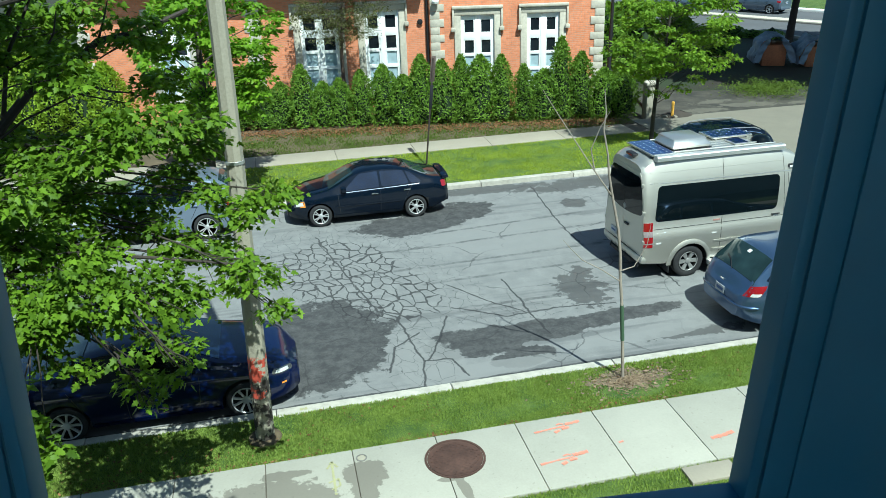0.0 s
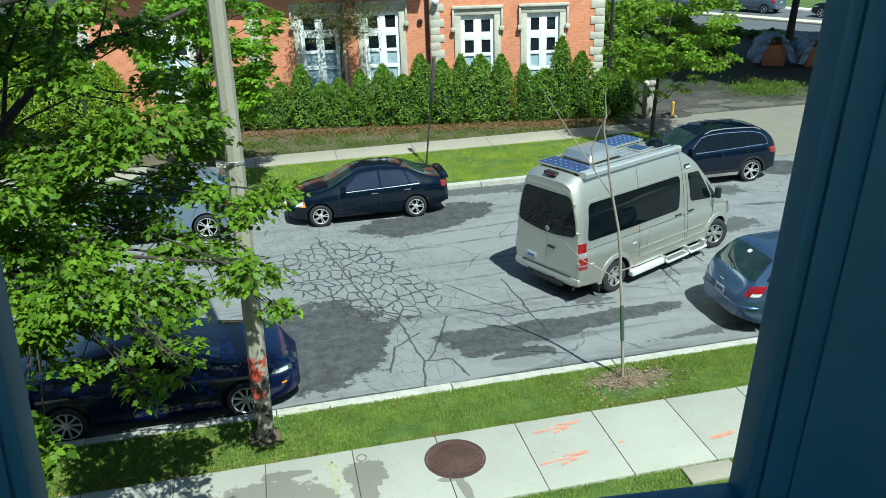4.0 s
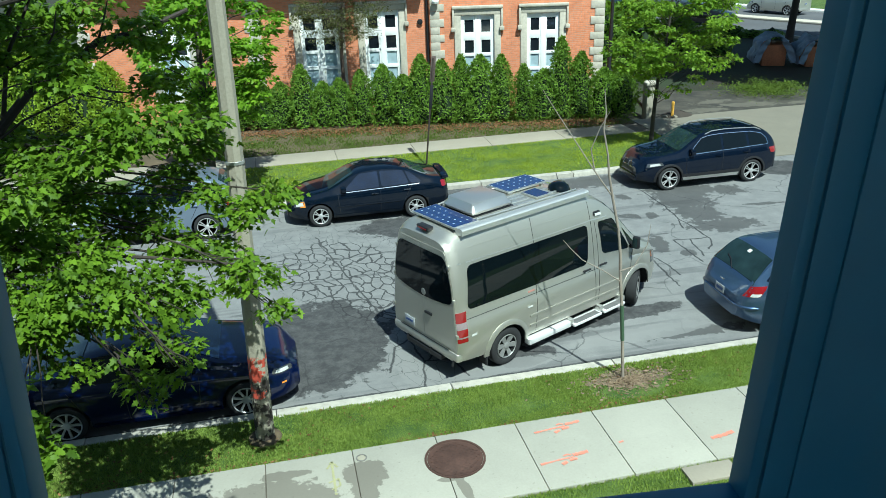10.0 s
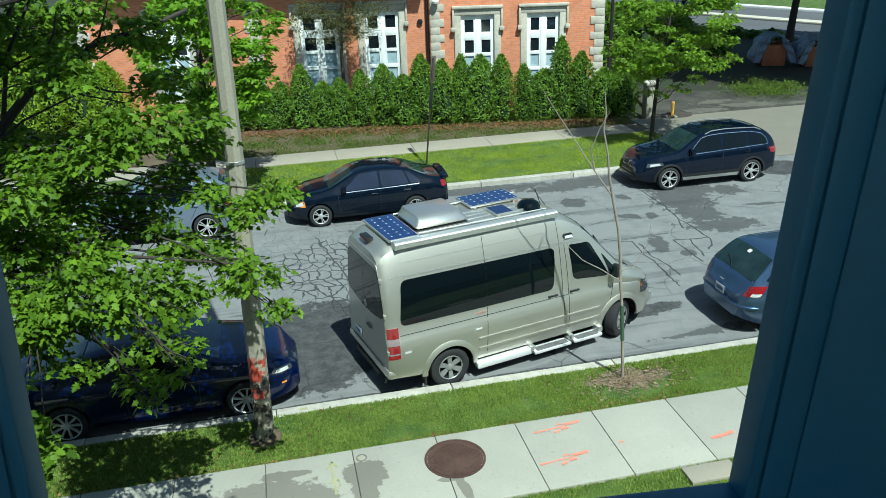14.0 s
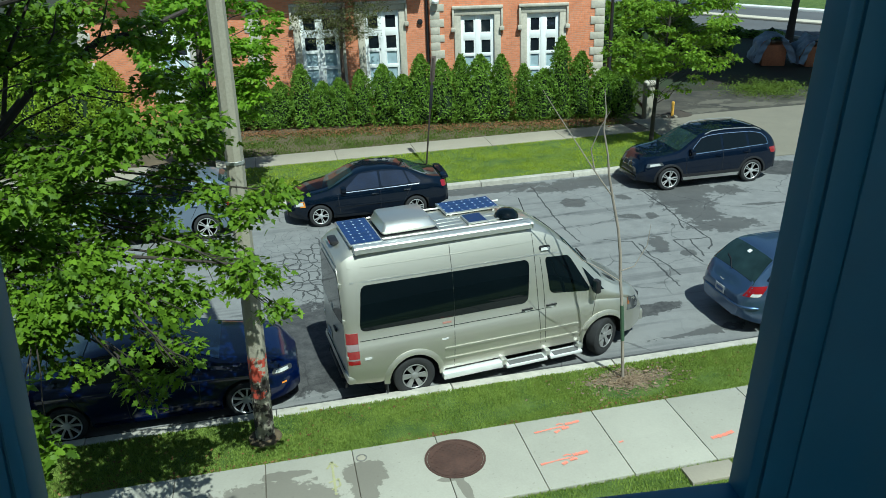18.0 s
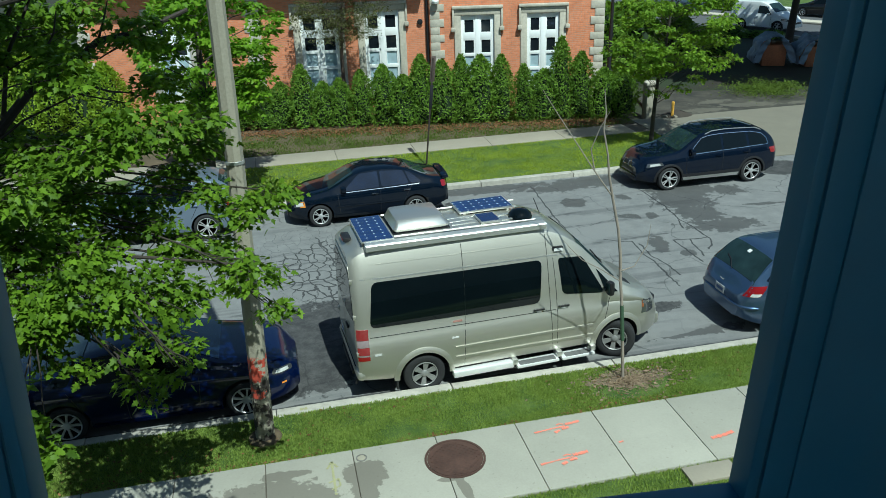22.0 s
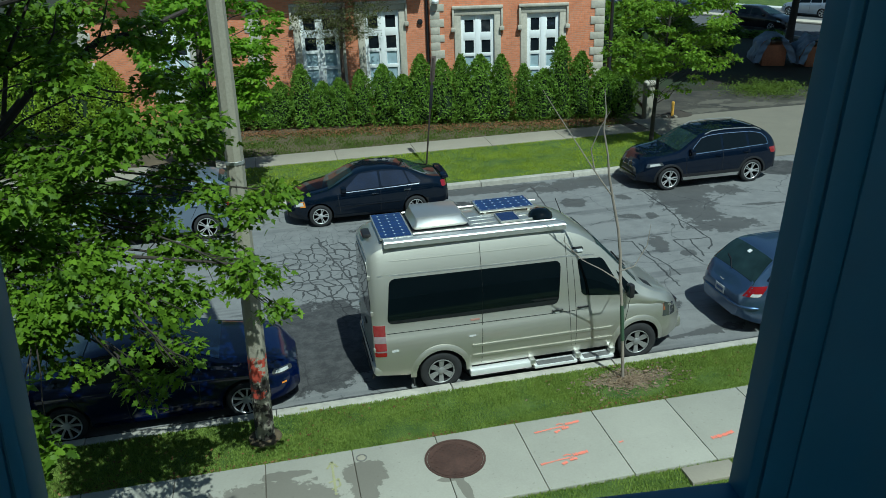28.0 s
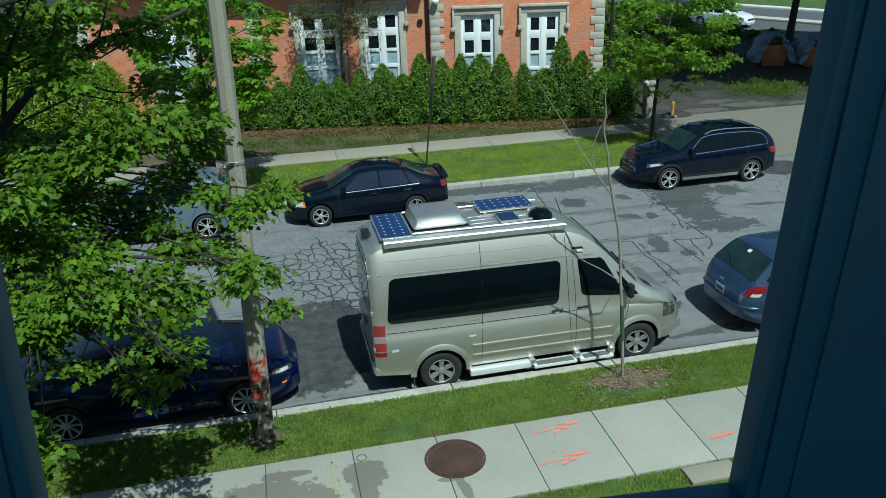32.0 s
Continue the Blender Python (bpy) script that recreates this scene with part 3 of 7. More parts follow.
def pierced(u0, u1, y0, y1, z0, z1, holes):
    """A wall along x with rectangular openings (u0, u1, z0, z1) right through it."""
    us = sorted({u0, u1, *[h[0] for h in holes], *[h[1] for h in holes]})
    zs = sorted({z0, z1, *[h[2] for h in holes], *[h[3] for h in holes]})
    bm = bmesh.new()
    for a, b in zip(us, us[1:]):
        for c, d in zip(zs, zs[1:]):
            if not any(h[0] <= (a + b) / 2 <= h[1] and h[2] <= (c + d) / 2 <= h[3] for h in holes):
                box(a, b, y0, y1, c, d, bm=bm)
    bmesh.ops.remove_doubles(bm, verts=bm.verts, dist=1e-4)
    seen = {}
    for f in list(bm.faces):
        key = tuple(sorted(v.index for v in f.verts)) if not bm.verts.index_update() else ()
        seen.setdefault(key, []).append(f)
    bmesh.ops.delete(bm, geom=[f for fs in seen.values() if len(fs) > 1 for f in fs], context="FACES")
    return bm


# ---- the room and window that the camera looks out of ----
ROOM = pose(0, 0, 0, 0, 0, -6.4)
SILL_Z = 6.92
# outer face is out of view; pale so the van reflects a neutral tone
wall = thing("wall_street", ROOM, "unseen outer wall of the camera's own house, pale for reflections", "wall", kind="structure")
part("masonry", pierced(-22, 48, 0.82, 1.04, -0.1, 9.6, [(-0.58, 0.68, 6.55, 8.75)]), M["house_render"], wall)
part("plaster_face", pierced(-2.2, 2.4, 0.80, 0.816, 6.0, 8.95, [(-0.58, 0.68, 6.55, 8.75)]), M["plaster"], wall)
# opening behind the camera is added to let daylight onto the window frame
solid("wall_back", pierced(-2.2, 2.4, -3.3, -3.2, 6.0, 8.95, [(-1.5, 1.7, 6.6, 8.7)]), M["plaster"], "unseen plaster wall behind the camera, opening added to light the room", "wall", kind="structure", m=ROOM)
solid("wall_left", box(-2.3, -2.2, -3.2, 0.80, 6.0, 8.95), M["plaster"], "plain plaster side wall of the room", "wall", kind="structure", m=ROOM)
solid("wall_right", box(2.4, 2.5, -3.2, 0.80, 6.0, 8.95), M["plaster"], "plain plaster side wall of the room", "wall", kind="structure", m=ROOM)
solid("ceiling", box(-2.3, 2.5, -3.3, 0.80, 8.95, 9.05), M["plaster"], "plain room ceiling", "ceiling", kind="structure", m=ROOM)
# unseen floor, made pale to throw sunlight back at the window frame
solid("floor", box(-2.3, 2.5, -3.3, 0.80, 5.9, 6.0), M["floor_wood"], "unseen room floor, pale to bounce light onto the window frame", "floor", kind="structure", m=ROOM)
LEAN = ROOM @ pose(0, 0, SILL_Z) @ pose(0, 0, 0, 0, 3.5, 0) @ pose(0, 0, -SILL_Z)
win = thing("window_1", LEAN, "open window with dark blue painted wooden frame", "window", kind="structure")
for sx, x0 in ((1, 0.453), (-1, -0.411)):
    part("sash_bead", box(*sorted((x0, x0 + sx * 0.016)), 0.770, 0.815, SILL_Z - 0.02, 8.75, 0.003), M["frame_paint"], win)
    # thin darker strip between bead and stile
    part("weather_strip", box(*sorted((x0 + sx * 0.0162, x0 + sx * 0.019)), 0.774, 0.814, SILL_Z - 0.02, 8.75), M["frame_dark"], win)
    part("sash_stile", box(*sorted((x0 + sx * 0.0192, x0 + sx * 0.0575)), 0.769, 0.815, SILL_Z - 0.07, 8.75, 0.0012), M["frame_paint"], win)
    part("jamb", box(*sorted((x0 + sx * 0.0577, x0 + sx * 0.40)), 0.766, 0.798, SILL_Z - 0.12, 8.8, 0.0012), M["frame_paint"], win)
part("bottom_rail", box(-0.95, 0.03, 0.755, 0.815, -0.09, 0.004, 0.006), M["frame_paint"], win, at=pose(0.453, 0, SILL_Z, 0, -4.4, 0))
part("window_sill", box(-0.62, 0.70, 0.60, 0.80, SILL_Z - 0.11, SILL_Z - 0.072, 0.01), M["frame_paint"], win)
part("top_rail", box(-0.62, 0.70, 0.745, 0.815, 8.6, 8.75, 0.006), M["frame_paint"], win)
# out of view; ends just behind the room so sun reaches the back opening
house_roof = solid("house_roof", box(-22.3, 48.3, -3.5, 1.15, 9.6, 9.85, 0.02), M["slate"], "unseen flat roof over the camera's house, cut short to admit sun", "roof", kind="structure", m=ROOM)

# ---- brick house across the street ----
FACADE = pose(5.1, 32.4, 0, 0, 0, -11.5)
house = thing("brick_house", FACADE, "red brick house with stone quoins and tall white windows", "house")
WINDOWS = [(2.74, 4.08, -0.25), (5.39, 6.69, -0.25), (-3.72, -2.18, 0.0), (-1.14, 0.28, 0.0), (-9.6, -8.2, 0.0)]
W_BOT, W_TOP = 1.05, 4.06
part("wall", pierced(1.50, 8.45, -0.25, 0.15, -0.05, 7.2, [(a, b, W_BOT, W_TOP) for a, b, y in WINDOWS[:2]]), M["brick_red"], house)
part("wall", pierced(-12.6, 1.499, 0.0, 0.35, -0.05, 5.6, [(a, b, W_BOT, W_TOP + 0.28) for a, b, y in WINDOWS[2:]]), M["brick_red"], house)
part("wall", box(8.10, 8.45, 0.151, 9.0, -0.05, 7.2), M["brick_red"], house)
part("wall", box(-12.6, -12.25, 0.351, 9.0, -0.05, 5.6), M["brick_red"], house)
part("wall", box(-12.6, 8.45, 9.001, 9.3, -0.05, 7.2), M["brick_red"], house)
part("roof", box(-13.0, 1.45, -0.85, 9.4, 5.601, 5.85, 0.02), M["slate"], house, "dark slate roof edge with wide eaves")
part("roof", box(1.46, 8.7, -0.6, 9.4, 7.201, 7.45, 0.02), M["slate"], house, "dark slate roof edge")


def quoin_column(u0, u1, y, z1, right):
    """Stone corner blocks, long and short in turn."""
    z, i = 0.0, 0
    rng = random.Random(int(u0 * 10))
    while z < z1:
        h = 0.30 + rng.uniform(-0.02, 0.02)
        wide = i % 2 == 0
        a, b = (u0 if wide or right else u0, u1)
        if not wide:
            a, b = (u0 + 0.17, u1) if right else (u0, u1 - 0.17)
        part("quoin_block", box(a, b, y - 0.035, y + 0.1, z + 0.008, min(z + h, z1) - 0.004, 0.012), M["stone"], house)
        z, i = z + h, i + 1


quoin_column(1.53, 2.08, -0.25, 7.0, False)
quoin_column(7.93, 8.49, -0.25, 7.0, True)
quoin_column(-5.92, -5.28, 0.0, 5.5, True)
quoin_column(-12.64, -12.1, 0.0, 5.5, False)


def tall_window(a, b, y, top):
    """White casement with a cross of bars, pale curtain below, and its stone surround."""
    w = new("window")
    w.parent = house
    w.matrix_basis = pose(0, 0, 0)
    tagged(w, "tall white casement window with a carved stone surround")
    yb = y + 0.10
    mid = (a + b) / 2
    # stone surround
    part("stone_jamb", box(a - 0.26, a + 0.003, y - 0.06, y + 0.2, W_BOT, top, 0.015), M["stone"], w)
    part("stone_jamb", box(b - 0.003, b + 0.26, y - 0.06, y + 0.2, W_BOT, top, 0.015), M["stone"], w)
    part("stone_lintel", box(a - 0.26, b + 0.26, y - 0.07, y + 0.2, top + 0.002, top + 0.24, 0.02), M["stone"], w)
    part("hood_mould", box(a - 0.34, b + 0.34, y - 0.16, y + 0.02, top + 0.242, top + 0.36, 0.03), M["stone"], w)
    for x in (a - 0.34, b + 0.26):
        part("hood_mould", box(x, x + 0.08, y - 0.13, y - 0.061, top - 0.45, top + 0.241, 0.015), M["stone"], w)
        part("bracket", box(x - 0.05, x + 0.13, y - 0.19, y - 0.05, top - 0.62, top - 0.45, 0.03), M["stone"], w, "carved stone label stop")
    part("sill", box(a - 0.3, b + 0.3, y - 0.15, y + 0.2, W_BOT - 0.15, W_BOT - 0.002, 0.02), M["stone"], w)
    # frame, bars and panes
    part("frame", box(a + 0.004, a + 0.10, yb - 0.05, yb + 0.05, W_BOT, top, 0.008), M["white_wood"], w)
    part("frame", box(b - 0.10, b - 0.004, yb - 0.05, yb + 0.05, W_BOT, top, 0.008), M["white_wood"], w)
    part("frame", box(mid - 0.10, mid + 0.10, yb - 0.06, yb + 0.05, W_BOT, top, 0.01), M["white_wood"], w)
    rows = [(top - 0.2, top - 0.68), (top - 0.99, top - 1.49), (top - 1.62, top - 2.12), (top - 2.26, W_BOT + 0.12)]
    edges = [top] + [z for r in rows for z in r] + [W_BOT]
    for x0, x1 in ((a + 0.10, mid - 0.10), (mid + 0.10, b - 0.10)):
        for z1, z0 in zip(edges[::2], edges[1::2]):
            part("rail", box(x0 + 0.002, x1 - 0.002, yb - 0.045, yb + 0.04, z0, z1, 0.006), M["white_wood"], w)
        part("stile", box(x0 + 0.001, x0 + 0.055, yb - 0.043, yb + 0.038, W_BOT, top, 0.005), M["white_wood"], w)
        part("stile", box(x1 - 0.055, x1 - 0.001, yb - 0.043, yb + 0.038, W_BOT, top, 0.005), M["white_wood"], w)
        for i, (z1, z0) in enumerate(rows):
            part("pane", box(x0, x1, yb + 0.0, yb + 0.012, z0 - 0.01, z1 + 0.01), M["house_glass"] if i < 2 else M["curtain"], w)


for a, b, y in WINDOWS:
    tall_window(a, b, y, W_TOP if y else W_TOP + 0.28)
part("downpipe", tube([(1.40, -0.09, 0), (1.40, -0.09, 5.55)], 0.05, 10), M["iron"], house, "dark iron downpipe")
part("wall_lamp", lathe([(0.02, 0), (0.12, 0.02), (0.15, 0.10), (0.11, 0.2), (0.03, 0.24)], "z", 16), M["white_wood"], house, "white globe wall lamp", at=pose(1.75, -0.45, 4.55))
part("wall_lamp", lathe([(0.02, 0), (0.11, 0.02), (0.11, 0.05), (0.02, 0.07)], "y", 16), M["iron"], house, "round iron wall bracket", at=pose(1.12, -0.10, 3.85))
part("lamp_arm", tube([(1.75, -0.2, 4.9), (1.75, -0.4, 4.95), (1.75, -0.45, 4.78)], 0.02, 8), M["iron"], house)

post_lamp = thing("lamp_post", pose(14.15, 31.6, 0.0), "black iron lamp post beside the brick house", "lamp post")
part("shaft", tube([(0, 0, -0.05), (0, 0, 0.6), (0, 0, 0.65), (0.06, 0, 4.9)], [0.14, 0.14, 0.09, 0.06], 12), M["iron"], post_lamp)
part("lantern", lathe([(0.05, 0), (0.2, 0.1), (0.24, 0.5), (0.05, 0.7)], "z", 12), M["iron"], post_lamp, at=pose(0.06, 0, 4.88))

# ---- beds, driveway and the cross street ----
solid("yard", box(-80, 90, 22.63, 120, -0.3, -0.012), M["ground"], "rough yard ground of soil and thin grass", "ground", kind="structure")
solid("garden_bed", plate(lambda s, t: (-9 + 22.6 * s, 27.62 + t * (31.9 - 27.62 - (-9 + 22.6 * s - 4.66) * 0.2), 0.13 + 0.06 * noise.fractal(Vector((s * 30, t * 5, 0)), 1, 2, 4)), 90, 14, 0.3, out=(0, 0, 1)),
      M["soil"], "dry soil bed with leaf litter below the hedge", "garden bed", kind="structure")
solid("apron", plate(lambda s, t: (13.62 + 14 * s, 22.37 + 5.7 * t, 0.015 + 0.13 * min(1, t * 1.6)), 6, 12, 0.2, out=(0, 0, 1)), M["apron"], "concrete driveway apron across the pavement", "driveway", kind="structure")
solid("driveway", plate(lambda s, t: (14.6 + 7.6 * s + 1.0 * t, 28.08 + (3.6 + 0.5 * math.sin(5 * s)) * t, 0.14 + 0.01 * math.sin(9 * s)), 12, 14, 0.2, out=(0, 0, 1)), M["drive"], "patched dark asphalt driveway", "driveway", kind="structure")

solid("side_lawn", box(-30, -12.9, 33.5, 50, -0.2, 0.02), M["lawn"], "sunny lawn beside the brick house", "lawn", kind="structure")
CROSS = Matrix.Translation((0, 0, 0)) @ Matrix(((0.42, 0.9075, 0, 0), (-0.9075, 0.42, 0, 0), (0, 0, 1, 0), (0, 0, 0, 1)))
solid("cross_street", box(-260, 260, 48.6, 61.6, -0.4, 0.0), M["asphalt_plain"], "grey asphalt cross street with two lanes", "road", kind="structure", m=CROSS)
solid("median", box(-120, 14, 54.9, 56.0, 0.0, 0.16, 0.03), M["stone"], "raised stone median of the cross street", "kerb", kind="structure", m=CROSS)
solid("kerb_cross", box(-260, 24, 61.6, 62.6, -0.1, 0.16, 0.03), M["white_line"], "bright white kerb and path beside the cross street", "kerb", kind="structure", m=CROSS)
solid("kerb_cross", box(-260, 26, 48.3, 48.6, -0.1, 0.13, 0.03), M["kerb"], "grey kerb beside the cross street", "kerb", kind="structure", m=CROSS)
solid("park_lawn", box(-260, 260, 62.6, 200, -0.3, 0.12), M["lawn"], "sunny lawn beyond the cross street", "lawn", kind="structure", m=CROSS)


# ---- vehicles ----
def smooth_line(points, x, soft):
    """Piecewise line through points, rounded over the length soft."""
    px, pz = [p[0] for p in points], [p[1] for p in points]
    return float(np.mean(np.interp(x + np.linspace(-soft, soft, 9), px, pz)))


class Shell:
    """Body surface of a vehicle: x forward from the rear axle, y left, z up from the ground."""

    def __init__(self, top, belt, plan, floor=0.2, tumble=0.32, soft=0.12, corner=0.10, bulge=0.0, kick=0.0):
        self.top, self.belt, self.plan = top, belt, plan
        self.floor, self.tumble, self.soft, self.corner, self.bulge, self.kick = floor, tumble, soft, corner, bulge, kick
        self.x0, self.x1 = plan[0][0], plan[-1][0]

    def section(self, x):
        w = smooth_line(self.plan, x, 0.03)
        t = smooth_line(self.top, x, self.soft)
        b = min(smooth_line(self.belt, x, 0.1), t - 0.03)
        f = self.floor if not hasattr(self.floor, "__len__") else smooth_line(self.floor, x, 0.05)
        h = t - b
        wt = max(w - 0.045 - h * self.tumble - self.kick * min(1.0, h), 0.25)
        r = min(self.corner, 0.35 * h + 0.015)
        pts = [(0.0, f), (w - 0.16, f), (w - 0.05, f + 0.03), (w - 0.015, f + 0.12), (w, f + 0.45 * (b - f)), (w - 0.005, f + 0.75 * (b - f)), (w - 0.022, b - 0.04), (w - 0.045, b)]
        y0, z0, y1, z1 = w - 0.045, b, wt, t - r
        for i in range(1, 5):
            s = i / 4
            pts.append((y0 + (y1 - y0) * s + self.kick * min(1.0, h) * (s - s ** 2.6) + self.bulge * math.sin(math.pi * s), z0 + (z1 - z0) * s))
        pts += [(wt - 0.10 * r / 0.1 * 0.3, t - r * 0.42), (wt - r * 0.9, t - r * 0.12), (wt * 0.62, t + 0.004), (0.0, t + 0.012)]
        return pts

    def side(self, x, z):
        pts = self.section(x)[2:13]
        return float(np.interp(z, [p[1] for p in pts], [p[0] for p in pts]))

    def roof(self, x, y):
        pts = self.section(x)[8:]
        return float(np.interp(-abs(y), [-p[0] for p in pts], [p[1] for p in pts]))

    def mesh(self, n=56):
        bm = bmesh.new()
        xs = [self.x0 + (self.x1 - self.x0) * 0.5 * (1 - math.cos(math.pi * i / n)) * 0.6 + (self.x1 - self.x0) * (i / n) * 0.4 for i in range(n + 1)]
        rings = []
        for x in xs:
            half = self.section(x)
            ring = [(y, z) for y, z in half] + [(-y, z) for y, z in half[-2:0:-1]]
            rings.append([bm.verts.new((x, y, z)) for y, z in ring])
        m = len(rings[0])
        for a, b in zip(rings, rings[1:]):
            for j in range(m):
                bm.faces.new((a[j], b[j], b[(j + 1) % m], a[(j + 1) % m]))
        bm.faces.new(rings[0])
        bm.faces.new(rings[-1][::-1])
        bmesh.ops.recalc_face_normals(bm, faces=bm.faces)
        return bm

    def pane(self, quad, side, nu=8, nv=4, lift=0.005, thick=0.004, bm=None, rnd=0.0, ends=(1, 1)):
        """A pane on the flank: quad = four (x, z): rear low, front low, front high, rear high; ends: which ends are rounded."""
        (ax, az), (bx, bz), (cx, cz), (dx, dz) = quad

        tall = abs(dz - az) or 1.0
        wide = abs(bx - ax) or 1.0

        def f(s, t):
            if rnd:
                t = 0.5 - 0.5 * math.cos(math.pi * t)
                d = min(t, 1 - t) * tall
                cut = 0.0 if d >= rnd else rnd - math.sqrt(max(0.0, rnd * rnd - (rnd - d) ** 2))
                s = ends[0] * cut / wide + s * (1 - (ends[0] + ends[1]) * cut / wide)
            x = (ax + (bx - ax) * s) * (1 - t) + (dx + (cx - dx) * s) * t
            z = (az + (bz - az) * s) * (1 - t) + (dz + (cz - dz) * s) * t
            return (x, side * (self.side(x, z) + lift), z)

        return plate(f, nu, nv, thick, bm, out=(0, side, 0))

    def cap(self, x0, x1, w0, w1, nu=12, nv=18, lift=0.012, thick=0.008):
        """A pane on the upper surface from x0 to x1 with half widths w0 and w1."""

        def f(s, t):
            x = x0 + (x1 - x0) * s
            y = (w0 + (w1 - w0) * s) * (2 * t - 1)
            return (x, y, self.roof(x, y) + lift)

        return plate(f, nu, nv, thick, None, out=(0, 0, 1))


def cut_wheels(bm, paint_mat, axles, radius, halfwidth):
    """Body mesh with round wheel openings cut into both flanks."""
    me = to_mesh("body", bm, [paint_mat, M["dark_well"]])
    ob = new("cut_body", me)
    cb = bmesh.new()
    for x, z in axles:
        for s in (1, -1):
            ring = [(x + radius * math.cos(a), z + radius * math.sin(a)) for a in (2 * math.pi * j / 32 for j in range(32))]
            ya, yb = sorted((s * (halfwidth - 0.30), s * (halfwidth + 0.3)))
            lo = [cb.verts.new((px, ya, pz)) for px, pz in ring]
            hi = [cb.verts.new((px, yb, pz)) for px, pz in ring]
            for j in range(32):
                cb.faces.new((lo[j], hi[j], hi[(j + 1) % 32], lo[(j + 1) % 32]))
            cb.faces.new(lo)
            cb.faces.new(hi[::-1])
    bmesh.ops.recalc_face_normals(cb, faces=cb.faces)
    cutter = new("cutter", to_mesh("cutter", cb, M["dark_well"], False))
    mod = ob.modifiers.new("cut", "BOOLEAN")
    mod.operation, mod.object, mod.solver = "DIFFERENCE", cutter, "EXACT"
    bpy.context.view_layer.update()
    out = bpy.data.meshes.new_from_object(ob.evaluated_get(bpy.context.evaluated_depsgraph_get()))
    out.name = "body"
    bpy.data.objects.remove(cutter)
    bpy.data.objects.remove(ob)
    out.materials.clear()
    out.materials.append(paint_mat)
    out.materials.append(M["dark_well"])
    for p in out.polygons:
        c = p.center
        inside = any((c.x - x) ** 2 + (c.z - z) ** 2 < (radius + 0.004) ** 2 for x, z in axles)
        p.material_index = 1 if inside and abs(c.y) < halfwidth - 0.01 or (p.normal.z < -0.8 and c.z < 0.45) else 0
        p.use_smooth = True
    out.set_sharp_from_angle(angle=radians(32))
    return out


WHEEL_CACHE = {}


def wheel_meshes(r, width, rim_r, spokes, mat):
    key = (r, width, rim_r, spokes, mat.name)
    if key not in WHEEL_CACHE:
        h = width / 2
        tyre = to_mesh("tyre", lathe([(rim_r, -h * 0.8), (rim_r + 0.03, -h), (r - 0.035, -h), (r - 0.008, -h * 0.82), (r, -h * 0.5), (r, h * 0.5), (r - 0.008, h * 0.82), (r - 0.035, h),
                                      (rim_r + 0.03, h), (rim_r, h * 0.8)], "y", 36, cap=False), M["black_rubber"])
        bm = lathe([(rim_r + 0.004, -h * 0.78), (rim_r + 0.004, -h * 0.97), (rim_r - 0.006, -h * 1.0), (rim_r - 0.016, -h * 0.9)], "y", 36, cap=False)
        lathe([(rim_r - 0.014, -h * 0.88), (rim_r - 0.02, -h * 0.2)], "y", 36, bm, 1, cap=False)
        twin = spokes == 5
        for i in range(spokes * (2 if twin else 1)):
            a = 2 * math.pi * (i // 2 + (0.13 if i % 2 else -0.13)) / spokes if twin else 2 * math.pi * i / spokes
            ca, sa = math.cos(a), math.sin(a)
            w0, w1 = (0.045 * rim_r, 0.05 * rim_r) if twin else (0.8 * rim_r / spokes, 1.35 * rim_r / spokes) if spokes == 6 else (0.55 * rim_r / spokes, 0.75 * rim_r / spokes)
            corners = []
            for rr, ww, yy in ((0.05, w0, -h * 0.72), (rim_r - 0.008, w1, -h * 0.86)):
                for s in (-1, 1):
                    for dy in (0, 0.03):
                        corners.append(bm.verts.new((ca * rr - sa * s * ww, yy + dy, sa * rr + ca * s * ww)))
            for f in ((0, 4, 6, 2), (1, 3, 7, 5), (0, 1, 5, 4), (2, 6, 7, 3)):
                bm.faces.new([corners[j] for j in f]).material_index = 0
        lathe([(0.001, -h * 0.9), (0.05, -h * 0.9), (0.065, -h * 0.8), (0.065, -h * 0.5)], "y", 16, bm)
        lathe([(0.001, -h * 0.22), (rim_r - 0.02, -h * 0.22)], "y", 28, bm, 1)
        rim = to_mesh("rim", bm, [mat, M["dark_well"]])
        WHEEL_CACHE[key] = (tyre, rim)
    return WHEEL_CACHE[key]


def add_wheels(car, axles, y, r, width, rim_r, spokes, mat):
    tyre, rim = wheel_meshes(r, width, rim_r, spokes, mat)
    made = []
    for x in axles:
        for s in (-1, 1):
            wheel = part("wheel", tyre, None, car, "black tyre", at=pose(x, s * y, r, 0, 0, 0 if s < 0 else 180))
            part("rim", rim, None, wheel, "spoked silver wheel rim")
            made.append(wheel)
    return made


def flank_strip(shell, pts, side, width, lift=0.004):
    """A narrow dark seam along (x, z) points on the flank."""
    bm = bmesh.new()
    for (ax, az), (bx, bz) in zip(pts, pts[1:]):
        d = Vector((bx - ax, bz - az)).normalized() * width / 2
        shell.pane([(ax - d.y, az + d.x), (bx - d.y, bz + d.x), (bx + d.y, bz - d.x), (ax + d.y, az - d.x)], side, 10, 1, lift, 0.003, bm)
    return bm


def mirror_bm(x, z, y, side):
    bm = box(-0.06, 0.08, -0.11, 0.09, -0.07, 0.08, 0.03)
    bmesh.ops.transform(bm, matrix=pose(x, side * (y + 0.10), z), verts=bm.verts)
    return bm


CAR_CACHE = {}


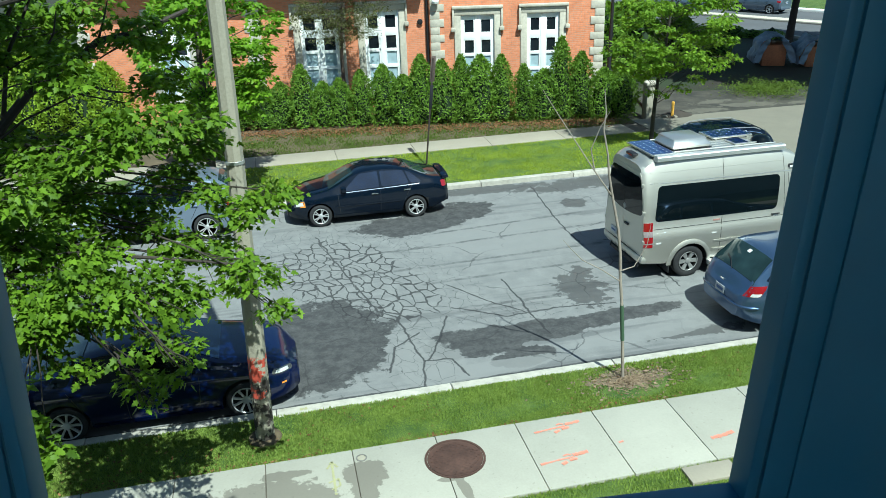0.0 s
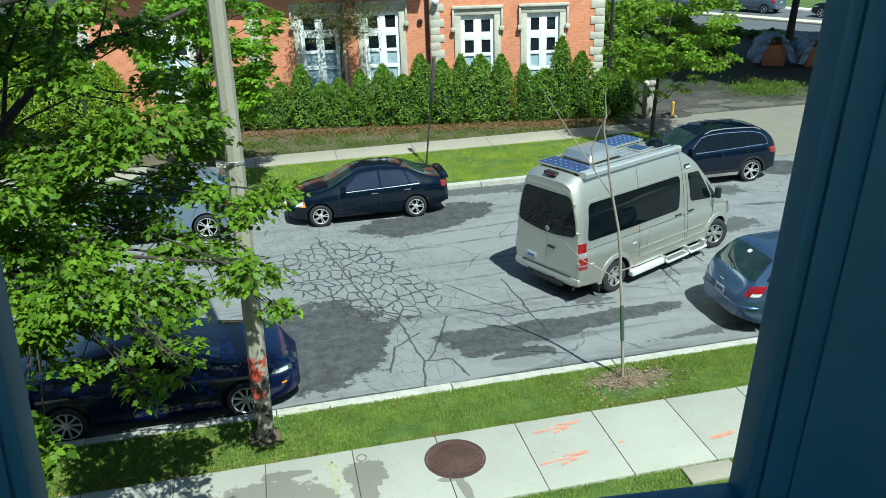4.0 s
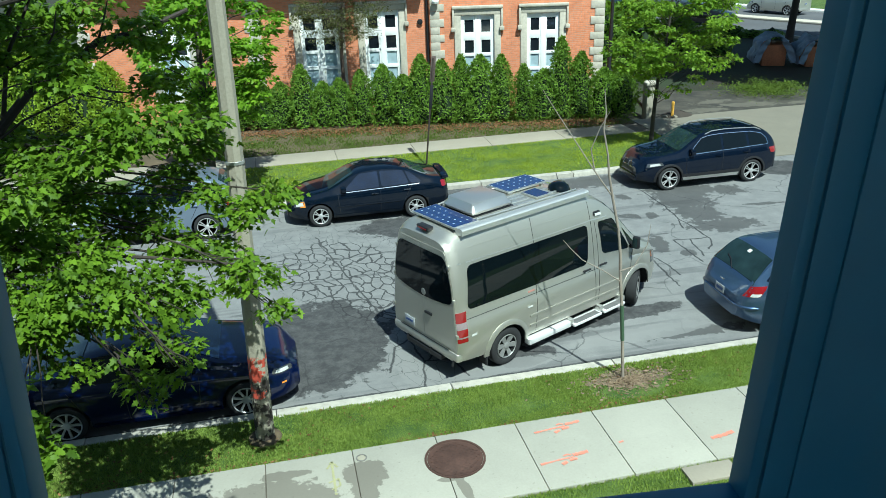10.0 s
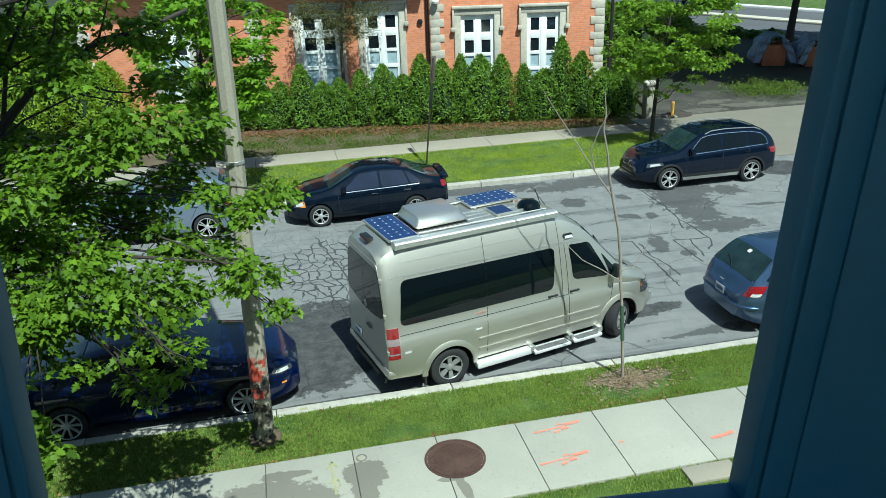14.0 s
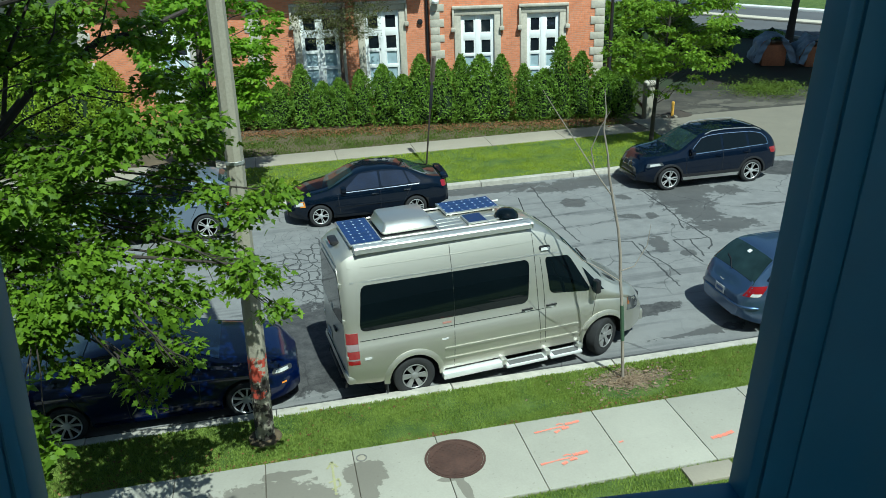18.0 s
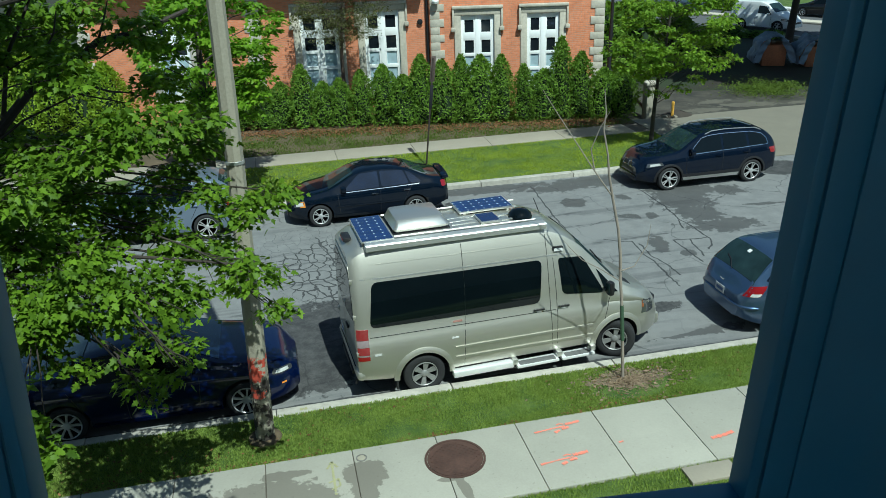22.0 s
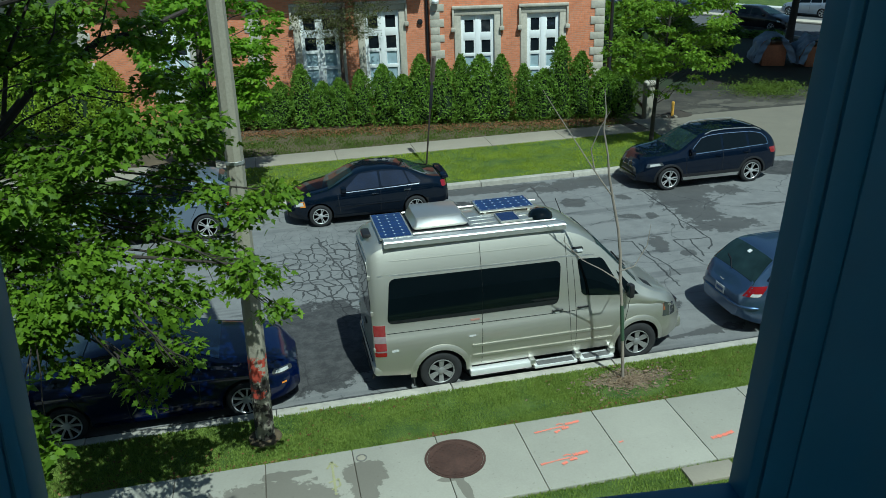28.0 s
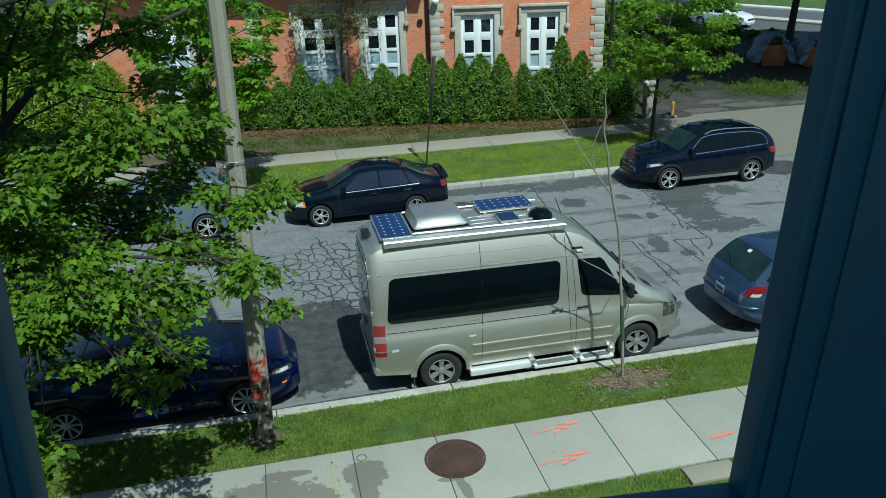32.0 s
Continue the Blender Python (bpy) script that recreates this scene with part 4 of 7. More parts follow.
def repaint(ob, m, name, label, old, new_paint):
    """A copy of a finished car in another colour."""
    made = copy_thing(ob, m)
    made.name, made["label"] = name, label
    done = {}
    for o in made.children_recursive:
        if o.data and o.data.materials and any(x == old for x in o.data.materials) and old != new_paint:
            if o.data.name not in done:
                me = o.data.copy()
                for k, x in enumerate(me.materials):
                    if x == old:
                        me.materials[k] = new_paint
                done[o.data.name] = me
            o.data = done[o.data.name]
    return made


def car(name, label, m, s, colour, group=""):
    """A passenger car from a table of lines and glass areas."""
    ob = thing(name, m, label, "car", group)
    sh = Shell(s["top"], s["belt"], s["plan"], s.get("floor", 0.19), s.get("tumble", 0.42), s.get("soft", 0.14), s.get("corner", 0.10))
    r = s["wheel"]
    axles = (0.0, s["wb"])
    hw = max(p[1] for p in s["plan"])
    part("body", cut_wheels(sh.mesh(), colour, [(x, r) for x in axles], r + 0.055, hw), None, ob)
    wheels = add_wheels(ob, axles, hw - 0.10, r, 0.2, r - 0.095, s.get("spokes", 5), s.get("rim", M["alloy"]))
    for side in (-1, 1):
        for q in s["side_glass"]:
            part("side_window", sh.pane(q, side, 8, 10, rnd=0.05), s.get("glass", M["glass"]), ob, "dark tinted side window")
        for line in s.get("seams", ()):
            part("door_seam", flank_strip(sh, line, side, 0.012), M["black_plastic"], ob)
        for x, z in s.get("handles", ()):
            part("door_handle", sh.pane([(x - 0.09, z - 0.015), (x + 0.09, z - 0.01), (x + 0.085, z + 0.02), (x - 0.09, z + 0.018)], side, 3, 2, 0.028, 0.024), s.get("handle_mat", colour), ob)
        mx, mz = s["mirror"]
        part("mirror", mirror_bm(mx, mz, sh.side(mx, mz) - 0.02, side), s.get("mirror_mat", colour), ob)
        head = part("headlight", sh.pane(s["headlight"], side, 6, 6, 0.008, 0.01, rnd=0.03), M["lamp_glass"], ob, "glossy headlight")
        q = s["headlight"]
        mid = [sum(p[k] for p in q) / 4 for k in (0, 1)]
        part("lamp_reflector", sh.pane([(mid[0] + 0.62 * (p[0] - mid[0]), mid[1] + 0.6 * (p[1] - mid[1])) for p in q], side, 4, 4, 0.013, 0.003), M["white_lamp"], head)
        if "indicator" in s:
            part("indicator", sh.pane(s["indicator"], side, 3, 2, 0.012, 0.01), M["amber_lamp"], ob, "amber indicator lens")
        part("taillight", sh.pane(s["taillight"], side, 4, 3, 0.008, 0.01), M["red_lamp"], ob, "red taillight")
        part("sill_trim", sh.pane([(0.42, s["sill"][0]), (s["wb"] - 0.42, s["sill"][0]), (s["wb"] - 0.42, s["sill"][1]), (0.42, s["sill"][1])], side, 6, 2, 0.012, 0.012), s.get("sill_mat", colour), ob)
        if "mould" in s:
            part("side_moulding", sh.pane([(0.45, s["mould"][0]), (s["wb"] - 0.45, s["mould"][0]), (s["wb"] - 0.45, s["mould"][1]), (0.45, s["mould"][1])], side, 8, 2, 0.014, 0.012), colour, ob)
        for q in s.get("chrome", ()):
            part("trim_strip", sh.pane(q, side, 10, 1, 0.009, 0.006), M["chrome"], ob, "bright window trim")
        if "arc" in s:
            pts = s["arc"]
            part("window_trim", flank_strip(sh, pts, side, 0.014, 0.010), M["chrome"], ob, "bright curved window trim")
        if "rail" in s:
            xa, xb = s["rail"]
            pts = [(x, side * (sh.section(x)[11][0] - 0.06), sh.roof(x, sh.section(x)[11][0] - 0.06) + (0.045 if 0 < i < 9 else 0.0)) for i, x in enumerate(np.linspace(xa, xb, 10))]
            part("roof_rail", tube(pts, 0.016, 8), s.get("rail_mat", M["steel_wheel"]), ob, "roof rail")
        if "cladding" in s:
            za, zb = s["cladding"]
            part("sill_cladding", sh.pane([(0.40, za), (s["wb"] - 0.40, za), (s["wb"] - 0.40, zb), (0.40, zb)], side, 6, 2, 0.010, 0.010), M["black_plastic"], ob, "black plastic sill cladding")
            for ax in axles:
                def lip(u, v, ax=ax, side=side):
                    a, rr = math.pi * (u * 1.10 - 0.05), r + 0.05 + 0.06 * v
                    x, z = ax + rr * math.cos(a), r + rr * math.sin(a)
                    return (x, side * (sh.side(x, max(z, 0.30)) + 0.016 - 0.010 * v), z)

                part("wheel_arch", plate(lip, 18, 2, 0.02, None, out=(0, side, 0)), M["black_plastic"], ob, "black plastic wheel arch")
    a, b, wa, wb = s["windscreen"]
    part("windscreen", sh.cap(a, b, wa, wb), s.get("screen", M["glass_light"]), ob, "dark reflecting windscreen")
    a, b, wa, wb = s["rear_glass"]
    part("rear_window", sh.cap(a, b, wa, wb), M["glass_light"], ob, "dark reflecting rear window")
    # bumpers and plates
    x0, x1 = sh.x0, sh.x1
    w0, w1 = s["plan"][0][1], s["plan"][-1][1]
    if s.get("flat_bumper", True):
        part("rear_bumper", box(x0 - 0.025, x0 + 0.05, -w0 * 0.96, w0 * 0.96, s.get("bz", 0.32), s.get("bz", 0.32) + 0.2, 0.03), colour, ob)
    part("front_bumper", box(x1 - 0.05, x1 + 0.02, -w1 * 0.96, w1 * 0.96, 0.28, 0.46, 0.03), colour, ob)
    part("grille", box(x1 - 0.02, x1 + 0.012, -0.36, 0.36, 0.5, 0.62, 0.01), M["black_plastic"], ob, "black grille")
    pz = s.get("plate_z", 0.82)
    px = x0 - 0.026 if s.get("plate_low") else x0 - 0.012
    number = part("number_plate", box(px - 0.012, px, -0.15, 0.15, pz - 0.08, pz + 0.08, 0.004), M["plate"], ob, "white number plate")
    part("plate_bar", box(px - 0.0165, px - 0.0125, -0.11, 0.11, pz - 0.03, pz + 0.03), M["plate_bar"], number)
    return ob, sh, wheels


M["lamp_glass"] = simple("headlamp glass", (0.10, 0.105, 0.11), 0.05, 0.4, coat=1.0)
SEDAN = dict(
    wb=2.62, wheel=0.305, spokes=5,
    top=[(-0.95, 0.80), (-0.92, 1.00), (-0.50, 1.06), (-0.38, 1.09), (0.18, 1.345), (0.62, 1.42), (1.25, 1.42), (1.60, 1.36), (2.35, 0.98), (3.0, 0.86), (3.35, 0.72), (3.47, 0.52)],
    belt=[(-0.95, 0.74), (-0.6, 0.95), (0.4, 0.94), (2.2, 0.88), (3.1, 0.75), (3.47, 0.50)],
    plan=[(-0.95, 0.62), (-0.86, 0.76), (-0.5, 0.83), (0.3, 0.855), (2.2, 0.855), (2.9, 0.82), (3.25, 0.70), (3.47, 0.48)],
    floor=[(-0.95, 0.36), (-0.5, 0.2), (3.0, 0.18), (3.47, 0.24)],
    side_glass=[[(0.98, 0.96), (1.98, 0.92), (1.50, 1.32), (1.00, 1.35)], [(0.16, 0.98), (0.92, 0.96), (0.94, 1.35), (0.30, 1.32)], [(-0.20, 0.99), (0.11, 0.98), (0.25, 1.30), (0.10, 1.245)]],
    seams=[[(2.12, 0.88), (2.08, 0.35)], [(0.95, 0.92), (0.98, 0.30)], [(0.10, 0.92), (0.30, 0.55)]],
    handles=[(1.12, 0.80), (0.22, 0.83)], mirror=(1.95, 0.98), windscreen=(1.66, 2.34, 0.52, 0.64), rear_glass=(-0.36, 0.16, 0.56, 0.50),
    headlight=[(2.98, 0.60), (3.32, 0.56), (3.28, 0.68), (3.02, 0.76)], taillight=[(-0.92, 0.79), (-0.76, 0.79), (-0.73, 0.95), (-0.90, 0.95)], sill=(0.22, 0.30))
SUV = dict(
    wb=2.67, wheel=0.345, spokes=5,
    top=[(-0.86, 0.95), (-0.82, 1.20), (-0.50, 1.48), (-0.2, 1.58), (0.8, 1.62), (1.45, 1.58), (1.75, 1.48), (2.35, 1.10), (3.05, 1.01), (3.44, 0.89), (3.58, 0.60)],
    belt=[(-0.86, 0.92), (-0.5, 1.08), (0.4, 1.05), (2.2, 0.98), (3.15, 0.88), (3.58, 0.58)],
    plan=[(-0.86, 0.72), (-0.76, 0.84), (-0.4, 0.895), (0.3, 0.905), (2.2, 0.905), (2.95, 0.88), (3.38, 0.76), (3.58, 0.58)],
    floor=[(-0.86, 0.42), (-0.5, 0.24), (3.1, 0.22), (3.58, 0.3)], tumble=0.30,
    side_glass=[[(1.02, 1.07), (2.05, 1.02), (1.62, 1.46), (1.04, 1.50)], [(0.18, 1.09), (0.95, 1.07), (0.97, 1.51), (0.24, 1.50)], [(-0.52, 1.13), (0.10, 1.10), (0.16, 1.49), (-0.30, 1.43)]],
    seams=[[(2.16, 0.95), (2.14, 0.4)], [(0.98, 1.03), (1.0, 0.38)], [(0.12, 1.03), (0.36, 0.62)]],
    handles=[(1.14, 0.93), (0.24, 0.96)], mirror=(1.98, 1.10), windscreen=(1.72, 2.36, 0.60, 0.70), rear_glass=(-0.80, -0.42, 0.62, 0.55),
    headlight=[(2.86, 0.78), (3.36, 0.70), (3.32, 0.82), (2.92, 0.87)], taillight=[(-0.83, 0.85), (-0.60, 0.86), (-0.52, 1.02), (-0.80, 1.02)], sill=(0.26, 0.36))
HATCH = dict(
    wb=2.60, wheel=0.31, spokes=5,
    top=[(-0.88, 0.66), (-0.84, 0.88), (-0.74, 1.04), (-0.26, 1.48), (-0.1, 1.53), (0.7, 1.55), (1.3, 1.50), (1.6, 1.42), (2.45, 1.02), (3.0, 0.90), (3.3, 0.74), (3.42, 0.55)],
    belt=[(-0.88, 0.62), (-0.8, 0.86), (-0.5, 1.02), (0.4, 1.0), (2.2, 0.92), (3.05, 0.78), (3.42, 0.52)],
    plan=[(-0.88, 0.60), (-0.82, 0.72), (-0.66, 0.82), (-0.35, 0.87), (0.3, 0.885), (2.2, 0.885), (2.9, 0.85), (3.2, 0.72), (3.42, 0.5)],
    floor=[(-0.88, 0.36), (-0.5, 0.22), (3.0, 0.2), (3.42, 0.26)], tumble=0.33,
    side_glass=[[(1.0, 1.02), (2.05, 0.96), (1.52, 1.40), (1.02, 1.43)], [(0.12, 1.06), (0.94, 1.02), (0.96, 1.44), (0.2, 1.43)], [(-0.45, 1.12), (0.06, 1.06), (0.14, 1.42), (-0.12, 1.38)]],
    seams=[[(2.14, 0.9), (2.1, 0.36)], [(0.96, 0.98), (0.98, 0.32)], [(0.08, 1.0), (0.32, 0.6)]],
    handles=[(1.12, 0.88), (0.2, 0.92)], mirror=(1.98, 1.04), windscreen=(1.66, 2.42, 0.56, 0.68), rear_glass=(-0.67, -0.24, 0.71, 0.60),
    headlight=[(2.9, 0.64), (3.24, 0.58), (3.2, 0.7), (2.95, 0.79)], taillight=[(-0.82, 0.82), (-0.56, 0.84), (-0.42, 1.04), (-0.70, 1.02)], sill=(0.24, 0.34), plate_z=0.72, bz=0.34)

civic = dict(SEDAN, glass=M["car_glass"], handle_mat=M["chrome"], indicator=[(3.0, 0.58), (3.14, 0.57), (3.12, 0.72), (3.02, 0.74)], mould=(0.52, 0.56), chrome=[[(-0.12, 0.945), (1.98, 0.885), (1.98, 0.90), (-0.12, 0.96)]])
civic_car, civic_shell, _ = car("sedan", "dark navy four-door sedan with rear wing parked at far kerb", pose(3.59, 21.17, 0, 0, 0, 180), civic, M["civic_paint"], "parked cars")
part("rear_wing", plate(lambda s, t: (-0.80 - 0.17 * t, (s - 0.5) * 1.30, 1.065 + 0.02 * t - 0.05 * (2 * s - 1) ** 4), 14, 3, 0.035, out=(0, 0, 1)), M["civic_paint"], civic_car, "raised rear wing")
for y in (-0.6, 0.6):
    part("wing_stay", box(-0.93, -0.80, y - 0.03, y + 0.03, 0.96, 1.05, 0.012), M["civic_paint"], civic_car)
x1 = dict(SUV, rail=(-0.3, 1.5), spokes=5, cladding=(0.37, 0.46), sill_mat=M["alu"], arc=[(-0.50, 1.14), (-0.44, 1.30), (-0.28, 1.44), (0.1, 1.515), (1.0, 1.525), (1.40, 1.50), (1.66, 1.44), (2.08, 1.03)], chrome=[[(-0.5, 1.115), (2.08, 1.005), (2.08, 1.025), (-0.5, 1.135)]])
suv_car, suv_shell, _ = car("suv", "glossy midnight blue SUV with roof rails parked at far kerb", pose(13.82, 21.14, 0, 0, 0, 180), x1, M["suv_paint"], "parked cars")
for y in (-0.155, 0.155):
    kidney = part("kidney_grille", box(-0.012, 0.012, -0.135, 0.135, -0.085, 0.085, 0.03), M["chrome"], suv_car, "chrome-edged grille opening", at=pose(3.555, y, 0.71, 0, -24, 0))
    part("grille_mesh", box(0.006, 0.0135, -0.112, 0.112, -0.064, 0.064, 0.004), M["black_plastic"], kidney)
near = dict(SEDAN, wb=2.81, wheel=0.33, spokes=9, screen=M["car_glass"],
            top=[(-0.99, 0.82), (-0.96, 1.02), (-0.46, 1.08), (-0.30, 1.11), (0.39, 1.37), (0.8, 1.45), (1.34, 1.45), (1.72, 1.39), (2.46, 1.06), (3.18, 0.97), (3.56, 0.85), (3.70, 0.58)],
            plan=[(-0.99, 0.66), (-0.89, 0.81), (-0.5, 0.88), (0.3, 0.906), (2.35, 0.906), (3.1, 0.88), (3.42, 0.80), (3.60, 0.68), (3.70, 0.52)],
            belt=[(-0.99, 0.76), (-0.6, 0.98), (0.4, 0.97), (2.3, 0.95), (3.25, 0.86), (3.70, 0.55)],
            floor=[(-0.99, 0.36), (-0.5, 0.2), (3.2, 0.18), (3.70, 0.24)],
            side_glass=[[(x * 1.06 + 0.02, z * 1.02 + 0.01) for x, z in q] for q in SEDAN["side_glass"]], windscreen=(1.78, 2.46, 0.56, 0.70), rear_glass=(-0.28, 0.38, 0.58, 0.54),
            headlight=[(3.26, 0.72), (3.62, 0.66), (3.59, 0.74), (3.30, 0.80)], indicator=[(3.42, 0.505), (3.50, 0.50), (3.50, 0.525), (3.42, 0.53)])
car("sedan", "deep blue sedan parked at the kerb under the maple", pose(-3.77, 12.55, 0), near, M["near_paint"], "parked cars")
hatch = dict(HATCH, glass=M["car_glass"], flat_bumper=False)
hatch_car, hatch_shell, _ = car("hatchback", "slate blue hatchback parked at the near kerb", pose(9.13, 12.62, 0), hatch, M["hatch_paint"], "parked cars")
for side in (-1, 1):
    part("reverse_lamp", hatch_shell.pane([(-0.74, 0.835), (-0.57, 0.845), (-0.53, 0.90), (-0.70, 0.895)], side, 3, 3, 0.013, 0.006), M["white_lamp"], hatch_car, "clear lens in the tail light")
part("window_sticker", hatch_shell.cap(-0.36, -0.30, 0.05, 0.05, 2, 2, 0.012), M["white_wood"], hatch_car, "small white sticker on the rear window")
lip = [(-0.58, -0.845), (-0.70, -0.80), (-0.82, -0.70), (-0.875, -0.55), (-0.885, -0.25)]
part("bumper_lip", tube([(x, y, 0.60) for x, y in lip] + [(x, -y, 0.60) for x, y in reversed(lip)], [0.02] + [0.035] * 8 + [0.02], 10), M["hatch_paint"], hatch_car, "raised bumper edge")
part("rear_wiper", tube([(-0.69, 0.0, hatch_shell.roof(-0.69, 0) + 0.02), (-0.58, 0.22, hatch_shell.roof(-0.58, 0.22) + 0.02), (-0.54, 0.38, hatch_shell.roof(-0.54, 0.38) + 0.02)], 0.009, 6), M["black_plastic"], hatch_car)
part("rear_badge", box(-0.87, -0.845, -0.07, 0.07, 0.90, 0.93, 0.006), M["chrome"], hatch_car)
car("suv", "silver blue wagon parked behind the maple branches", pose(-2.0, 21.2, 0, 0, 0, 180), dict(SUV), M["wagon_paint"], "parked cars")


# ---- the camper van that parks ----
def build_van():
    van = thing("camper_van", pose(2.36, 12.57, 0), "champagne silver high-roof camper van with solar panels on its roof", "van")
    sh = Shell(
        top=[(-1.13, 2.56), (-1.06, 2.64), (-0.90, 2.73), (-0.3, 2.765), (1.6, 2.765), (2.15, 2.72), (2.6, 2.57), (2.95, 2.33), (3.72, 1.50), (4.00, 1.32), (4.45, 1.12), (4.64, 0.90), (4.72, 0.62)],
        belt=[(-1.13, 1.18), (2.6, 1.18), (3.6, 1.14), (4.2, 1.02), (4.72, 0.58)],
        plan=[(-1.13, 0.925), (-1.09, 0.965), (-0.98, 0.985), (-0.7, 0.99), (0.5, 0.995), (3.2, 0.99), (3.9, 0.95), (4.35, 0.84), (4.62, 0.66), (4.72, 0.52)],
        floor=[(-1.13, 0.42), (-0.6, 0.36), (3.6, 0.34), (4.3, 0.26), (4.72, 0.30)], tumble=0.10, soft=0.10, corner=0.17, bulge=0.035, kick=0.07)
    R = 0.372
    part("body", cut_wheels(sh.mesh(80), M["van_paint"], [(0, R), (3.665, R)], R + 0.075, 0.995), None, van)
    wheels = add_wheels(van, (0.0, 3.665), 0.865, R, 0.225, 0.225, 6, M["steel_wheel"])
    for side in (-1, 1):
        # glass
        part("side_window", sh.pane([(-0.89, 1.40), (0.7605, 1.37), (0.7735, 2.155), (-0.80, 2.175)], side, 14, 12, 0.006, rnd=0.10, ends=(1, 0)), M["glass"], van, "long dark tinted side window")
        part("side_window", sh.pane([(0.763, 1.37), (2.13, 1.36), (2.19, 2.135), (0.776, 2.155)], side, 14, 12, 0.006, rnd=0.10, ends=(0, 1)), M["glass"], van, "long dark tinted side window")
        part("door_window", sh.pane([(2.56, 1.46), (3.38, 1.36), (2.98, 2.07), (2.49, 2.12)], side, 10, 10, 0.006, rnd=0.08), M["glass"], van, "dark cab door window")
        part("quarter_window", sh.pane([(3.40, 1.36), (3.66, 1.32), (3.30, 1.74), (3.24, 1.80)], side, 4, 3, 0.006), M["glass"], van, "small triangular cab window")
        # seams
        for line in ([(0.775, 2.60), (0.771, 2.16)], [(0.757, 1.36), (0.72, 0.44)], [(2.29, 2.55), (2.30, 1.78), (2.38, 0.44)], [(2.40, 2.14), (2.46, 1.2), (2.46, 0.52)], [(3.50, 1.30), (3.34, 0.62)]):
            part("door_seam", flank_strip(sh, line, side, 0.009), M["seam_grey"], van)
        part("gutter_seam", flank_strip(sh, [(-0.98, 2.235), (2.3, 2.19), (2.8, 2.15)], side, 0.022), M["alu"], van, "pressed body line")
        part("roof_seam", flank_strip(sh, [(-0.98, 2.46), (2.3, 2.42)], side, 0.012), M["van_paint"], van, "pressed roof seam")
        for z in (0.80, 0.60):
            part("side_rib", sh.pane([(0.56, z - 0.022), (3.15, z - 0.045), (3.15, z - 0.005), (0.56, z + 0.022)], side, 16, 2, 0.016, 0.014), M["van_paint"], van, "raised body rib")
        # dark strip on the flank paints the shade line of a pressed crease
        part("body_crease", flank_strip(sh, [(-0.9, 1.225), (2.44, 1.185)], side, 0.010), M["seam_grey"], van, "thin dark strip painting the shade of a body crease")
        part("indicator", sh.pane([(4.19, 0.90), (4.235, 0.89), (4.235, 1.0), (4.20, 1.02)], side, 3, 3, 0.014, 0.010), M["dull_amber"], van, "amber indicator lens")
        part("cowl_vent", plate(lambda u, v, side=side: (3.86 + 0.17 * u, side * (0.46 + 0.22 * v), sh.roof(3.86 + 0.17 * u, 0.46 + 0.22 * v) + 0.008), 4, 4, 0.006, None, out=(0, 0, 1)), M["black_plastic"], van, "black cowl vent")
        for x in (2.11, 2.58):
            handle = part("door_handle", sh.pane([(x - 0.10, 1.232), (x + 0.10, 1.232), (x + 0.10, 1.256), (x - 0.10, 1.256)], side, 3, 2, 0.035, 0.03), M["black_plastic"], van, "black door handle")
            part("handle_cup", sh.pane([(x - 0.045, 1.195), (x + 0.045, 1.195), (x + 0.05, 1.228), (x - 0.05, 1.228)], side, 3, 2, 0.016, 0.006), M["white_lamp"], handle, "bright handle recess")
        # wheel arches
        for ax in (0.0, 3.665):
            def arch(u, v, ax=ax, side=side):
                a, rr = math.pi * (u * 1.04 - 0.02), 0.445 + 0.095 * v
                x, z = ax + rr * math.cos(a), R + rr * math.sin(a)
                return (x, side * (sh.side(x, max(z, 0.42)) + 0.03 - 0.022 * v * v), z)

            bm = plate(arch, 18, 3, 0.03, None, out=(0, side, 0))
            part("wheel_arch", bm, M["van_paint"], van, "flared wheel arch")
        # running boards
        part("side_skirt", box(0.50, 1.62, *sorted((side * 0.90, side * 1.05)), 0.22, 0.34, 0.02), M["skirt"], van, "bright metal side skirt")
        step = part("running_board", box(1.66, 2.46, *sorted((side * 0.88, side * 1.10)), 0.21, 0.27, 0.015), M["skirt"], van, "bright metal step")
        part("step_tread", box(1.72, 2.40, *sorted((side * 0.95, side * 1.085)), 0.2705, 0.278), M["tread"], step, "grey ribbed tread")
        step = part("running_board", box(2.52, 3.16, *sorted((side * 0.88, side * 1.10)), 0.21, 0.27, 0.015), M["skirt"], van, "bright metal step")
        part("step_tread", box(2.60, 3.08, *sorted((side * 0.95, side * 1.085)), 0.2705, 0.278), M["tread"], step, "grey ribbed tread")
        for x in (1.64, 2.49, 3.14):
            part("step_bracket", box(x - 0.05, x + 0.05, *sorted((side * 0.86, side * 1.06)), 0.27, 0.38, 0.015), M["alu"], van)
        # lamps
        for z0, z1, mat, lab in ((0.83, 0.90, "red_lamp", "red"), (0.905, 0.93, "grey_lamp", "smoky"), (0.935, 1.07, "red_lamp", "red"), (1.075, 1.19, "grey_lamp", "smoky"), (1.195, 1.39, "red_lamp", "red")):
            part("taillight", sh.pane([(-1.125, z0), (-0.93, z0), (-0.93, z1), (-1.125, z1)], side, 4, 2, 0.010, 0.015), M[mat], van, lab + " rear lamp lens")
        part("headlight", sh.pane([(4.18, 0.78), (4.52, 0.74), (4.46, 0.96), (4.22, 1.05)], side, 4, 3, 0.010, 0.012), M["lamp_glass"], van, "glossy headlight")
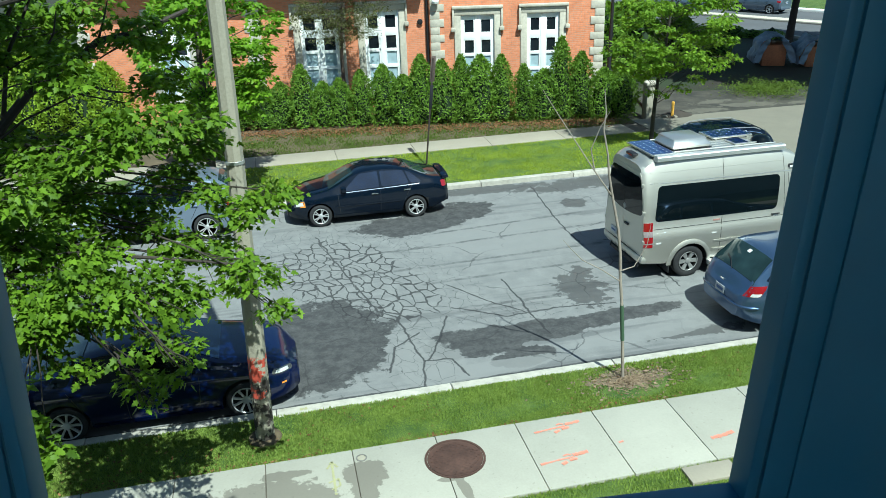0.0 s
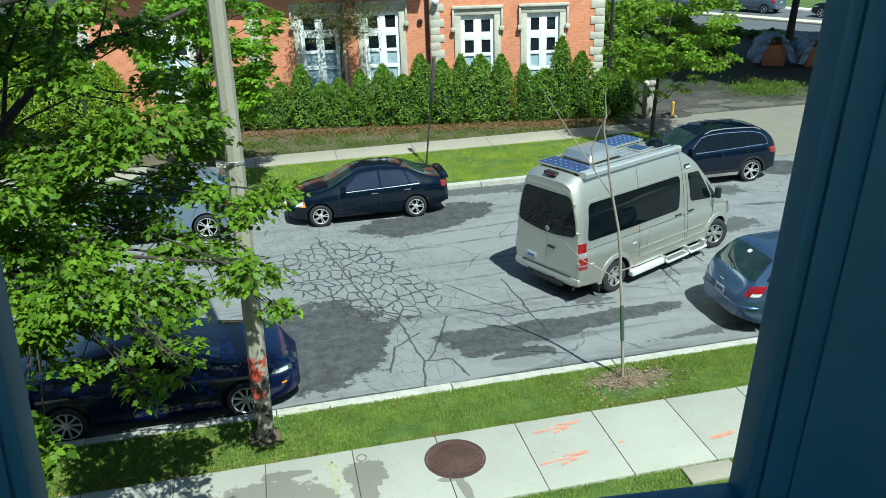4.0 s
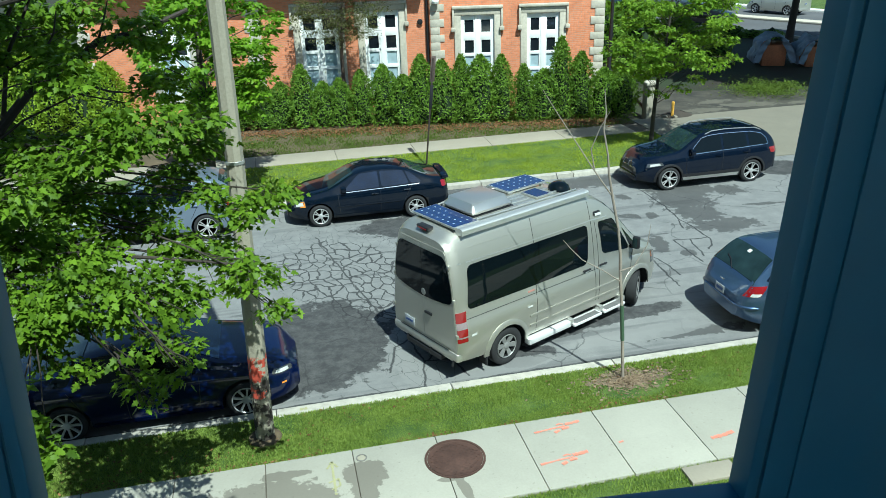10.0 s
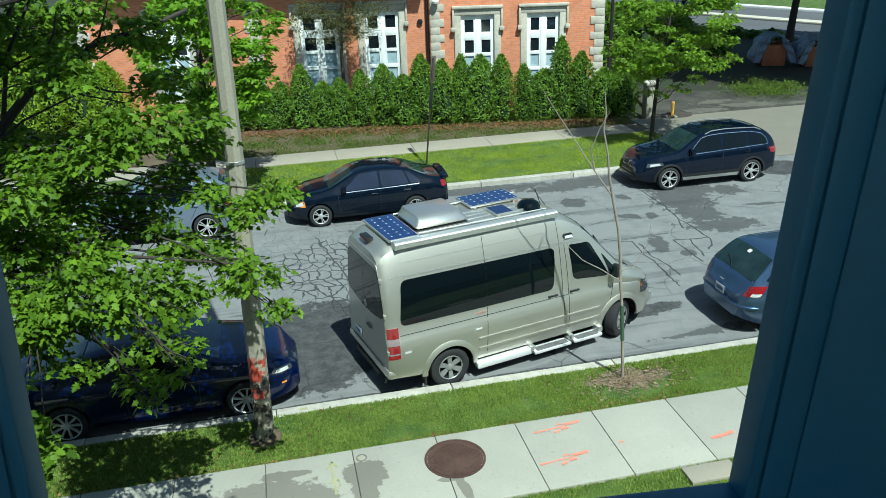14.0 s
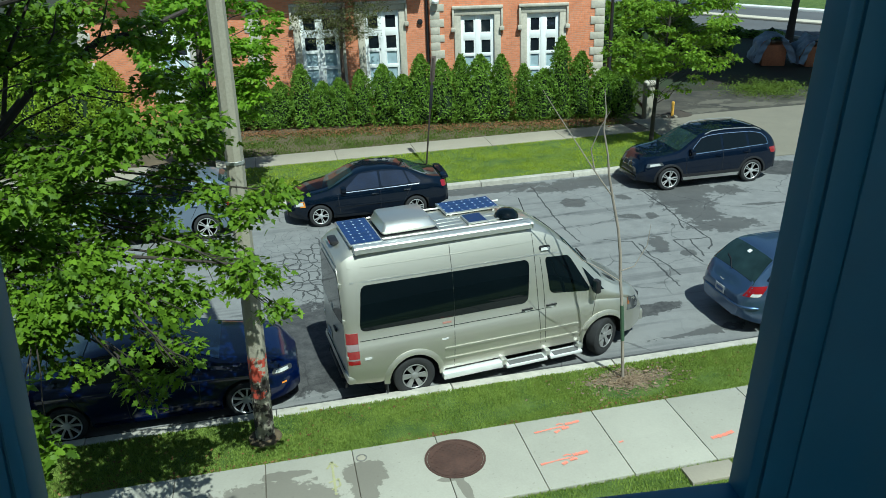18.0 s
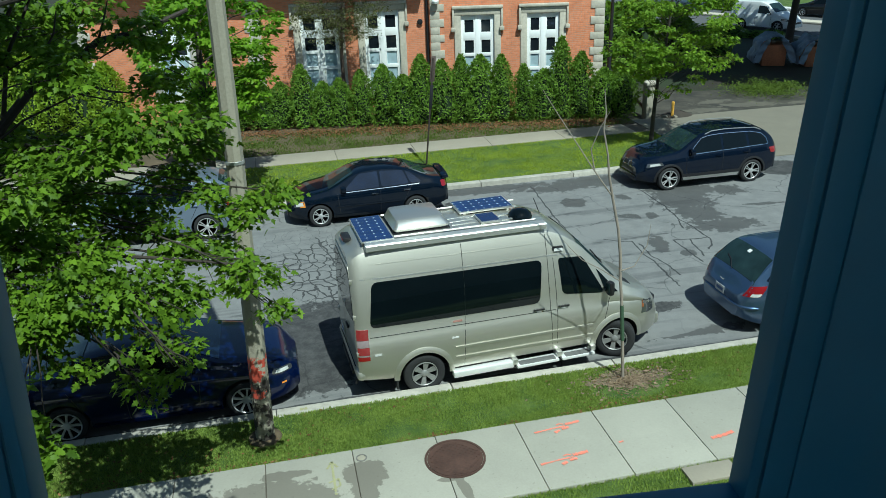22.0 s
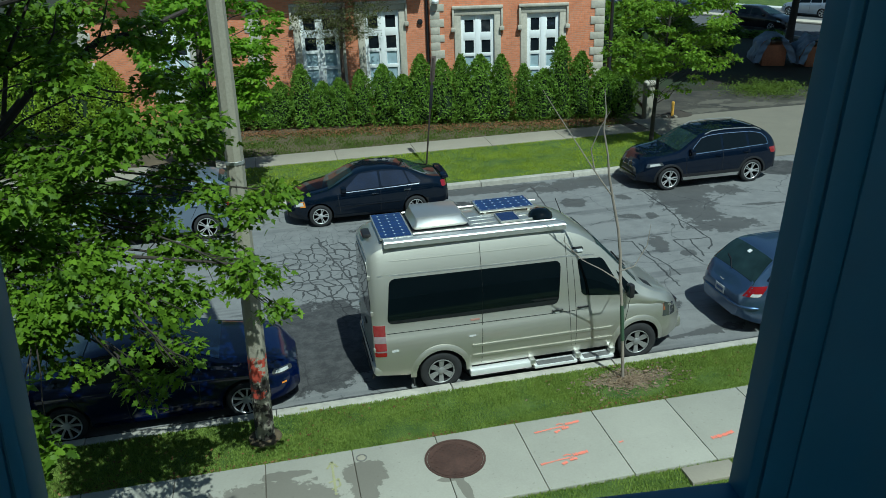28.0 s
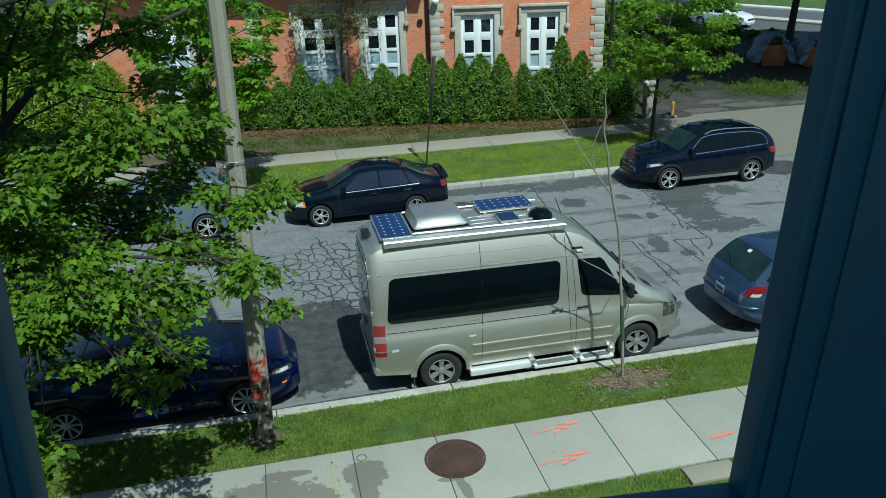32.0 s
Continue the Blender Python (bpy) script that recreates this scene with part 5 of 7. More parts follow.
        lamp = part("marker_lamp", sh.pane([(2.40, 2.245), (2.62, 2.235), (2.62, 2.315), (2.40, 2.325)], side, 8, 6, 0.012, 0.02, rnd=0.035), M["black_plastic"], van, "black oval grab recess")
        part("chrome_bar", sh.pane([(2.42, 2.252), (2.60, 2.244), (2.59, 2.288), (2.43, 2.296)], side, 4, 2, 0.040, 0.01), M["white_lamp"], lamp)
        part("side_badge", sh.pane([(0.54, 1.265), (0.70, 1.265), (0.70, 1.30), (0.54, 1.30)], side, 2, 2, 0.007), M["faded_red"], van, "small red emblem")
        part("fuel_flap", sh.pane([(0.50, 0.985), (0.62, 0.985), (0.62, 1.015), (0.50, 1.015)], side, 2, 2, 0.012), M["white_lamp"], van, "small white marker")
        part("side_vent", sh.pane([(-0.85, 0.89), (-0.73, 0.89), (-0.73, 0.93), (-0.85, 0.93)], side, 2, 2, 0.010), M["white_lamp"], van, "small white utility hatch")
        # mirror
        mir = part("mirror", box(-0.045, 0.06, -0.08, 0.07, -0.13, 0.13, 0.035), M["black_plastic"], van, "tall black door mirror", at=pose(3.40, side * 1.08, 1.50, 0, 0, side * -8))
        part("mirror_glass", box(-0.052, -0.0455, -0.055, 0.045, -0.10, 0.10, 0.002), M["glass_light"], mir)
        part("mirror_arm", tube([(3.44, side * 0.93, 1.36), (3.42, side * 1.06, 1.40)], 0.03, 8), M["black_plastic"], van)
        part("mudguard", box(-0.50, -0.47, *sorted((side * 0.76, side * 0.97)), 0.16, 0.46, 0.006), M["black_rubber"], van, "black rubber mudguard")
    part("windscreen", sh.cap(2.90, 3.66, 0.70, 0.78), M["glass_light"], van, "large raked windscreen")
    for s in (-1, 1):
        part("wiper", tube([(3.74, s * 0.1, 1.52), (3.50, s * 0.45, 1.77), (3.25, s * 0.55, 2.05)], 0.014, 6), M["black_plastic"], van)
    # rear doors
    rx = -1.13

    def rear(sy, z0, z1, inner, margin, lift, thick, rnd, bow=0.0):
        """A panel of one rear door: straight along the middle joint, its outer edge following the body, corners rounded."""
        def f(s, t):
            z = z0 + (z1 - z0) * (0.5 - 0.5 * math.cos(math.pi * t))
            d = min(z - z0, z1 - z)
            cut = 0.0 if d >= rnd else rnd - math.sqrt(max(0.0, rnd * rnd - (rnd - d) ** 2))
            outer = min(0.93, sh.side(rx + 0.02, z)) - margin - cut
            y = inner + (outer - inner) * s
            return (rx - lift + 0.006 * (y / 0.92) ** 2, sy * y, z + bow * (y / 0.92) ** 2 * (z1 - z) / (z1 - z0))

        return plate(f, 10, 16, thick, None, out=(-1, 0, 0))

    for sy in (-1, 1):
        part("rear_door", rear(sy, 0.66, 2.46, 0.004, 0.03, 0.012, 0.010, 0.06), M["van_paint"], van)
        part("rear_window", rear(sy, 1.44, 2.36, 0.003, 0.06, 0.020, 0.006, 0.10, 0.12), M["glass"], van, "dark tinted rear door window")
    part("door_handle", box(rx - 0.045, rx - 0.012, -0.26, -0.06, 1.12, 1.17, 0.01), M["black_plastic"], van, "black rear door handle")
    part("emblem", lathe([(0.058, 0), (0.068, 0.010), (0.05, 0.014)], "y", 24), M["steel_wheel"], van, "round chrome emblem", at=pose(rx - 0.026, -0.03, 1.52, 0, 0, -90))
    part("rear_bumper", box(rx - 0.04, rx + 0.16, -0.965, 0.965, 0.43, 0.62, 0.07), M["van_paint"], van, "silver rear bumper")
    part("bumper_step", box(rx - 0.03, rx - 0.012, -0.72, 0.72, 0.615, 0.622, 0.002), M["black_plastic"], van)
    for y in (-0.84, -0.2, 0.5):
        part("tow_eye", tube([(rx - 0.02, y, 0.46), (rx - 0.05, y, 0.36)], 0.022, 8), M["iron"], van)
    part("hitch", box(rx - 0.05, rx + 0.2, -0.5, 0.5, 0.33, 0.42, 0.01), M["iron"], van, "black tow bar")
    number = part("number_plate", box(rx - 0.030, rx - 0.019, 0.28, 0.58, 0.70, 0.86, 0.004), M["plate"], van, "white number plate")
    part("plate_bar", box(rx - 0.034, rx - 0.0305, 0.33, 0.53, 0.762, 0.802), M["plate_bar"], number)
    for sy in (-1, 1):
        for z in (0.95, 1.60, 2.20):
            part("hinge", box(rx - 0.02, rx + 0.03, *sorted((sy * (sh.side(rx + 0.03, z) - 0.05), sy * (sh.side(rx + 0.03, z) + 0.004))), z - 0.04, z + 0.04, 0.01), M["van_paint"], van)
    brake = part("brake_lamp", box(-1.10, -0.96, -0.16, 0.16, 2.67, 2.745, 0.02), M["black_plastic"], van, "dark third brake light housing")
    part("brake_lens", box(-1.107, -1.1005, -0.12, 0.12, 2.69, 2.715, 0.003), M["red_lamp"], brake, "red lamp lens")
    # roof gear
    zr = 2.77
    def cassette(xa, xb, ya, yb, za, zb, grow=0.0):
        """Box-shaped awning case: flat lid, rounded outer shoulder, small lip below."""
        prof = [(-0.085, -0.050), (-0.085, 0.030), (-0.070, 0.052), (-0.040, 0.062), (0.075, 0.056), (0.085, 0.040), (0.085, -0.055), (0.02, -0.065)]
        bm = bmesh.new()
        rings = [[bm.verts.new((x, y + p * (1 + grow), z + q * (1 + grow))) for p, q in prof] for x, y, z in ((xa, ya, za), (xb, yb, zb))]
        for j in range(len(prof)):
            bm.faces.new((rings[0][j], rings[1][j], rings[1][(j + 1) % 8], rings[0][(j + 1) % 8]))
        bm.faces.new(rings[0])
        bm.faces.new(rings[1][::-1])
        bmesh.ops.recalc_face_normals(bm, faces=bm.faces)
        return bm

    part("awning", cassette(-0.78, 2.26, -0.68, -0.66, 2.745, 2.71), M["awning"], van, "awning in a flat silver cassette", smooth=False)
    part("awning_cap", cassette(-0.83, -0.78, -0.68, -0.68, 2.745, 2.745, 0.05), M["awning"], van, smooth=False)
    part("awning_cap", cassette(2.26, 2.31, -0.66, -0.66, 2.71, 2.71, 0.05), M["awning"], van, smooth=False)

    def panel(x0, x1, y0, y1, z, cells=True):
        f = part("panel_frame", box(x0, x1, y0, y1, z, z + 0.035, 0.004), M["alu"], van, "aluminium solar panel frame")
        part("solar_panel", box(x0 + 0.02, x1 - 0.02, y0 + 0.02, y1 - 0.02, z + 0.0355, z + 0.04), M["solar"] if cells else M["solar_plain"], f, "blue solar cells")
        for x in (x0 + 0.1, x1 - 0.1):
            for y in (y0 + 0.05, y1 - 0.05):
                part("panel_foot", box(x - 0.02, x + 0.02, y - 0.03, y + 0.03, z - 0.05, z - 0.0005), M["alu"], van)

    panel(-0.87, -0.32, -0.60, 0.58, zr + 0.005)
    panel(1.02, 2.03, 0.10, 0.70, zr + 0.03)
    panel(1.24, 1.60, -0.44, -0.02, zr + 0.01, False)
    for y in (-0.42, -0.27, -0.12, 0.03):
        part("roof_rib", box(0.76, 1.20, y - 0.025, y + 0.025, zr - 0.01, zr + 0.014, 0.008), M["alu"], van, "pressed roof rib")
    for y in (-0.33, -0.10):
        part("roof_rib", box(1.64, 1.86, y - 0.025, y + 0.025, zr - 0.01, zr + 0.010, 0.008), M["alu"], van, "pressed roof rib")
    pod = box(-0.28, 0.70, -0.40, 0.44, 0.0, 0.235, 0.07)
    for v in pod.verts:
        if v.co.z > 0.12:
            v.co.x = 0.21 + (v.co.x - 0.21) * 0.85 - 0.02
            v.co.y *= 0.86
    part("air_conditioner", pod, M["roof_vent"], van, "grey moulded rooftop air conditioner", at=pose(0, 0.02, zr + 0.012))
    part("conditioner_base", box(-0.29, 0.71, -0.38, 0.46, zr - 0.01, zr + 0.012, 0.005), M["black_plastic"], van)
    part("dome_vent", lathe([(0.16, 0), (0.19, 0.02), (0.17, 0.09), (0.11, 0.14), (0.03, 0.155)], "z", 20), M["glass"], van, "smoked round roof vent", at=pose(2.02, -0.24, zr - 0.05) @ Matrix.Scale(1.15, 4))
    for y in (-0.52, 0.56):
        part("roof_rail", tube([(-0.3, y, zr + 0.03), (2.2, y, zr + 0.0)], 0.016, 6), M["alu"], van)
    part("antenna", tube([(2.62, 0.3, 2.55), (2.50, 0.3, 2.85)], 0.008, 6), M["black_plastic"], van)
    part("grille", box(4.60, 4.715, -0.42, 0.42, 0.62, 0.86, 0.02), M["black_plastic"], van, "dark front grille")
    part("front_bumper", box(4.48, 4.74, -0.60, 0.60, 0.32, 0.56, 0.05), M["van_paint"], van)
    return van, wheels


VAN, VAN_WHEELS = build_van()


# ---- plants ----
def leaf_shape(kind):
    """Outline of one leaf in its own plane, stem at the origin, tip along +x, length about 1."""
    if kind == "maple":
        return [(0.0, 0.0), (0.0, 0.20), (-0.04, 0.42), (0.22, 0.30), (0.46, 0.58), (0.54, 0.26), (0.80, 0.24), (1.14, 0.0),
                (0.80, -0.24), (0.54, -0.26), (0.46, -0.58), (0.22, -0.30), (-0.04, -0.42), (0.0, -0.20)]
    if kind == "spray":
        return [(0.0, 0.0), (0.4, 0.22), (1.0, 0.04), (0.7, -0.14), (0.3, -0.2)]
    return [(0.0, 0.05), (0.3, 0.27), (0.7, 0.22), (1.0, 0.0), (0.7, -0.22), (0.3, -0.27), (0.0, -0.05)]


def leaf_cloud(places, normals, heads, sizes, kind, fold=0.18):
    """One mesh of many separate leaves; each is a slightly folded fan."""
    out = np.array(leaf_shape(kind))
    n = len(out)
    mid = np.array([[0.42, 0.0]])
    pts = np.vstack([mid, out])
    up = -fold * np.abs(pts[:, 1]) - 0.10 * pts[:, 0] ** 2
    nrm = normals / np.linalg.norm(normals, axis=1, keepdims=True)
    head = heads - nrm * np.sum(heads * nrm, axis=1, keepdims=True)
    head /= np.linalg.norm(head, axis=1, keepdims=True) + 1e-9
    side = np.cross(nrm, head)
    v = (places[:, None, :] + sizes[:, None, None] * (pts[None, :, 0:1] * head[:, None, :] + pts[None, :, 1:2] * side[:, None, :] + up[None, :, None] * nrm[:, None, :])).reshape(-1, 3)
    tri = np.array([[0, 1 + i, 1 + (i + 1) % n] for i in range(n)])
    f = (tri[None, :, :] + (np.arange(len(places)) * (n + 1))[:, None, None]).reshape(-1, 3)
    me = bpy.data.meshes.new("leaves")
    me.vertices.add(len(v))
    me.vertices.foreach_set("co", v.ravel())
    me.loops.add(f.size)
    me.loops.foreach_set("vertex_index", f.ravel().astype(np.int32))
    me.polygons.add(len(f))
    me.polygons.foreach_set("loop_start", np.arange(0, f.size, 3, dtype=np.int32))
    me.update(calc_edges=True)
    return me


def leafy(clumps, per, size, rng, kind="maple", flat=0.55, droop=0.5):
    """Leaves in layered sprays within the clumps (x, y, z, r)."""
    P, N, H, S = [], [], [], []
    for x, y, z, r in clumps:
        n = max(3, int(per * (r / 0.45) ** 2 / 9))
        d = rng.normal(size=(n, 3))
        d *= (rng.uniform(0.2, 1.0, (n, 1)) ** 0.45) / np.linalg.norm(d, axis=1, keepdims=True)
        c = d * r * np.array([1, 1, flat])
        out = c * np.array([1, 1, 0]) + rng.normal(size=(n, 3)) * 0.15
        tilt = np.array([0, 0, 1.0]) + out / (r + 1e-6) * droop + rng.normal(size=(n, 3)) * 0.22
        a = rng.uniform(0, 2 * math.pi, (n, 9))
        rr = rng.uniform(0.03, 0.20, (n, 9)) * (0.7 + r * 0.7)
        off = np.stack([np.cos(a) * rr, np.sin(a) * rr, -0.25 * rr + rng.normal(size=(n, 9)) * 0.025], 2)
        P.append((np.array([x, y, z]) + c[:, None, :] + off).reshape(-1, 3))
        N.append((tilt[:, None, :] + rng.normal(size=(n, 9, 3)) * 0.5).reshape(-1, 3))
        H.append((off + out[:, None, :] * 0.25 + rng.normal(size=(n, 9, 3)) * 0.03 + np.array([0, 0, -0.10])).reshape(-1, 3))
        S.append(size * rng.uniform(0.6, 1.2, n * 9))
    return leaf_cloud(np.concatenate(P), np.concatenate(N), np.concatenate(H), np.concatenate(S), kind)


def limb(bm, a, b, r0, r1, rng, sag=0.3, n=7, seg=6):
    """A crooked branch from a to b."""
    a, b = Vector(a), Vector(b)
    pts = []
    for i in range(n):
        s = i / (n - 1)
        p = a.lerp(b, s)
        p.z += sag * math.sin(math.pi * s)
        if 0 < i < n - 1:
            p += Vector(rng.normal(size=3)) * 0.045 * (b - a).length / 2
        pts.append(p)
    tube(pts, [r0 + (r1 - r0) * i / (n - 1) for i in range(n)], seg, bm)
    return pts


def tree(name, label, foot, trunk, clumps, per, size, mat, bark, seed, kind="maple", flat=0.55, forks=None, crown_label="", thin=1.0, thinner=(), low=None):
    """trunk: list of (x, y, z, radius); each clump hangs on its own bough from the trunk."""
    rng = np.random.default_rng(seed)
    ob = thing(name, pose(*foot), label, "tree")
    f = Vector(foot)
    bm = tube([Vector(t[:3]) - f for t in trunk], [t[3] for t in trunk], 12)
    part("trunk", bm, bark, ob)
    zs = [t[2] for t in trunk]
    for x, y, z, r in [*clumps, *thinner]:
        bm = bmesh.new()
        d = math.hypot(x - trunk[-1][0], y - trunk[-1][1])
        z0 = min(max(z - 0.45 * d - 0.2, low or zs[1]), zs[-1])
        root = Vector([float(np.interp(z0, zs, [t[k] for t in trunk])) for k in range(3)])
        pts = limb(bm, root - f, Vector((x, y, z - 0.15 * r)) - f, (0.013 + 0.006 * d) * thin, 0.009 * thin, rng, 0.10 * d)
        for _ in range(5):
            q = pts[-2].lerp(pts[-1], rng.uniform(0, 1))
            e = Vector((x, y, z)) - f + Vector(rng.normal(size=3) * np.array([1, 1, 0.4])) * r * 0.6
            limb(bm, q, e, 0.009 * thin, 0.004, rng, 0.03, 4, 4)
        part("branch", bm, bark, ob)
    for group, density in ((clumps, per), (thinner, per * 0.4)):
        if group:
            me = leafy([(x - f.x, y - f.y, z - f.z, r) for x, y, z, r in group], density, size if group is clumps else size * 1.5, rng, kind, flat)
            me.materials.append(mat)
            part("crown", me, None, ob, crown_label)
    return ob


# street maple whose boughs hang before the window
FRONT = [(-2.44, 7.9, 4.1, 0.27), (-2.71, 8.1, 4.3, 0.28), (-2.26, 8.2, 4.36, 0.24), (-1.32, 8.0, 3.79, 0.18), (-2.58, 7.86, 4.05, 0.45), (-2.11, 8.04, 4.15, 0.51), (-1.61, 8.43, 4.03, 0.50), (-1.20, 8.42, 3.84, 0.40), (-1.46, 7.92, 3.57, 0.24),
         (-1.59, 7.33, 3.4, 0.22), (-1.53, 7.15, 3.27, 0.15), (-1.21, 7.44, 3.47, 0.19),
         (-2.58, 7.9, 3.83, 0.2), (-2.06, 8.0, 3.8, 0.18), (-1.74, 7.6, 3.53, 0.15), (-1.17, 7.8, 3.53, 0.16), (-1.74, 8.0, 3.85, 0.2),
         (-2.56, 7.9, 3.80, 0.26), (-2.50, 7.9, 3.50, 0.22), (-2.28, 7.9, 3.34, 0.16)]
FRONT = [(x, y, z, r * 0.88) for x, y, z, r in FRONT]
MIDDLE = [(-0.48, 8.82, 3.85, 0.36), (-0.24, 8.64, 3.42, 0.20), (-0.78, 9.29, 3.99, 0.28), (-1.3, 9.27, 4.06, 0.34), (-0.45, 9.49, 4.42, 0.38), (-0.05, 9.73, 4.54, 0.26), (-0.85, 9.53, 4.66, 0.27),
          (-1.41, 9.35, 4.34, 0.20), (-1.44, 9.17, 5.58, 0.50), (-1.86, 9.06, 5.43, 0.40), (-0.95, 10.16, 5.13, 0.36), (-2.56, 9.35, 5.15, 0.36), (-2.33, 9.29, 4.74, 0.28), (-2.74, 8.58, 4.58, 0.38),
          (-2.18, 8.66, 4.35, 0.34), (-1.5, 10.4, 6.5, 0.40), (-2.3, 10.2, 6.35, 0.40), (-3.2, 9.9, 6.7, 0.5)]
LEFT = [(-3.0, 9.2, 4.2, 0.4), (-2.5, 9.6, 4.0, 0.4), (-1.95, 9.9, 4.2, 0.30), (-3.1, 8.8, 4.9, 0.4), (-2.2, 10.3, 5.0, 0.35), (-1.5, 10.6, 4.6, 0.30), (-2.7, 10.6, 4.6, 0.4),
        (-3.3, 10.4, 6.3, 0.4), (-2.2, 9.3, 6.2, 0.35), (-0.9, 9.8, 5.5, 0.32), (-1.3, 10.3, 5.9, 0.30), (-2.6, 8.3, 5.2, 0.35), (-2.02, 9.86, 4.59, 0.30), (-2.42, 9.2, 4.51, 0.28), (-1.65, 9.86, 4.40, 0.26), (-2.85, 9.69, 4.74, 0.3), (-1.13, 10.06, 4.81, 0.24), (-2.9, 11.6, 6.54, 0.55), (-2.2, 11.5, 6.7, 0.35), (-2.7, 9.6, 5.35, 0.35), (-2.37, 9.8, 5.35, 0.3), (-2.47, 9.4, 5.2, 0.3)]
UPPER = [(-5.6 + 1.9 * math.cos(a * 2.4) * (1 + a % 3 * 0.35), 11.2 + 1.5 * math.sin(a * 2.4) * (1 + a % 2 * 0.4), 7.4 + (a % 5) * 0.55, 0.75) for a in range(16)]
# clumps beside the view, added to cast leaf shade on the verge
SHADE = [(-3.9, 8.4, 4.8, 0.5), (-4.3, 7.6, 5.4, 0.6), (-3.5, 10.6, 5.2, 0.5), (-5.4, 9.2, 5.0, 0.7), (-4.6, 11.6, 5.6, 0.7), (-5.8, 7.6, 6.0, 0.8), (-2.9, 6.5, 4.0, 0.5), (-3.4, 7.2, 4.2, 0.6), (-3.2, 6.0, 3.8, 0.5)]
# unseen clumps above the view, added to shade pavement and lower boughs
SHADE_CANOPY = [(-2.4, 4.4, 7.8, 0.40), (-1.8, 4.5, 7.7, 0.36), (-1.2, 4.4, 7.8, 0.36), (-0.7, 4.5, 7.75, 0.32), (-0.25, 4.3, 7.8, 0.28)] + [(-3.3 + 0.62 * i + 0.25 * math.sin(i * 5), 6.7 + 1.0 * (i * 0.618 % 1) * 2.6, 8.5 + 1.5 * (i * 0.414 % 1), 0.42 + 0.12 * (i % 3)) for i in range(5)] + \
         [(-3.6 + 0.66 * i + 0.2 * math.cos(i * 4), 8.3 - 1.7 * (i * 0.754 % 1), 9.1 + 1.3 * (i * 0.3 % 1), 0.40 + 0.10 * (i % 3)) for i in range(5)]
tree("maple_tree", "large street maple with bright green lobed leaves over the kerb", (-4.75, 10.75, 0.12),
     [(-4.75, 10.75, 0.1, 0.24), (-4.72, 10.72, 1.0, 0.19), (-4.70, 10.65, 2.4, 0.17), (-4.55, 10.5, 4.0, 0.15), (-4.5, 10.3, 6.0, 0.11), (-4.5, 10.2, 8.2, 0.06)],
     FRONT + MIDDLE + LEFT, 620, 0.080, M["maple"], M["bark"], 11, thin=0.75, thinner=UPPER + SHADE + SHADE_CANOPY, low=4.3)


def main_limbs():
    """Heavy dark limbs of the street maple that cross the view."""
    ob = next(o for o in scene.objects if o.name == "maple_tree")
    f = Vector((-4.75, 10.75, 0.12))
    for pts, r in (([(-4.56, 10.5, 3.9), (-3.61, 10.4, 4.95), (-3.2, 10.4, 5.47), (-2.84, 10.4, 5.83), (-2.22, 10.4, 6.18), (-1.94, 10.4, 6.39), (-1.43, 10.5, 6.47), (-0.87, 10.6, 6.68)], 0.075),
                   ([(-3.2, 10.4, 5.47), (-2.98, 10.4, 6.28), (-2.68, 10.4, 6.76), (-2.52, 10.4, 7.02)], 0.030), ([(-2.84, 10.4, 5.83), (-2.52, 10.3, 6.33), (-2.39, 10.3, 6.52), (-2.31, 10.3, 6.77)], 0.020),
                   ([(-1.94, 10.4, 6.39), (-1.80, 10.3, 6.67), (-1.73, 10.3, 6.86)], 0.016), ([(-4.5, 10.3, 5.2), (-3.6, 10.6, 5.9), (-3.1, 10.7, 6.5), (-2.7, 10.8, 7.1)], 0.045),
                   ([(-2.5, 10.4, 6.02), (-1.9, 10.3, 5.8), (-1.4, 10.2, 5.75)], 0.020), ([(-4.57, 10.55, 3.4), (-3.4, 9.6, 3.95), (-2.4, 9.1, 4.2), (-1.4, 8.9, 4.1), (-0.5, 8.9, 3.9)], 0.040)):
        part("limb", tube([Vector(p) - f for p in pts], list(np.linspace(r, r * 0.35, len(pts))), 8), M["bark"], ob)


main_limbs()


def drooping_spray():
    """Low spray of the street maple that hangs beside the window."""
    ob = next(o for o in scene.objects if o.name == "maple_tree")
    f = Vector((-4.75, 10.75, 0.12))
    rng = np.random.default_rng(19)
    clumps = [(-2.53, 6.7, 3.47, 0.16), (-2.38, 6.6, 3.26, 0.14), (-2.62, 6.55, 3.13, 0.16)]
    for c in clumps:
        bm = bmesh.new()
        limb(bm, Vector((-2.58, 7.86, 4.05)) - f, Vector(c[:3]) - f, 0.010, 0.004, rng, -0.05, 6, 5)
        part("branch", bm, M["bark"], ob)
    me = leafy([(x - f.x, y - f.y, z - f.z, r) for x, y, z, r in clumps], 1500, 0.085, rng)
    me.materials.append(M["maple"])
    part("crown", me, None, ob)


drooping_spray()


def ball_clumps(cx, cy, cz, rx, rz, count, r, seed, gap=0.35):
    rng = np.random.default_rng(seed)
    out = []
    for i in range(count):
        d = rng.normal(size=3)
        d /= np.linalg.norm(d)
        k = rng.uniform(gap, 1.0) ** 0.5
        out.append((cx + d[0] * rx * k, cy + d[1] * rx * k, cz + d[2] * rz * k, r * rng.uniform(0.7, 1.25)))
    return out


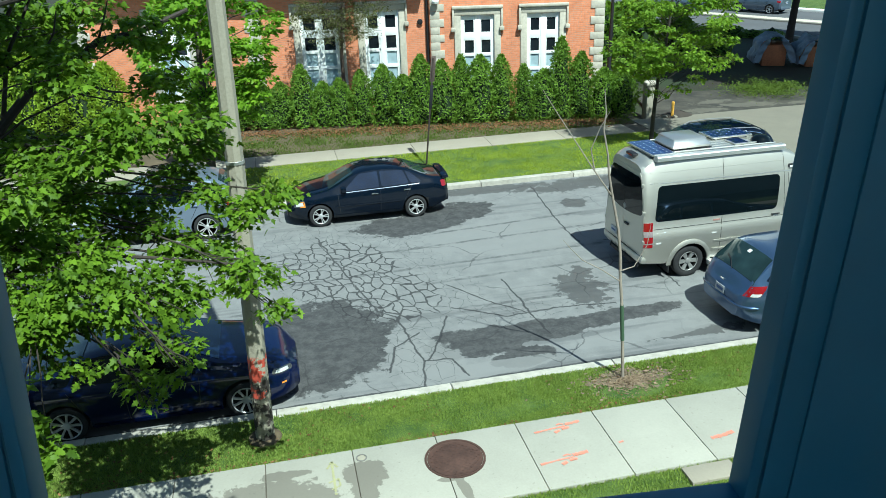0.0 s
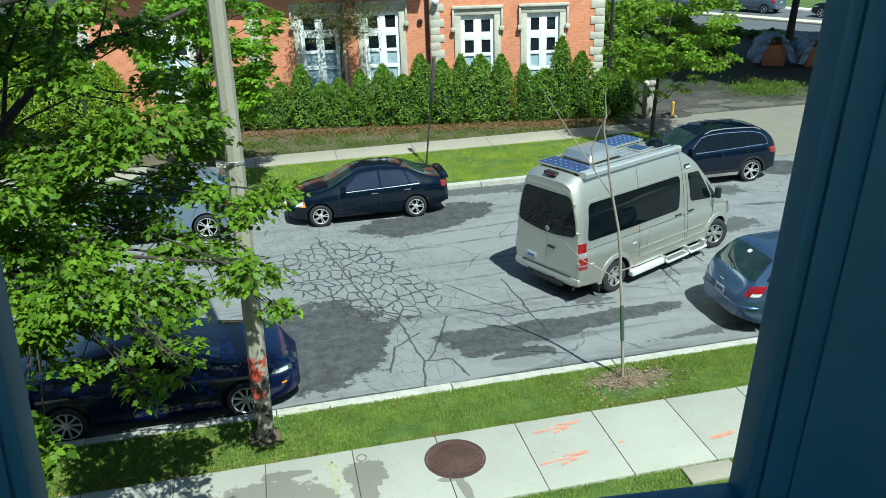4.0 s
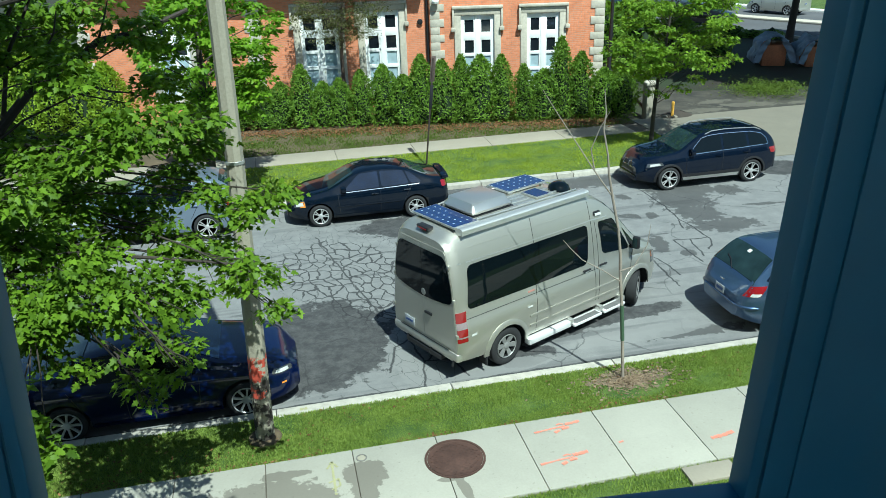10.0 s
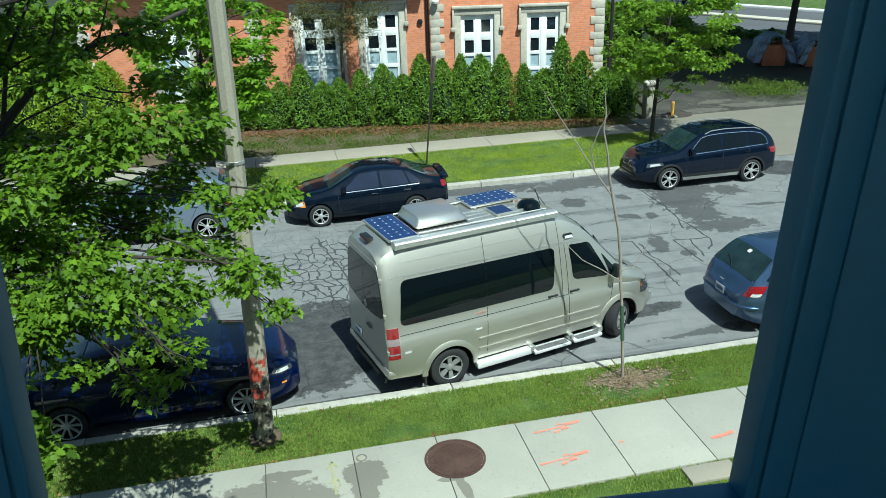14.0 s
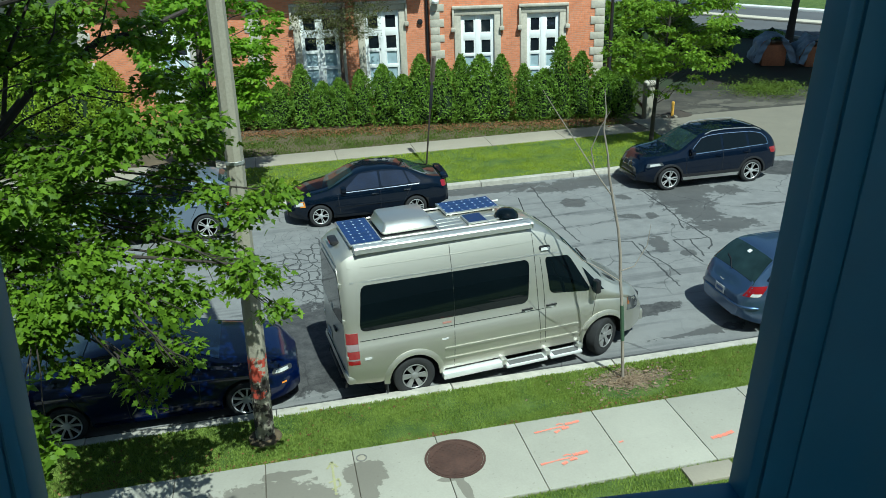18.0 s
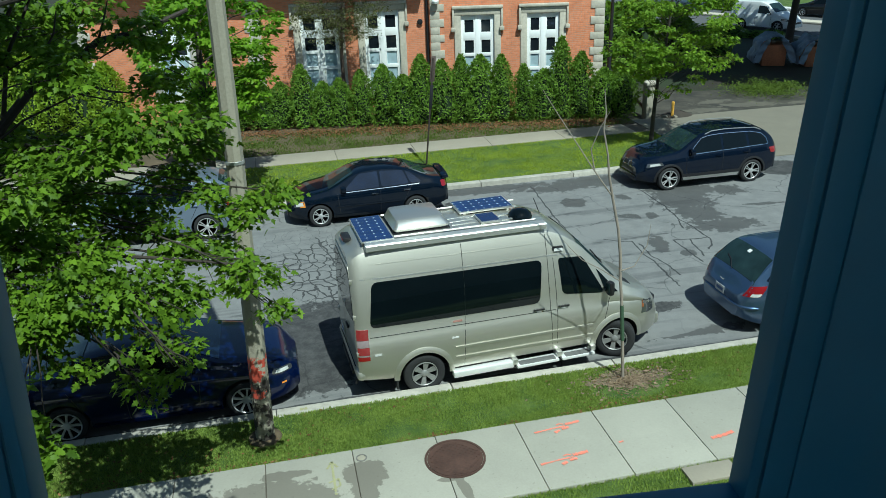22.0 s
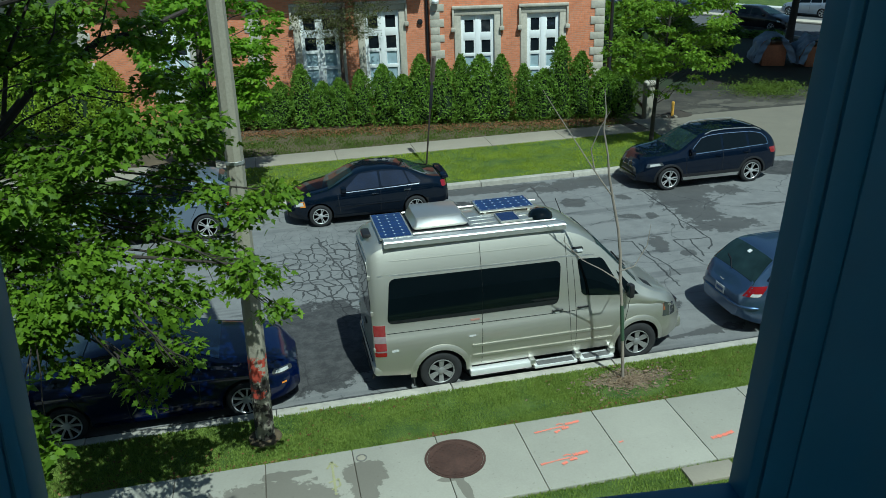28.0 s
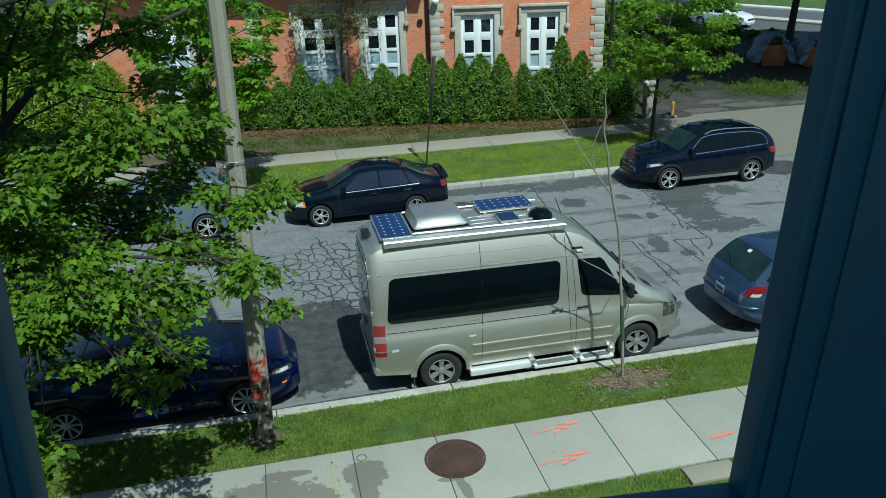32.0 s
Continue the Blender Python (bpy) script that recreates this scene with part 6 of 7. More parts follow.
# maple on the far verge, mostly behind the near one
tree("maple_tree", "leafy maple on the far grass strip", (-2.0, 24.4, 0.13), [(-2.0, 24.4, 0.1, 0.16), (-2.0, 24.4, 1.5, 0.13), (-1.9, 24.4, 3.5, 0.10), (-1.8, 24.4, 6.0, 0.04)],
     ball_clumps(-1.5, 24.3, 4.3, 2.1, 2.3, 50, 0.52, 3), 170, 0.13, M["maple_mid"], M["bark"], 12)
# young maple across the street
tree("maple_tree", "young maple with light green layered foliage on far verge", (12.91, 24.95, 0.13),
     [(12.91, 24.95, 0.1, 0.085), (12.93, 24.95, 1.0, 0.07), (13.0, 24.95, 2.2, 0.06), (13.2, 24.9, 3.6, 0.045), (13.35, 24.9, 5.4, 0.02)],
     [(x + 0.22 * (z - 3.5), y, z, r) for x, y, z, r in ball_clumps(13.4, 24.9, 3.95, 2.0, 1.75, 46, 0.50, 8)] + [(11.4, 24.9, 3.4, 0.4), (11.6, 24.8, 2.9, 0.4), (12.2, 24.6, 2.6, 0.4), (11.8, 24.9, 4.2, 0.4), (12.6, 24.5, 3.3, 0.45), (12.9, 24.4, 2.7, 0.4), (12.6, 24.7, 2.0, 0.28), (13.7, 24.6, 2.05, 0.33), (14.4, 24.8, 2.3, 0.3), (15.6, 24.9, 2.9, 0.33), (15.9, 25.0, 2.8, 0.25), (13.1, 24.5, 1.9, 0.2)],
     165, 0.105, M["maple_far"], M["bark"], 13, flat=0.4, thin=0.5)
# bronze-leaved ornamental tree against the house
tree("ornamental_tree", "sparse bronze-leaved tree before the brick house", (3.0, 32.0, 0.1), [(3.0, 32.0, 0.1, 0.10), (2.95, 32.0, 1.6, 0.08), (2.95, 32.0, 2.6, 0.07), (3.05, 31.9, 4.4, 0.03)],
     ball_clumps(3.0, 31.6, 4.6, 1.75, 1.35, 60, 0.40, 21, 0.2), 190, 0.075, M["purple"], M["bark_red"], 14, "oval", 0.8, thin=0.45)
# shade trees round the yard and across the cross street
# crown lies above the view, widened and shifted to shade the yard
tree("shade_tree", "tall dark tree beside the yard", (30.5, 42.6, 0.0), [(30.5, 42.6, -0.05, 0.26), (30.6, 42.6, 1.5, 0.21), (30.75, 42.6, 3.5, 0.19), (30.8, 42.5, 7.0, 0.1)],
     ball_clumps(29.5, 38.5, 8.4, 7.0, 2.6, 100, 1.2, 31), 70, 0.58, M["maple"], M["bark"], 15, "oval")
# whole tree is out of view, added to block sun from the yard
tree("shade_tree", "unseen broad tree added to shade the yard", (25.6, 27.6, 0.1), [(25.6, 27.6, 0.05, 0.26), (25.6, 27.8, 2.0, 0.21), (25.6, 28.6, 4.5, 0.19), (25.6, 30.0, 7.0, 0.1)],
     ball_clumps(26.5, 32.6, 8.2, 5.4, 2.2, 95, 1.2, 32), 70, 0.58, M["maple"], M["bark"], 16, "oval")
tree("shade_tree", "dark tree beyond the cross street", (37.7, 61.6, 0.1), [(37.7, 61.6, 0.0, 0.45), (37.7, 61.6, 2.0, 0.38), (37.8, 61.6, 5.0, 0.3), (37.8, 61.5, 8.0, 0.1)],
     ball_clumps(37.5, 61.5, 8.5, 4.5, 3.0, 30, 1.2, 33), 40, 0.5, M["maple"], M["bark"], 17, "oval")


# bare young street tree in its mulch
def bare_tree():
    ob = thing("young_tree", pose(5.42, 10.9, 0.13), "bare young street tree with thin crooked branches", "tree")
    rng = np.random.default_rng(4)
    o = Vector((5.42, 10.9, 0.13))
    trunk = [(5.42, 10.9, 0.1), (5.37, 10.9, 0.9), (5.32, 10.9, 1.57), (5.27, 10.92, 2.1), (5.24, 10.9, 2.5), (5.18, 10.9, 2.95), (5.06, 10.92, 3.5), (4.97, 10.9, 3.9), (4.93, 10.88, 4.2), (4.85, 10.9, 4.6), (4.88, 10.9, 4.85), (4.84, 10.9, 5.2)]
    part("trunk", tube([Vector(p) - o for p in trunk], [0.032, 0.028, 0.026, 0.027, 0.027, 0.023, 0.022, 0.019, 0.016, 0.013, 0.011, 0.006], 8), M["bark_grey"], ob)
    part("trunk_guard", tube([Vector(p) - o for p in trunk[1:3]], [0.034, 0.032], 10), simple("green tree guard", (0.055, 0.10, 0.055), 0.7), ob, "faded green plastic trunk guard")
    for pts in ([(5.06, 10.92, 3.5), (4.71, 10.9, 3.99), (4.32, 10.95, 4.6), (4.1, 11.0, 4.95), (3.91, 11.0, 5.25)], [(4.73, 10.9, 3.97), (4.66, 10.9, 4.31), (4.77, 10.85, 4.64), (4.9, 10.8, 4.9)],
                [(5.24, 10.9, 2.2), (5.47, 10.85, 2.28), (5.65, 10.8, 2.65), (5.69, 10.8, 3.0)], [(5.26, 10.9, 2.02), (4.93, 10.9, 2.27), (4.59, 10.9, 2.48), (4.38, 10.9, 2.71), (4.25, 10.9, 2.87)]):
        part("branch", tube([Vector(p) - o for p in pts], list(np.linspace(0.012, 0.004, len(pts))), 6), M["bark_grey"], ob)


bare_tree()


# ---- hedge of cedars ----
def cedar_mesh(seed, h, w, n=3600, leaf=0.84):
    rng = np.random.default_rng(seed)
    t = rng.uniform(0.0, 1.0, n) ** 0.85
    a = rng.uniform(0, 2 * math.pi, n)
    prof = np.interp(t, [0, 0.12, 0.40, 0.65, 0.85, 1.0], [0.80, 1.0, 0.98, 0.82, 0.50, 0.06])
    lump = 1 + 0.24 * np.sin(3 * a + seed) * np.sin(9 * t + seed) + 0.16 * np.sin(7 * a + 2 * seed) * np.sin(21 * t + seed) + rng.normal(size=n) * 0.08
    rr = w * prof * lump * rng.uniform(0.72, 1.0, n)
    P = np.stack([rr * np.cos(a), rr * np.sin(a), 0.06 + t * (h - 0.1)], 1)
    out = np.stack([np.cos(a), np.sin(a), np.zeros(n)], 1)
    N = np.stack([-np.sin(a), np.cos(a), np.zeros(n)], 1) * 0.4 + out * 0.8 + rng.normal(size=(n, 3)) * 0.6
    H = out * 0.6 + np.array([0, 0, 0.5]) + rng.normal(size=(n, 3)) * 0.6
    return leaf_cloud(P, N, H, leaf * rng.uniform(0.07, 0.17, n), "spray", 0.1)


CEDARS = []
for v, (h, w) in enumerate([(2.20, 0.62), (2.50, 0.56), (3.0, 0.48), (2.05, 0.66), (2.75, 0.52)]):
    me = cedar_mesh(60 + v, h, w)
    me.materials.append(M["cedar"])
    core = tube([(0, 0, -0.1), (0, 0, h * 0.75)], [0.05, 0.015], 8)
    # near-black inner shell stands for the shade inside the foliage
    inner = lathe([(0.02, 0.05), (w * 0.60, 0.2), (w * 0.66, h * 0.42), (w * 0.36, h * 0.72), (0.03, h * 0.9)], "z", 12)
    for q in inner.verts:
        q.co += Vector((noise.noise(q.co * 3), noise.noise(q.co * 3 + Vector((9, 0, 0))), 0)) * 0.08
    CEDARS.append((me, to_mesh("trunk", core, M["bark"]), to_mesh("inner_foliage", inner, simple("dark shell for shade inside cedars", (0.012, 0.026, 0.006), 0.95))))
SHRUB = cedar_mesh(91, 2.2, 0.64, 800, 1.7)
SHRUB.materials.append(M["cedar"])
order = [0, 3, 1, 3, 0, 4, 0, 3, 1, 0, 3, 1, 0, 4, 1, 2, 4, 3, 2, 1, 3, 0]
rng_h = random.Random(9)
for i, v in enumerate(order):
    u = -7.6 + i * 0.79
    base = Vector((5.1, 32.4, 0.0)) + Vector((math.cos(radians(11.5)), -math.sin(radians(11.5)), 0)) * (u + rng_h.uniform(-0.08, 0.08)) + Vector((-0.199, -0.98, 0)) * (1.75 + rng_h.uniform(-0.1, 0.1))
    c = thing("cedar", pose(base.x, base.y, 0.12, 0, 0, rng_h.uniform(0, 360)), "dense green cedar in a trimmed hedge row", "shrub", "cedar hedge")
    s = rng_h.uniform(0.88, 1.10)
    c.scale = (s * rng_h.uniform(0.98, 1.22), s * rng_h.uniform(0.95, 1.15), s * rng_h.uniform(0.86, 1.06))
    me, core, inner = CEDARS[v]
    part("foliage", me, None, c)
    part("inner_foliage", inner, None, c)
    part("trunk", core, None, c)
# tall yellow-green cedars at the house's other end
for i, (x, y, h) in enumerate([(-9.3, 34.2, 1.55), (-8.2, 33.6, 1.45), (-7.2, 33.2, 1.5), (-10.4, 34.6, 1.6), (-6.2, 33.0, 1.3)]):
    me, core, inner = CEDARS[i % 2]
    if i == 0:
        pale = [CEDARS[k][0].copy() for k in (0, 1)]
        for q in pale:
            q.materials[0] = M["cedar_pale"]
    me = pale[i % 2]
    c = thing("cedar", pose(x, y, 0.1, 0, 0, 77 * i), "tall bright green cedar beside the brick house", "shrub", "cedars by the house")
    c.scale = (1.5, 1.5, h)
    part("foliage", me, None, c)
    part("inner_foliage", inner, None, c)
    part("trunk", core, None, c)


for i in range(20):
    q = CROSS @ Vector((-50 + i * 1.15, 47.2 + 0.4 * math.sin(i * 2.1), 0))
    me, core, inner = CEDARS[(i * 3) % 5]
    me = SHRUB
    c = thing("shrub", pose(q.x, q.y, -0.02, 0, 0, 50 * i), "low dark shrub in a row beside the cross street", "shrub", "shrubs by the cross street")
    c.scale = (1.25, 1.25, 0.20 + 0.05 * (i % 3))
    part("foliage", me, None, c)
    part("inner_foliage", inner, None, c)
    part("trunk", core, None, c)
for i, (x, y, h, w) in enumerate([(17.8, 41.5, 1.7, 2.2), (20.5, 43.0, 1.5, 2.4), (15.6, 39.0, 1.8, 2.0), (22.6, 42.0, 1.2, 2.0), (19.0, 38.0, 0.8, 1.6), (23.6, 38.9, 0.5, 1.3), (16.8, 35.6, 1.0, 1.4)]):
    me, core, inner = CEDARS[i % 5]
    me = SHRUB
    c = thing("shrub", pose(x, y, -0.02, 0, 0, 63 * i), "broad dark shrub at the back of the yard", "shrub", "yard shrubs")
    c.scale = (w, w, h)
    part("foliage", me, None, c)
    part("inner_foliage", inner, None, c)
    part("trunk", core, None, c)


for i, (x, y, h, w) in enumerate([(-14.5, 46, 1.6, 2.6), (-18.0, 47, 1.9, 3.0), (-21.5, 45, 1.7, 3.0), (-12.0, 48, 2.0, 2.6), (-25.0, 46, 2.0, 3.2)]):
    me, core, inner = CEDARS[(i + 2) % 5]
    me = SHRUB
    c = thing("shrub", pose(x, y, 0.0, 0, 0, 41 * i), "large dark shrub behind the side lawn", "shrub", "garden shrubs")
    c.scale = (w, w, h)
    part("foliage", me, None, c)
    part("inner_foliage", inner, None, c)
    part("trunk", core, None, c)


# ---- grass, weeds and mulch ----
def blades(name, label, count, x0, x1, y0, y1, z, length, mat, seed, keep=None):
    rng = np.random.default_rng(seed)
    P = np.stack([rng.uniform(x0, x1, count), rng.uniform(y0, y1, count), np.full(count, z)], 1)
    if keep is not None:
        P = P[[keep(p) for p in P]]
    n = len(P)
    patchy = np.array([0.5 + 0.5 * noise.noise(Vector((p[0] * 1.1, p[1] * 1.1, seed))) for p in P])
    P = P[patchy > rng.uniform(0.0, 0.48, n)]
    n = len(P)
    a = rng.uniform(0, 2 * math.pi, n)
    lean = rng.uniform(0.2, 0.8, n)
    ln = length * rng.uniform(0.5, 1.3, n)
    wd = rng.uniform(0.006, 0.012, n) * (length / 0.05) ** 0.5
    tip = P + np.stack([np.cos(a) * lean * ln, np.sin(a) * lean * ln, ln * np.sqrt(1 - 0.8 * lean ** 2)], 1)
    side = np.stack([-np.sin(a), np.cos(a), np.zeros(n)], 1) * wd[:, None]
    v = np.stack([P - side, P + side, tip], 1).reshape(-1, 3)
    me = bpy.data.meshes.new(name)
    me.vertices.add(len(v))
    me.vertices.foreach_set("co", v.ravel())
    f = np.arange(3 * n, dtype=np.int32)
    me.loops.add(3 * n)
    me.loops.foreach_set("vertex_index", f)
    me.polygons.add(n)
    me.polygons.foreach_set("loop_start", np.arange(0, 3 * n, 3, dtype=np.int32))
    me.update(calc_edges=True)
    me.materials.append(mat)
    return tagged(new(name, me), label, "grass", kind="stuff")


in_mulch = lambda p: ((p[0] - 5.5) / 0.85) ** 2 + ((p[1] - 10.76) / 0.5) ** 2 > 0.95 - 1.3 * max(0.0, noise.noise(Vector((p[0] * 4, p[1] * 4, 0)))) - (0.8 if p[0] * 977 % 1 > 0.86 else 0.0) and math.hypot(p[0] + 0.69, p[1] - 10.78) > 0.24
blades("grass", "short green lawn grass on the near verge", 230000, -6.0, 10.5, 10.07, 11.34, 0.13, 0.040, M["grass"], 70, in_mulch)
blades("grass", "short lawn grass below the window", 26000, 1.5, 8.0, 7.4, 8.50, 0.115, 0.05, M["grass"], 71)
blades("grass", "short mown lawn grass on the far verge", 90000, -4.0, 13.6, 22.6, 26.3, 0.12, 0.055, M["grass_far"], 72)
blades("weeds", "scattered weeds and dry grass on the garden bed", 34000, -3.0, 13.6, 27.6, 30.6, 0.12, 0.09, M["weeds"], 73)
rngw = np.random.default_rng(74)
PW = rngw.normal(size=(6000, 3)) * np.array([0.85, 0.75, 0.0]) + np.array([21.5, 31.0, 0.0])
PW[:, 2] = 0.14 + rngw.uniform(0, 0.42, 6000) * np.array([max(0.15, 0.6 + 0.8 * noise.noise(Vector((p[0] * 1.5, p[1] * 1.5, 0)))) for p in PW])
me = leaf_cloud(PW, np.array([0, 0, 1.0]) + rngw.normal(size=(6000, 3)) * 0.5, rngw.normal(size=(6000, 3)), rngw.uniform(0.04, 0.10, 6000), "oval")
me.materials.append(M["weeds"])
tagged(new("weeds", me), "patch of leafy green weeds beside the driveway", "weeds", kind="stuff")
rngl = np.random.default_rng(77)
n_l = 5000
ul = rngl.uniform(-6.5, 8.6, n_l)
dl = 1.2 + np.abs(rngl.normal(size=n_l)) * 0.55 + rngl.uniform(0, 0.5, n_l)
PL = np.stack([5.1 + 0.98 * ul - 0.199 * (dl + 0.9), 32.4 - 0.199 * ul - 0.98 * (dl + 0.9), np.full(n_l, 0.20) + rngl.uniform(-0.04, 0.02, n_l)], 1)
me = leaf_cloud(PL, np.array([0, 0, 1.0]) + rngl.normal(size=(n_l, 3)) * 0.4, rngl.normal(size=(n_l, 3)), rngl.uniform(0.04, 0.10, n_l), "oval")
me.materials.append(M["litter"])
tagged(new("leaf_litter", me), "reddish dry leaf litter along the foot of the hedge", "leaf litter", kind="stuff")
solid("mulch_bed", plate(lambda s, t: (5.50 + 0.86 * t * (1 + 0.22 * math.sin(6 * math.pi * s) + 0.14 * math.sin(14 * math.pi * s + 1)) * math.cos(2 * math.pi * s), 10.76 + 0.46 * t * (1 + 0.16 * math.sin(10 * math.pi * s)) * math.sin(2 * math.pi * s), 0.124 + 0.034 * (1 - t * t) + 0.03 * noise.noise(Vector((9 * math.cos(2 * math.pi * s) * t, 9 * math.sin(2 * math.pi * s) * t, 2)))), 56, 16),
      M["mulch"], "flat patch of wood mulch and dry leaves round the young tree", "mulch", kind="structure")
rngc = np.random.default_rng(5)
bm = bmesh.new()
for _ in range(1500):
    a, t = rngc.uniform(0, 2 * math.pi), abs(rngc.normal()) * 0.62
    p = Vector((5.52 + 0.9 * t * math.cos(a), min(11.28, max(10.13, 10.76 + 0.42 * t * math.sin(a))), 0.168 + 0.012 * max(0, 1 - t)))
    d = Vector((math.cos(a * 7), math.sin(a * 7), 0)) * rngc.uniform(0.008, 0.028)
    e = Vector((-d.y, d.x, 0)) * 0.3 + Vector((0, 0, rngc.uniform(-0.01, 0.01)))
    bm.faces.new([bm.verts.new(q) for q in (p - d - e, p + d - e, p + d + e, p - d + e)])
tagged(part("wood_chips", bm, leaf_material("wood chips", (0.10, 0.07, 0.045), (0.36, 0.27, 0.18), 0.0, 0.9), None), "scattered pale wood chips on the mulch", "mulch", kind="stuff")


# dry bits lying in the grass and along the edge of the slabs
rngd = np.random.default_rng(88)
n_d = 1500
xd = rngd.uniform(-5.5, 9.0, n_d)
yd = np.where(rngd.uniform(0, 1, n_d) < 0.4, 10.10 + np.abs(rngd.normal(size=n_d)) * 0.05, rngd.uniform(10.15, 11.3, n_d))
keep_d = np.array([noise.noise(Vector((x * 0.9, y * 0.9, 4))) > -0.05 for x, y in zip(xd, yd)])
PD = np.stack([xd, yd, np.full(n_d, 0.160)], 1)[keep_d]
n_d = len(PD)
me = leaf_cloud(PD, np.array([0, 0, 1.0]) + rngd.normal(size=(n_d, 3)) * 0.4, rngd.normal(size=(n_d, 3)), rngd.uniform(0.02, 0.055, n_d), "oval")
me.materials.append(M["litter"])
tagged(new("leaf_litter", me), "small dry brown bits scattered over the grass verge", "leaf litter", kind="stuff")
blades("weeds", "darker weed tufts in the grass verge", 16000, -6.0, 10.0, 10.1, 11.34, 0.125, 0.06, M["weeds"], 75, lambda p: noise.noise(Vector((p[0] * 1.6, p[1] * 1.6, 8))) > 0.18)


# ---- street furniture and small things ----
def lamp_pole_material():
    k = Nodes("weathered pole concrete")
    pos = k.n("TexCoord").outputs["Object"]
    f = k.ramp(k.noise(30, 5, 0.6, pos), 0.3, 0.7)
    c = k.mix(f, (0.29, 0.265, 0.20), (0.36, 0.33, 0.255))
    sep = k.n("SeparateXYZ")
    k.put(sep.inputs[0], pos)
    low = k.ramp(sep.outputs[2], 1.1, 1.9, 1, 0)
    peel = k.ramp(k.noise(5.5, 4, 0.6, pos), 0.47, 0.53)
    c = k.mix(k.math("MULTIPLY", low, peel), c, (0.045, 0.035, 0.03))
    spray = k.math("MULTIPLY", k.ramp(sep.outputs[2], 0.75, 0.8), k.ramp(sep.outputs[2], 1.5, 1.55, 1, 0))
    c = k.mix(k.math("MULTIPLY", spray, k.ramp(k.noise(4.0, 4, 0.6, pos), 0.52, 0.56)), c, (0.40, 0.06, 0.035))
    k.bump(k.noise(40, 4, 0.6, pos), 0.3, 0.006)
    return k.set(Base_Color=c, Roughness=0.88)


pole = thing("utility_pole", pose(-0.69, 10.8, 0.12), "tall concrete utility pole with peeling base and spray marks", "utility pole")
part("shaft", tube([(0, 0, -0.1), (0.06, 0, 2.0), (0.09, 0, 3.5), (0.12, 0, 4.5), (0.2, 0, 9.5)], [0.148, 0.140, 0.130, 0.124, 0.102], 8), lamp_pole_material(), pole, smooth=False)
part("band", lathe([(0.124, 0), (0.130, 0.005), (0.130, 0.045), (0.124, 0.05)], "z", 20), M["alu"], pole, "bright metal strap", at=pose(0.12, 0, 4.50))
solid("pole_collar", lathe([(0.19, 0.0), (0.27, 0.0), (0.25, 0.03), (0.19, 0.035)], "z", 20), M["soil"], "bare soil ring round the pole", "soil", kind="structure", m=pose(-0.69, 10.8, 0.135))

post = thing("sign_post", pose(4.77, 24.7, 0.12), "leaning weathered steel sign post seen edge-on", "sign post")
part("post", box(-0.025, 0.025, -0.02, 0.02, -0.1, 3.5, 0.005), M["rust_post"], post, at=pose(0, 0, 0, 0, 6.0, 0))
part("sign_plate", box(-0.07, 0.09, 0.022, 0.028, 2.75, 3.55, 0.002), M["sign_back"], post, "bare metal sign plate seen from the side", at=pose(0, 0, 0, 0, 6.0, 0))
part("sign_plate", box(-0.05, 0.06, -0.028, -0.022, 1.9, 2.65, 0.002), M["iron"], post, "dark narrow sign plate", at=pose(0, 0, 0, 0, 6.0, 0))

cover = thing("manhole_cover", pose(2.08, 9.48, 0.161), "rusty round cast iron manhole cover in the pavement", "manhole cover")
part("rim", lathe([(0.425, -0.05), (0.425, 0.008), (0.46, 0.008), (0.46, -0.05)], "z", 48, closed=True), M["rust_iron"], cover)
lid = part("lid", lathe([(0.001, 0.010), (0.30, 0.010), (0.31, 0.004), (0.40, 0.004), (0.418, 0.008), (0.418, -0.04)], "z", 48), M["rust_iron"], cover)
bm = bmesh.new()
for i in range(-8, 9):
    for j in range(-8, 9):
        if math.hypot(i, j) * 0.045 < 0.38 and (i + j) % 2 == 0:
            box(i * 0.045 - 0.012, i * 0.045 + 0.012, j * 0.045 - 0.012, j * 0.045 + 0.012, 0.004, 0.0125, bm=bm)
tagged(part("stud_pattern", bm, M["rust_iron"], lid), kind="stuff")
cap = thing("valve_cap", pose(0.72, 9.86, 0.161), "small round iron valve cap in the pavement", "valve cap")
part("lid", lathe([(0.001, 0.004), (0.06, 0.004), (0.065, -0.02)], "z", 20), M["concrete_pole"], cap)
part("rim", lathe([(0.066, -0.02), (0.066, 0.005), (0.085, 0.005), (0.085, -0.02)], "z", 20, closed=True), M["iron_grey"], cap)


def stroke(pts, width, z, seed):
    """A sprayed stroke, thin and ragged, lying on the slab."""
    rng = random.Random(seed)
    bm = bmesh.new()
    left, right = [], []
    n = 40
    for i in range(n + 1):
        s = i / n * (len(pts) - 1)
        k = min(int(s), len(pts) - 2)
        p = Vector(pts[k]).lerp(Vector(pts[k + 1]), s - k)
        d = (Vector(pts[k + 1]) - Vector(pts[k])).normalized()
        w = width * rng.uniform(0.4, 1.1)
        left.append(bm.verts.new((p.x - d.y * w, p.y + d.x * w, z)))
        right.append(bm.verts.new((p.x + d.y * w, p.y - d.x * w, z)))
    for i in range(n):
        if rng.random() > 0.05:
            bm.faces.new((left[i], right[i], right[i + 1], left[i + 1]))
    return bm


def mark(name, label, strokes, mat, x, y, z=0.1665):
    ob = thing(name, pose(x, y, z), label, "paint mark")
    for i, (pts, w) in enumerate(strokes):
        part("stroke", stroke(pts, w, 0.0006 * i, i + int(x * 100)), mat, ob, smooth=False)


